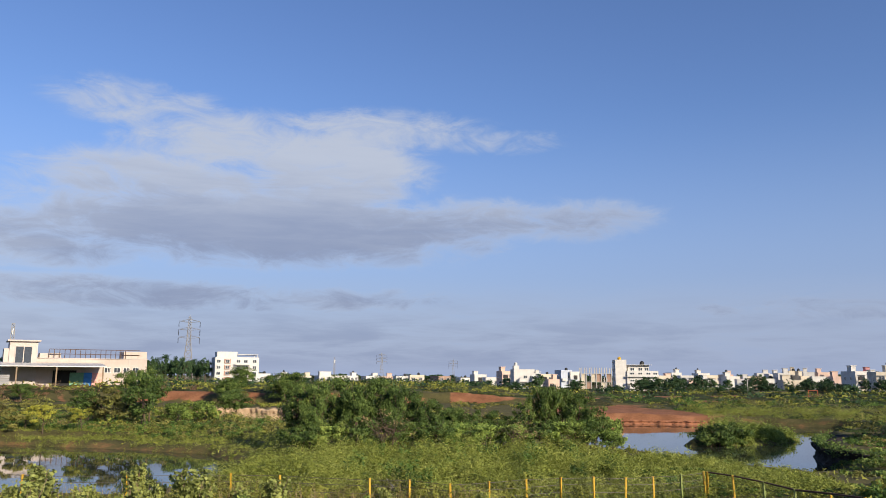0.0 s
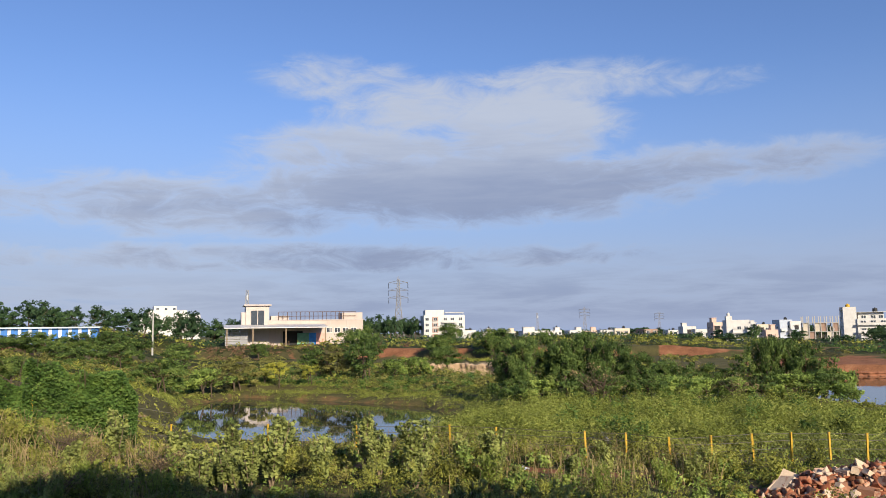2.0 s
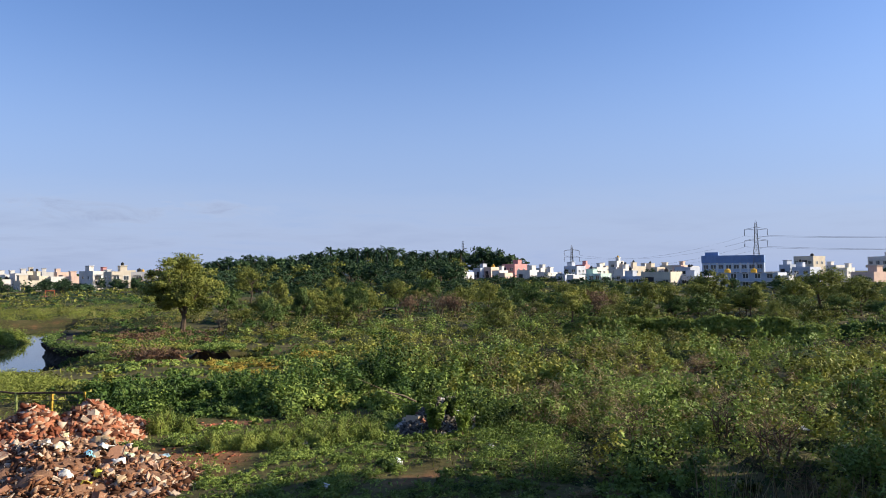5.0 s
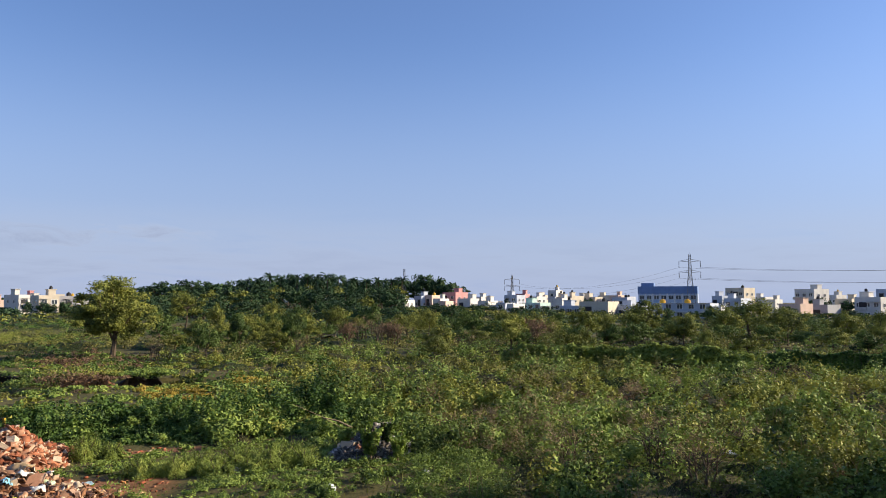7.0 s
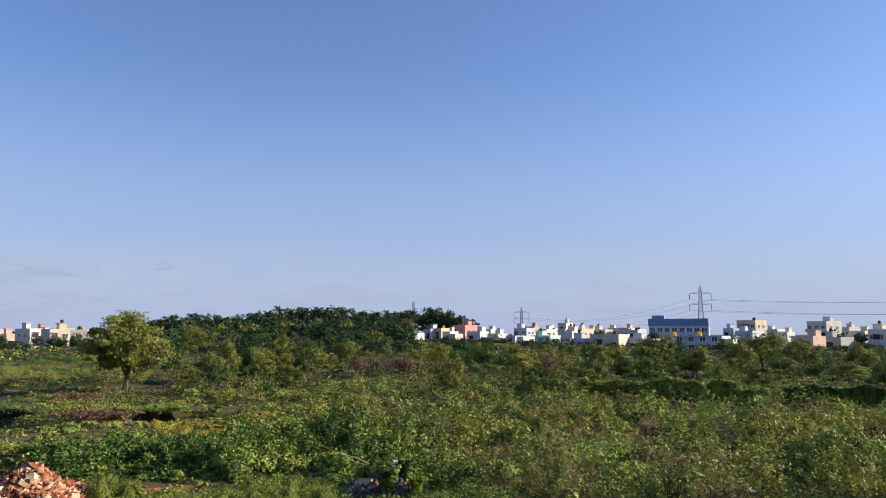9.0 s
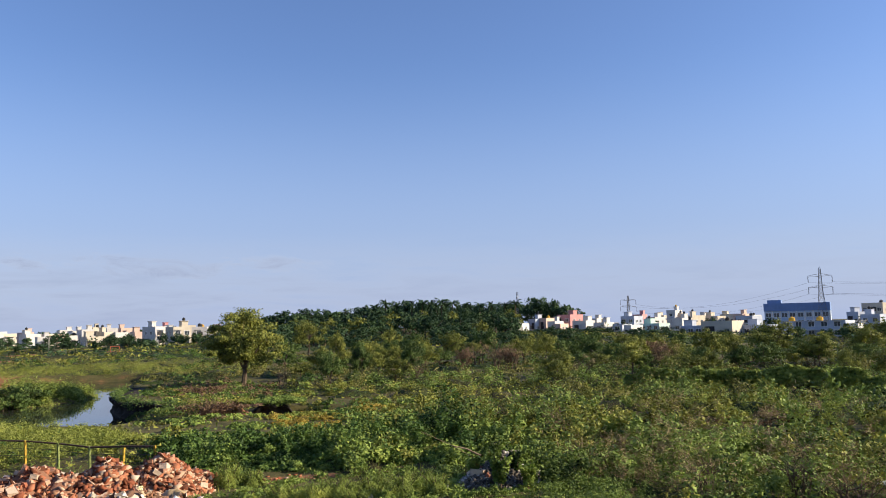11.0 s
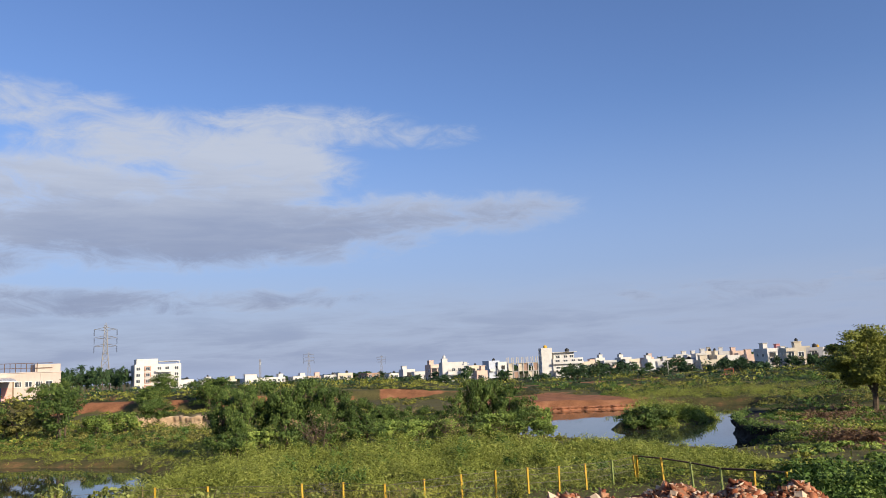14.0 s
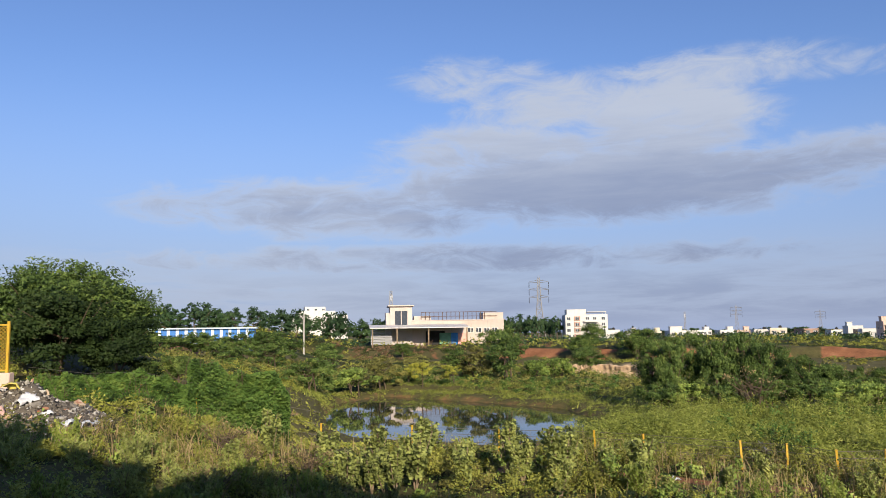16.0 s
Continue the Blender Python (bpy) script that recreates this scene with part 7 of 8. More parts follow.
def debris(parent, x, y, z, gen, bits=None):
    """Small broken bits between the larger pieces, joined."""
    s = 0.03 + (0.10 if bits else 0.14) * gen.uniform(0, 1, len(x)) ** 2
    c = np.stack([x, y, z], -1)
    corner = np.array([(-1, -1, -1), (1, -1, -1), (1, 1, -1), (-1, 1, -1), (-1, -1, 1), (1, -1, 1), (1, 1, 1), (-1, 1, 1)]) * 0.5
    turn_ = np.linalg.qr(gen.normal(size=(len(x), 3, 3)) + np.eye(3) * 1.5)[0]
    v = c[:, None, :] + np.einsum("nij,nkj->nki", turn_, (corner[None] + gen.normal(size=(len(x), 8, 3)) * 0.24) * (s[:, None, None] * np.array([1.8, 1.0, 0.4] if bits else [1.6, 1.1, 0.6])))
    f_ = np.array([(3, 2, 1, 0), (4, 5, 6, 7), (0, 1, 5, 4), (1, 2, 6, 5), (2, 3, 7, 6), (3, 0, 4, 7)])
    f_ = (np.arange(len(x))[:, None, None] * 8 + f_[None]).reshape(-1, 4)
    o = obj("debris", mesh_from("debris", v.reshape(-1, 3), f_), bits or BITS, parent, "small loose scraps and clods" if bits else "small broken brick bits")
    o["kind"] = "stuff"


def rubble(name, humps, count, label, weights, big=1.0, earth=None, seed=5, category="rubble", bits=None):
    gen = np.random.default_rng(seed)
    cx, cy = humps[0][0], humps[0][1]
    e = thing(name, (cx, cy, 0), label, category)
    xs = [h[0] - h[2] for h in humps] + [h[0] + h[2] for h in humps]
    ys = [h[1] - h[3] for h in humps] + [h[1] + h[3] for h in humps]
    gx, gy = np.meshgrid(np.arange(min(xs) - 0.4, max(xs) + 0.5, 0.14), np.arange(min(ys) - 0.4, max(ys) + 0.5, 0.14), indexing="ij")
    gz = mound_height(gx, gy, humps)
    gz = land(gx, gy) - 0.085 + np.where(gz > 0, gz, 0) + 0.10 * np.clip(gz * 3, 0, 1) * (wave(gx, gy, 0.35, seed) + gen.normal(size=gx.shape) * 0.35)
    nx, ny = gx.shape
    idx = np.arange(nx * ny).reshape(nx, ny)
    f_ = np.stack([idx[:-1, :-1], idx[1:, :-1], idx[1:, 1:], idx[:-1, 1:]], -1).reshape(-1, 4)
    me = mesh_from("earth", np.stack([gx - cx, gy - cy, gz], -1).reshape(-1, 3), f_, True)
    obj("earth_core", me, earth or DIRT, e, "loose red earth and brick dust")
    n = 7000 if bits else max(2600, count * 9)
    x, y = gen.uniform(min(xs), max(xs), n), gen.uniform(min(ys), max(ys), n)
    m = mound_height(x, y, humps)
    k = m > 0.03
    debris(e, x[k] - cx, y[k] - cy, land(x[k], y[k]) + m[k] - 0.085, gen, bits)
    made = 0
    while made < count:
        x, y = gen.uniform(min(xs), max(xs)), gen.uniform(min(ys), max(ys))
        m = float(mound_height(x, y, humps))
        if m <= 0.02 and gen.uniform() > 0.04:
            continue
        k = int(gen.choice(len(CHUNKS), p=weights))
        s = big * gen.uniform(0.45, 1.2) * (1.8 if gen.uniform() < 0.12 else 1)
        o = obj(NAMES[k], CHUNKS[k], None, e)
        tilt_ = 26 if k in (4, 5, 6) else 40
        o.matrix_basis = pose(x - cx, y - cy, float(land(x, y)) + m - 0.05 * s, gen.normal() * tilt_, gen.normal() * tilt_, gen.uniform(0, 360)) @ Matrix.Scale(s, 4)
        made += 1
    return e


DIRT = plain("brick_dust_earth", (0.32, 0.155, 0.09), 0.95, var=0.5, scale=1.5, relief=0.06)
TRASH_DIRT = plain("dark_rubbish_earth", (0.27, 0.145, 0.085), 0.95, var=0.55, scale=2.5, relief=0.06)
GREY_DIRT = plain("grey_rubbish_earth", (0.13, 0.11, 0.085), 0.95, var=0.55, scale=2.5, relief=0.06)
GREY_BITS = bits_material("grey_rubbish_bits", [(0.0, (0.05, 0.045, 0.04)), (0.5, (0.15, 0.13, 0.11)), (0.85, (0.27, 0.25, 0.22)), (1.0, (0.55, 0.54, 0.52))])
W_BRICK = np.array([4, 4, 4, 4, 3.0, 2.6, 3.0, 1.2, 2.2]) / 28.0
W_GREY = np.array([0.3, 0.6, 0.5, 0.3, 0.6, 0.2, 0.2, 11, 0.8]) / 14.5
W_SMALL = np.array([2, 6, 3, 2, 0.6, 1.5, 0.2, 1.5, 3]) / 19.8
rubble("rubble_heap", [(5.7, 25.0, 3.0, 2.0, 1.42), (4.4, 24.4, 1.8, 1.4, 0.75), (7.2, 24.8, 2.3, 1.7, 1.38)], 300, "heap of broken red brick and plaster masonry", W_BRICK, 1.0, None, 5)
rubble("rubble_heap", [(9.2, 25.3, 2.8, 2.0, 1.44), (8.2, 24.6, 2.1, 1.7, 1.25), (10.4, 24.4, 2.0, 1.6, 1.15)], 300, "heap of broken brick, plaster slabs and dust", W_BRICK, 1.0, None, 6)
rubble("earth_heap", [(11.2, 24.2, 1.9, 1.5, 1.3)], 90, "heap of red earth with a few bricks", W_SMALL, 1.0, DIRT, 7)
rubble("rubble_heap", [(13.0, 23.8, 1.6, 1.4, 1.4), (14.3, 24.4, 1.3, 1.0, 0.6)], 200, "heap of dark red broken bricks", W_BRICK, 0.7, None, 8)
rubble("rubbish_heap", [(10.3, 20.4, 2.6, 2.3, 1.15), (11.0, 18.4, 2.0, 2.0, 0.6), (9.2, 18.8, 1.9, 1.9, 0.7)], 240, "low heap of earth, brick bits and household rubbish", W_BRICK, 0.62, TRASH_DIRT, 9, bits=TRASH_BITS)
rubble("rubble_heap", [(20.7, 15.9, 2.0, 1.4, 1.05)], 80, "old rubble heap overgrown with weeds", W_GREY, 1.15, GREY_DIRT, 10, bits=GREY_BITS)
# grey earth and bits here also carry the shade lying on this heap
rubble("rubbish_heap", [(-28.2, 21.6, 3.6, 2.4, 1.5), (-25.6, 20.4, 2.2, 1.6, 0.6)], 90, "heap of rubbish and broken concrete by the wall, greyed to show its shade", W_GREY, 1.1, GREY_DIRT, 11, bits=GREY_BITS)


rubble("rubbish_heap", [(-1.9, 34.4, 1.3, 0.7, 0.5), (-0.8, 34.9, 0.8, 0.5, 0.35)], 26, "small heap of pale broken concrete beyond the fence", W_GREY, 1.0, GREY_DIRT, 12, bits=GREY_BITS)


def scattered(name, n, span, label):
    """Loose brick bits on the bare ground, joined."""
    x, y = wedge(n * 6, *span)
    keep = (bare(x, y) > 0.5)
    x, y = x[keep][:n], y[keep][:n]
    s = rng.uniform(0.03, 0.08, len(x))
    c = np.stack([x, y, land(x, y) + s * 0.3], -1)
    corner = np.array([(-1, -1, -1), (1, -1, -1), (1, 1, -1), (-1, 1, -1), (-1, -1, 1), (1, -1, 1), (1, 1, 1), (-1, 1, 1)]) * 0.5
    v = c[:, None, :] + (corner[None] + rng.normal(size=(len(x), 8, 3)) * 0.14) * (s[:, None, None] * np.array([1.6, 1.1, 0.8]))
    f_ = np.array([(3, 2, 1, 0), (4, 5, 6, 7), (0, 1, 5, 4), (1, 2, 6, 5), (2, 3, 7, 6), (3, 0, 4, 7)])
    f_ = (np.arange(len(x))[:, None, None] * 8 + f_[None]).reshape(-1, 4)
    stuff(name, v.reshape(-1, 3), f_, BITS, label, "rubble")


scattered("brick_bits", 420, (12, 30, 5, 60), "small brick fragments scattered on red earth")


def concrete_slab(x, y, w, d, t, turn, tilt_, label):
    bm = boxes(((-w / 2, -d / 2, 0), (w / 2, d / 2, t)), bevel=0.03)
    for v in bm.verts:
        v.co += Vector(rng.normal(size=3)) * 0.015
    e = thing("concrete_slab", (x, y, float(land(x, y)) + 0.3), label, "slab", turn=turn)
    o = part("slab", bm, plain("dusty_concrete", (0.30, 0.26, 0.23), 0.95, var=0.25, scale=3, relief=0.01), e)
    o.matrix_basis = pose(0, 0, 0, tilt_, 6, 0)


concrete_slab(7.65, 19.7, 1.35, 1.1, 0.14, 20, 14, "smooth grey concrete slab lying on rubbish")


# ---- rubbish ----
def crumple(name, size, colour, seed, label, at, tilt_=(0, 0, 0), lift=0.25):
    gen = np.random.default_rng(seed)
    n = 9
    size = size * 0.8
    u, w = np.meshgrid(np.linspace(-0.5, 0.5, n), np.linspace(-0.5, 0.5, n), indexing="ij")
    z = gen.normal(size=(n, n)) * 0.05 + 0.16 * np.sin(5 * u + seed) * np.cos(4 * w + seed) - 0.5 * (u * u + w * w)
    k = 1 + 0.07 * gen.normal(size=(n, n))
    v = np.stack([u * k * size, w * k * size * 0.7, z * size + 0.2 * size], -1).reshape(-1, 3)
    idx = np.arange(n * n).reshape(n, n)
    f_ = np.stack([idx[:-1, :-1], idx[1:, :-1], idx[1:, 1:], idx[:-1, 1:]], -1).reshape(-1, 4)
    me = mesh_from(name, v, f_)
    me.materials.append(plain(name + "_plastic", colour, 0.4, var=0.25, scale=6))
    o = tagged(new(name, me), label, "rubbish", "rubbish on the heaps")
    o.matrix_basis = pose(at[0], at[1], float(land(at[0], at[1])) + lift, *tilt_)
    md = o.modifiers.new("thickness", "SOLIDIFY")
    md.thickness = 0.012
    return o


HEAP = [(10.3, 20.4, 2.6, 2.3, 1.15), (11.0, 18.4, 2.0, 2.0, 0.6), (9.2, 18.8, 1.9, 1.9, 0.7)]
for i, (x, y, s, c, word) in enumerate(((10.4, 18.2, 0.55, (0.75, 0.78, 0.74), "white"), (10.9, 17.9, 0.5, (0.55, 0.70, 0.45), "green and white"), (9.9, 18.0, 0.42, (0.25, 0.55, 0.70), "pale blue"),
                                        (9.6, 17.0, 0.45, (0.80, 0.72, 0.10), "yellow"), (10.2, 17.1, 0.4, (0.75, 0.74, 0.70), "white"), (10.0, 19.6, 0.4, (0.82, 0.74, 0.42), "cream"),
                                        (8.8, 17.0, 0.4, (0.72, 0.70, 0.66), "white"), (9.1, 16.6, 0.36, (0.70, 0.55, 0.08), "yellow"), (7.2, 19.0, 0.5, (0.40, 0.48, 0.66), "pale blue"), (10.55, 18.6, 0.75, (0.50, 0.36, 0.20), "brown cardboard"),
                                        (11.4, 16.6, 0.45, (0.62, 0.40, 0.22), "brown"), (12.4, 16.4, 0.5, (0.60, 0.38, 0.20), "brown"))):
    x, y = x + 0.7, y + 1.3
    crumple("torn_bag" if "card" not in word else "cardboard", s, c, 20 + i, "crumpled %s wrapper on the rubbish heap" % word, (x, y), (rng.uniform(-25, 25), rng.uniform(-25, 25), rng.uniform(0, 360)), float(mound_height(x, y, HEAP)) + 0.02)
HEAP2 = [(-28.2, 21.6, 3.6, 2.4, 1.5), (-25.6, 20.4, 2.2, 1.6, 0.6)]
for i, (x, y, s, c, word) in enumerate(((-27.4, 20.8, 0.9, (0.62, 0.62, 0.64), "white"), (-26.0, 20.6, 0.7, (0.70, 0.70, 0.70), "white"), (-28.6, 21.0, 0.9, (0.62, 0.52, 0.12), "yellow"), (-29.2, 20.6, 0.9, (0.60, 0.60, 0.58), "white"),
                                        (-24.4, 20.2, 0.7, (0.55, 0.58, 0.62), "white"), (-27.9, 20.0, 0.7, (0.55, 0.36, 0.32), "faded red"), (-23.8, 20.6, 0.8, (0.52, 0.55, 0.62), "pale"), (-29.8, 21.6, 0.8, (0.4, 0.38, 0.36), "grey"))):
    crumple("torn_sack", s, c, 40 + i, "torn %s plastic sack on the rubbish heap" % word, (x, y), (rng.uniform(-25, 25), rng.uniform(-25, 25), rng.uniform(0, 360)), float(mound_height(x, y, HEAP2)) + 0.05)
for i, (x, y, s) in enumerate(((14.9, 24.3, 0.6), (18.6, 16.6, 0.3), (19.6, 16.0, 0.3), (-4.4, 27.3, 0.35), (27.5, 4.4, 0.6), (26.8, 6.2, 0.5), (13.2, 13.4, 0.35), (29.5, 3.4, 0.5))):
    crumple("torn_bag", s, (0.62, 0.64, 0.70), 60 + i, "crumpled white plastic bag on the ground", (x, y), (0, 0, rng.uniform(0, 360)), 0.12)


gen = np.random.default_rng(66)
for i in range(18):
    c, word = (((0.66, 0.67, 0.70), "white"), ((0.55, 0.24, 0.08), "orange"), ((0.35, 0.50, 0.58), "pale blue"), ((0.45, 0.33, 0.22), "brown"))[i % 4]
    x, y = at_bearing(gen.uniform(48, 76), gen.uniform(13.2, 16.5)) if i < 12 else (gen.uniform(11.5, 14), gen.uniform(16.5, 20.5))
    crumple("litter", gen.uniform(0.16, 0.34), c, 80 + i, "small %s scrap of litter on the ground" % word, (x, y), (gen.uniform(-20, 20), gen.uniform(-20, 20), gen.uniform(0, 360)), 0.1)

for i in range(26):
    c, word = (((0.62, 0.52, 0.38), "cream"), ((0.50, 0.36, 0.22), "tan"), ((0.66, 0.62, 0.54), "off-white"), ((0.42, 0.24, 0.14), "brown"))[i % 4]
    x, y = gen.uniform(8.6, 12.4), gen.uniform(17.4, 21.6)
    crumple("paper_scrap", gen.uniform(0.2, 0.42), c, 110 + i, "crumpled %s paper scrap on the rubbish heap" % word, (x, y), (gen.uniform(-40, 40), gen.uniform(-40, 40), gen.uniform(0, 360)), float(mound_height(x, y, HEAP)) + 0.03)


def sack(x, y, r, colour, label):
    bm = bmesh.new()
    bmesh.ops.create_icosphere(bm, subdivisions=3, radius=1)
    for v in bm.verts:
        k = 1 + 0.16 * noise.noise(v.co * 1.8) + 0.05 * noise.noise(v.co * 6)
        v.co = Vector((v.co.x * r * 1.25 * k, v.co.y * r * 0.9 * k, max(-0.35, v.co.z) * r * 0.75 * k))
    me = shared("sack", bm, plain("sack_cloth", colour, 0.6, var=0.08, scale=4, relief=0.02))
    for p in me.polygons:
        p.use_smooth = True
    o = tagged(new("sack", me), label, "sack")
    o.matrix_basis = pose(x, y, float(land(x, y)) + r * 0.25, 0, 0, 30)


sack(15.76, 13.42, 0.18, (0.66, 0.68, 0.74), "white plastic sack lying in the weeds")
sack(18.9, 12.6, 0.13, (0.42, 0.40, 0.38), "grey sack lying in the weeds")
sack(16.2, 17.4, 0.16, (0.55, 0.48, 0.36), "pale stone lying in the weeds")


def stick(a, b, r, label):
    bm = bmesh.new()
    a, b = Vector(a), Vector(b)
    mid = (a + b) / 2 + Vector((0.04, 0.03, 0.05))
    tube(bm, [a, mid, b], [r, r * 0.85, r * 0.5], 6)
    me = shared("stick", bm, TWIG)
    return tagged(new("stick", me), label, "stick")


stick((20.2, 16.6, 0.7), (18.4, 17.4, 1.75), 0.013, "long thin dry stick leaning out of the heap")
stick((20.0, 16.3, 0.9), (19.3, 16.9, 1.25), 0.035, "short pale broken stick on the heap")

# ---- gate wall and overgrown fence ----
def gate_panel():
    x0, y0, z0 = -36.6, 26.6, float(land(-36.6, 26.6))
    e = thing("mesh_fence", (x0, y0, z0 - 0.2), "tall yellow steel mesh panel on a masonry plinth", "fence", turn=26)
    top = 5 + 45.2 * math.tan(radians(1.15)) - z0 + 0.2
    base = 5 + 45.2 * math.tan(radians(-1.95)) - z0 + 0.2
    part("plinth", boxes(((-5.2, -0.25, 0), (0.25, 0.25, base)), bevel=0.04), WALLS["p"][0], e, "rough pale pink masonry plinth")
    for px_ in (0.0, -2.4, -4.8):
        part("post", boxes(((px_ - 0.06, -0.06, base), (px_ + 0.06, 0.06, top + 0.12)), bevel=0.01), YELLOW_PAINT, e)
    for z in (base + 0.12, top - 0.06):
        part("rail", boxes(((-4.74, -0.04, z - 0.04), (-0.06, 0.04, z + 0.04))), YELLOW_PAINT, e)
    bm = bmesh.new()
    h = top - base - 0.3
    n = 24
    for i in range(-12, n):
        for lo, hi in ((0, h), (h, 0)):
            a, b = i * 4.6 / n, (i + 12) * 4.6 / n
            u0, u1 = max(0, a), min(4.6, b)
            if u1 > u0:
                za, zb = lo + (hi - lo) * (u0 - a) / (b - a), lo + (hi - lo) * (u1 - a) / (b - a)
                tube(bm, [(-u0 - 0.08, 0, base + 0.16 + za), (-u1 - 0.08, 0, base + 0.16 + zb)], [0.014] * 2, 4)
    part("expanded_mesh", bm, YELLOW_PAINT, e)


gate_panel()
vine_line = [(-35.6, 27.0), (-32.2, 27.6), (-29.0, 28.0), (-25.9, 28.4), (-23.0, 29.4), (-20.6, 30.6)]
fence(vine_line, "overgrown wire fence on yellow steel posts", "y", (0.5, 1.0, 1.5))


def vines(name, line, height, thick, n, leaf, mat, label, seed):
    gen = np.random.default_rng(seed)
    seg = gen.integers(0, len(line) - 1, n)
    t = gen.uniform(0, 1, n)
    p = np.array(line)
    x = p[seg, 0] + (p[seg + 1, 0] - p[seg, 0]) * t
    y = p[seg, 1] + (p[seg + 1, 1] - p[seg, 1]) * t
    along = (seg + t) / (len(line) - 1)
    h = height * (0.88 + 0.14 * wave(x, y, 1.1, seed) + 0.1 * wave(x * 3, y * 3, 1.0, seed)) * np.clip(0.7 + 2.4 * np.minimum(along, 1 - along), 0, 1)
    u = gen.uniform(0, 1, n) ** 0.7
    side = gen.normal(size=n) * thick * (0.45 + 0.3 * wave(x, u * 4, 0.8, seed)) * np.sqrt(np.clip(1.15 - u, 0.05, 1))
    r = np.hypot(x, y)
    c = np.stack([x - x / r * np.abs(side), y - y / r * np.abs(side), land(x, y) + u * h], -1)
    out = np.stack([0.35 * gen.normal(size=n) - 0.9 * x / r, 0.3 * gen.normal(size=n) - 0.9 * y / r, 0.55 + 0.7 * u], -1)
    v, f_ = leaf_arrays(c, leaf * gen.uniform(0.65, 1.3, n), 0.25, 0.75, gen, out)
    e = thing(name, (0, 0, 0), label, "hedge")
    obj("foliage", mesh_from(name, v, f_), mat, e)
    bm = bmesh.new()
    for _ in range(40):
        k = int(gen.integers(0, len(line) - 1))
        tt = gen.uniform()
        a = Vector((p[k, 0] + (p[k + 1, 0] - p[k, 0]) * tt, p[k, 1] + (p[k + 1, 1] - p[k, 1]) * tt, 0))
        a.z = float(land(a.x, a.y)) - 0.05
        tube(bm, [a, a + Vector((gen.uniform(-0.4, 0.4), gen.uniform(-0.2, 0.2), height * 0.45)), a + Vector((gen.uniform(-0.8, 0.8), gen.uniform(-0.3, 0.1), height * 0.85))], [0.02, 0.014, 0.006], 4)
    part("stalk", bm, BARK, e)


vines("vine_hedge", vine_line[:4], 1.7, 0.28, 11000, 0.13, LEAF_VINE, "green creeper covering the wire fence", 61)
vines("vine_hedge", [(-26.6, 28.5), (-24.6, 29.0), (-23.2, 29.4), (-21.9, 30.0)], 3.1, 0.8, 22000, 0.115, LEAF_VINE, "thick mound of green creeper over the fence", 62)
vines("vine_hedge", [at_bearing(b, 60) for b in (61, 63, 66, 69, 72, 75, 78.2)], 2.0, 0.7, 19000, 0.21, LEAF_FRESH, "long hedge smothered in bright creeper", 63)
vines("vine_hedge", [at_bearing(b, 61) for b in (78.6, 82, 86, 92)], 1.6, 0.4, 9000, 0.2, LEAF_VINE, "long dark hedge smothered in creeper", 64)


# ---- milkweed and other single plants ----
def milkweed_kind(key, h, stems, seed, leaf=0.125, mat=None):
    gen = np.random.default_rng(seed)
    bm = bmesh.new()
    c = []
    for s in range(stems):
        a, lean = gen.uniform(0, 2 * np.pi), gen.uniform(0.08, 0.42)
        hh = h * gen.uniform(0.65, 1.0)
        tip = Vector((math.cos(a) * lean * hh, math.sin(a) * lean * hh, hh))
        mid = tip * 0.5 + Vector((0, 0, 0.06 * hh))
        tube(bm, [(0, 0, -0.1), mid, tip], [0.02, 0.015, 0.007], 5)
        for k in range(int(20 * hh) + 9):
            t = gen.uniform(0.25, 1.0)
            p = mid * (1 - abs(2 * t - 1)) + (tip * max(0, 2 * t - 1)) if t > 0.5 else mid * (2 * t)
            for q in range(4):
                ang = gen.uniform(0, 2 * np.pi)
                c.append((p.x + 0.13 * math.cos(ang), p.y + 0.13 * math.sin(ang), p.z + gen.uniform(-0.02, 0.08)))
    wood = shared(key + "_wood", bm, TWIG)
    v, f_ = leaf_arrays(np.array(c), leaf * gen.uniform(0.7, 1.2, len(c)), 0.3, 0.7, gen, gen.normal(size=(len(c), 3)) * 0.3, True)
    crown = mesh_from(key + "_leaves", v, f_)
    crown.materials.append(mat or LEAF_GREY)
    KINDS[key] = (wood, crown)


milkweed_kind("milkweed_a", 1.7, 7, 71)
milkweed_kind("milkweed_b", 1.3, 6, 72)
milkweed_kind("milkweed_c", 1.5, 9, 73)
milkweed_kind("castor", 1.4, 6, 74, 0.17, LEAF_LUSH)
gen = np.random.default_rng(80)
for i in range(44):
    bearing = gen.uniform(-34, -11) if i < 30 else gen.uniform(-12, 4)
    d = gen.uniform(24.5, 30.0) if i < 30 else gen.uniform(25, 29)
    x, y = at_bearing(bearing, d)
    if bare(x, y) > 0.5 or y > 29.8:
        continue
    plant(("milkweed_a", "milkweed_b", "milkweed_c")[i % 3], x, y, gen.uniform(0.7, 1.35) * (0.62 if i >= 30 else 1), "tall grey-green milkweed with broad leaves", "milkweed", "plant", "milkweed below the building", sink=0.02)
for bearing, d, s in ((-37.4, 29, 1.15), (-40.2, 25, 0.8)):
    plant("milkweed_a", *at_bearing(bearing, d), s, "single tall milkweed with pale broad leaves", "milkweed", "plant", sink=0.02)
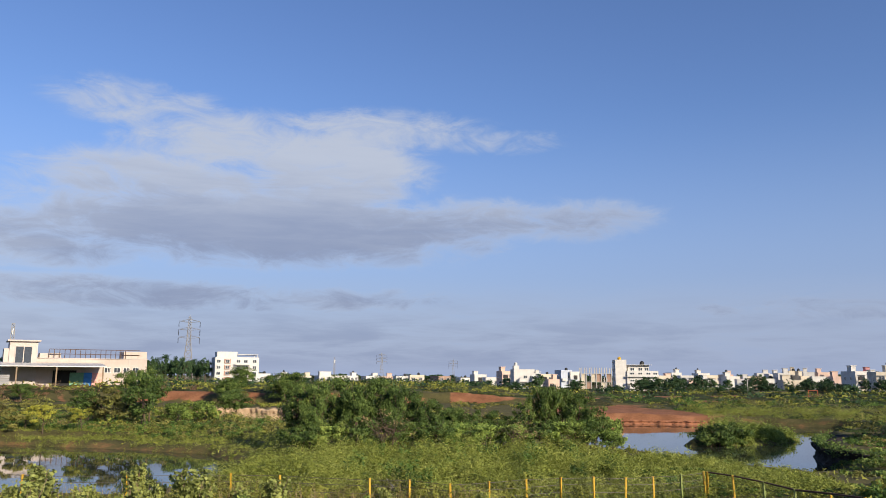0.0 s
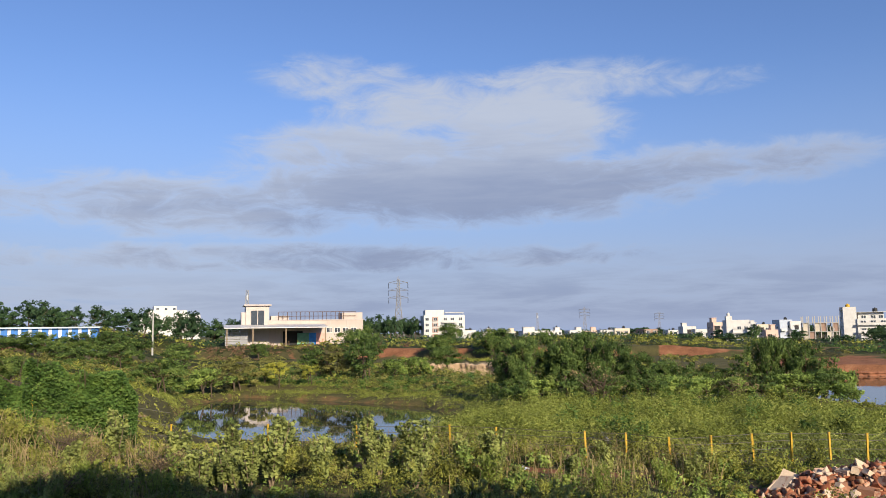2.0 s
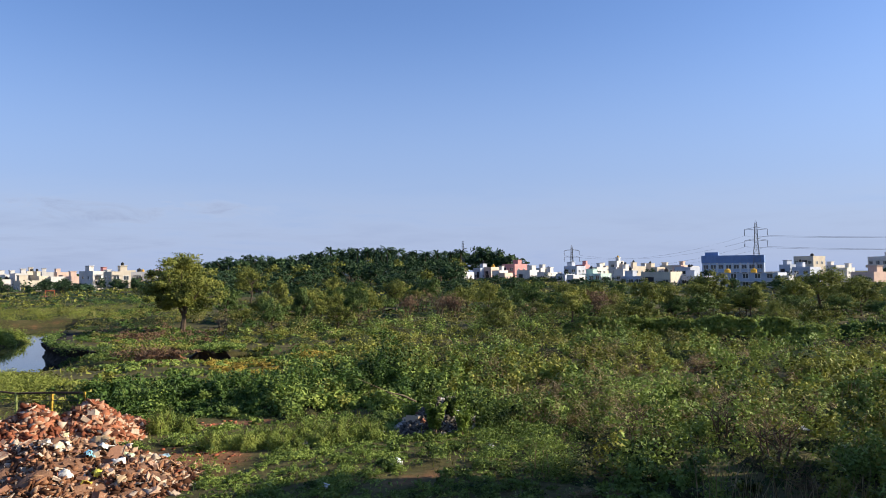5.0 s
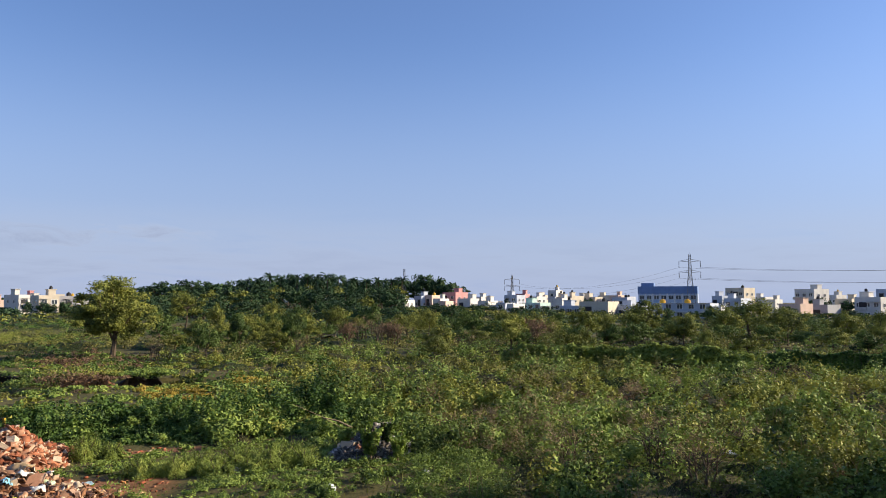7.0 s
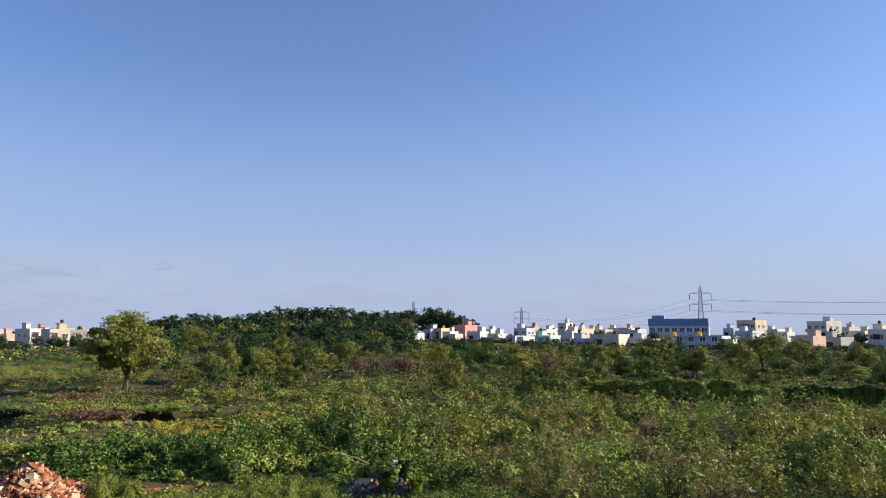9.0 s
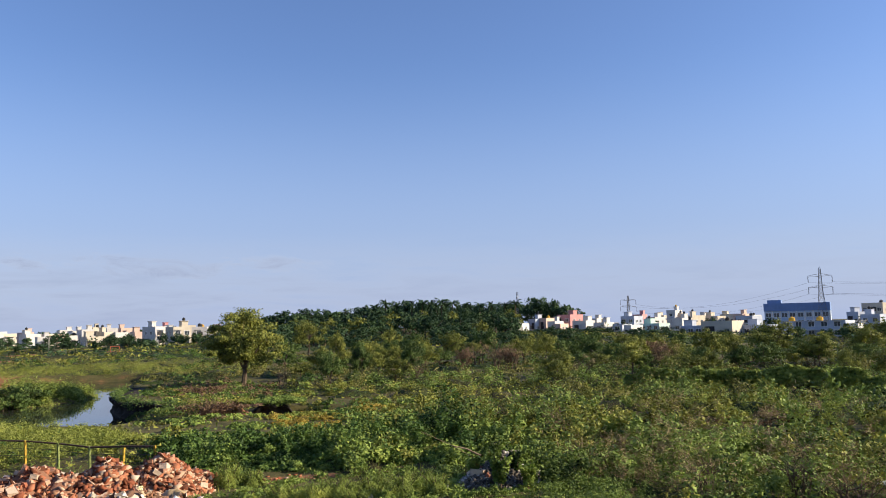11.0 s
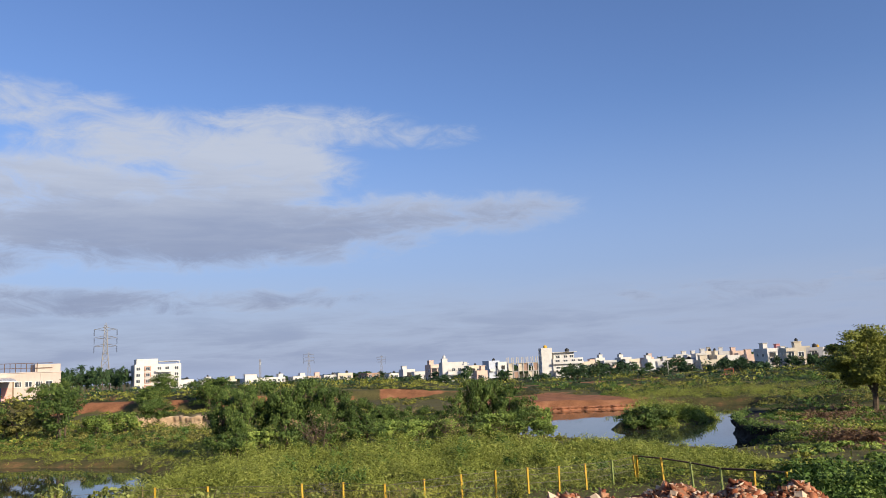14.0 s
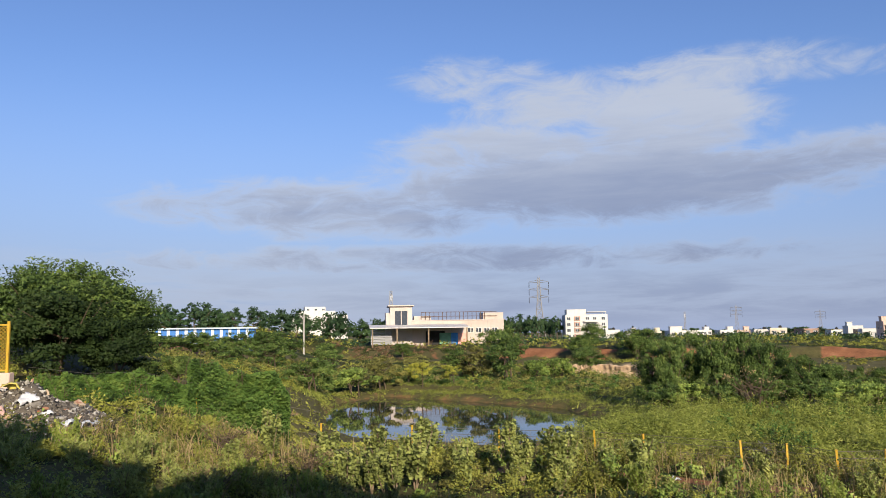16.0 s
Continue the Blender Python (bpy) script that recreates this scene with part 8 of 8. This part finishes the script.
for x, y, s in ((5.3, 20.6, 0.72), (5.8, 21.0, 0.8), (6.3, 20.7, 0.7), (5.9, 20.2, 0.66), (5.0, 21.2, 0.7), (6.5, 21.3, 0.75), (5.5, 19.8, 0.6), (7.6, 22.8, 0.6), (8.0, 22.9, 0.55), (19.3, 15.0, 0.8), (20.2, 14.4, 0.7), (19.6, 14.1, 0.65)):
    plant("castor", x, y, s, "bright green broad-leaved weed beside the rubble", "weed", "plant", "weeds beside the rubble", sink=0.02)
for x, y, s, lift in ((20.0, 15.7, 0.6, 0.4), (20.9, 15.3, 0.55, 0.35), (20.5, 16.0, 0.5, 0.7), (21.6, 15.8, 0.6, 0.3), (19.6, 16.2, 0.6, 0.2), (20.4, 15.2, 0.6, 0.3)):
    plant("castor", x, y, s, "broad-leaved weed growing out of the old rubble heap", "weed", "plant", "weeds on the old heap", sink=-lift)
for i in range(16):
    bearing = gen.uniform(-44, -34) if i < 9 else gen.uniform(62, 82)
    plant("bare_bush", *at_bearing(bearing, gen.uniform(22, 29)), gen.uniform(0.35, 0.6), "dry leafless brown weed stalks", "dry_weed", "plant", "dry weeds", sink=0.02)


# silvery and green feathery weeds
def feathery_kind(key, r, h, n, mat, seed):
    gen = np.random.default_rng(seed)
    bm = bmesh.new()
    c, lean_ = [], []
    for k in range(9):
        a, q = gen.uniform(0, 2 * np.pi), gen.uniform(0.25, 0.9) * r
        tip = Vector((q * math.cos(a), q * math.sin(a), h * gen.uniform(0.65, 1.0)))
        tube(bm, [(0, 0, -0.1), (tip.x * 0.4, tip.y * 0.4, tip.z * 0.5), tip], [0.014, 0.01, 0.004], 4)
        for _ in range(n // 9):
            u = gen.uniform(0.2, 1.0)
            c.append(tuple(Vector((tip.x * u ** 1.3, tip.y * u ** 1.3, tip.z * u)) + Vector(gen.normal(size=3)) * 0.09 * (1.25 - u)))
    c = np.array(c)
    v, f_ = leaf_arrays(c, gen.uniform(0.07, 0.14, len(c)), 0.3, 0.3, gen, gen.normal(size=(len(c), 3)) * 0.4, False, True)
    crown = mesh_from(key + "_leaves", v, f_)
    crown.materials.append(mat)
    KINDS[key] = (shared(key + "_wood", bm, TWIG), crown)


feathery_kind("silver_a", 0.6, 1.15, 1300, LEAF_GREY, 91)
feathery_kind("silver_b", 0.5, 0.85, 1000, LEAF_GREY, 92)
feathery_kind("plume_a", 0.6, 1.0, 1400, LEAF_FRESH, 93)
feathery_kind("plume_b", 0.55, 1.2, 1300, LEAF_FRESH, 94)
gen = np.random.default_rng(95)
for i in range(60):
    bearing, d = (gen.uniform(-54, -28), gen.uniform(17, 26)) if i < 44 else (gen.uniform(-26, 6), gen.uniform(18, 27))
    x, y = at_bearing(bearing, d)
    if not bool(open_ground(x, y, 0.5)):
        continue
    k = ("silver_a", "plume_b", "silver_b", "plume_a")[i % 4]
    plant(k, x, y, gen.uniform(0.7, 1.25), "feathery %s weed below the building" % ("silvery grey-green" if "silver" in k else "bright green"), "weed", "plant", "feathery weeds", sink=0.02)


# feathery light green bushes near the rubble
def feathery(name, spots, label):
    for x, y, r, h in spots:
        n = 2600
        d = rng.normal(size=(n, 3))
        d[:, 2] = np.abs(d[:, 2])
        d /= np.linalg.norm(d, axis=1)[:, None]
        rr = rng.uniform(0.3, 1, n) ** 0.5 * (0.85 + 0.2 * np.sin(5 * np.arctan2(d[:, 1], d[:, 0])))
        base = np.stack([d[:, 0] * rr * r, d[:, 1] * rr * r, d[:, 2] * rr * h * 0.8 - 0.05], -1)
        lump = 1 + 0.22 * np.sin(7 * d[:, 0] + 3 * x) * np.sin(7 * d[:, 1] + 2 * y)
        v, f_ = leaf_arrays(base * lump[:, None] + np.array([0, 0, 0.06]), rng.uniform(0.06, 0.12, n), 0.3, 0.3, rng, d, False, True)
        e = thing(name, (x, y, float(land(x, y))), label, "bush", "feathery bushes by the rubble")
        obj("foliage", mesh_from(name, v, f_), LEAF_FRESH, e)
        bm = bmesh.new()
        for k in range(5):
            a = 2 * math.pi * k / 5
            tube(bm, [(0, 0, -0.1), (0.3 * r * math.cos(a), 0.3 * r * math.sin(a), h * 0.4), (0.6 * r * math.cos(a), 0.6 * r * math.sin(a), h * 0.75)], [0.02, 0.012, 0.005], 4)
        part("stalk", bm, BARK, e)


feathery("bush", ((14.6, 19.6, 0.7, 0.7), (15.2, 18.8, 0.75, 0.8), (17.2, 17.0, 0.75, 0.8), (18.0, 16.4, 0.7, 0.75), (17.4, 18.6, 0.6, 0.65), (15.6, 17.6, 0.6, 0.55), (18.8, 17.8, 0.6, 0.7), (15.2, 23.4, 0.65, 1.0), (15.8, 22.9, 0.5, 0.7), (16.0, 18.6, 0.7, 0.75), (16.9, 18.2, 0.75, 0.8), (17.8, 17.6, 0.7, 0.75), (18.5, 17.0, 0.6, 0.65), (16.5, 17.2, 0.6, 0.5), (11.3, 22.4, 0.5, 0.55)), "soft feathery light green bush")
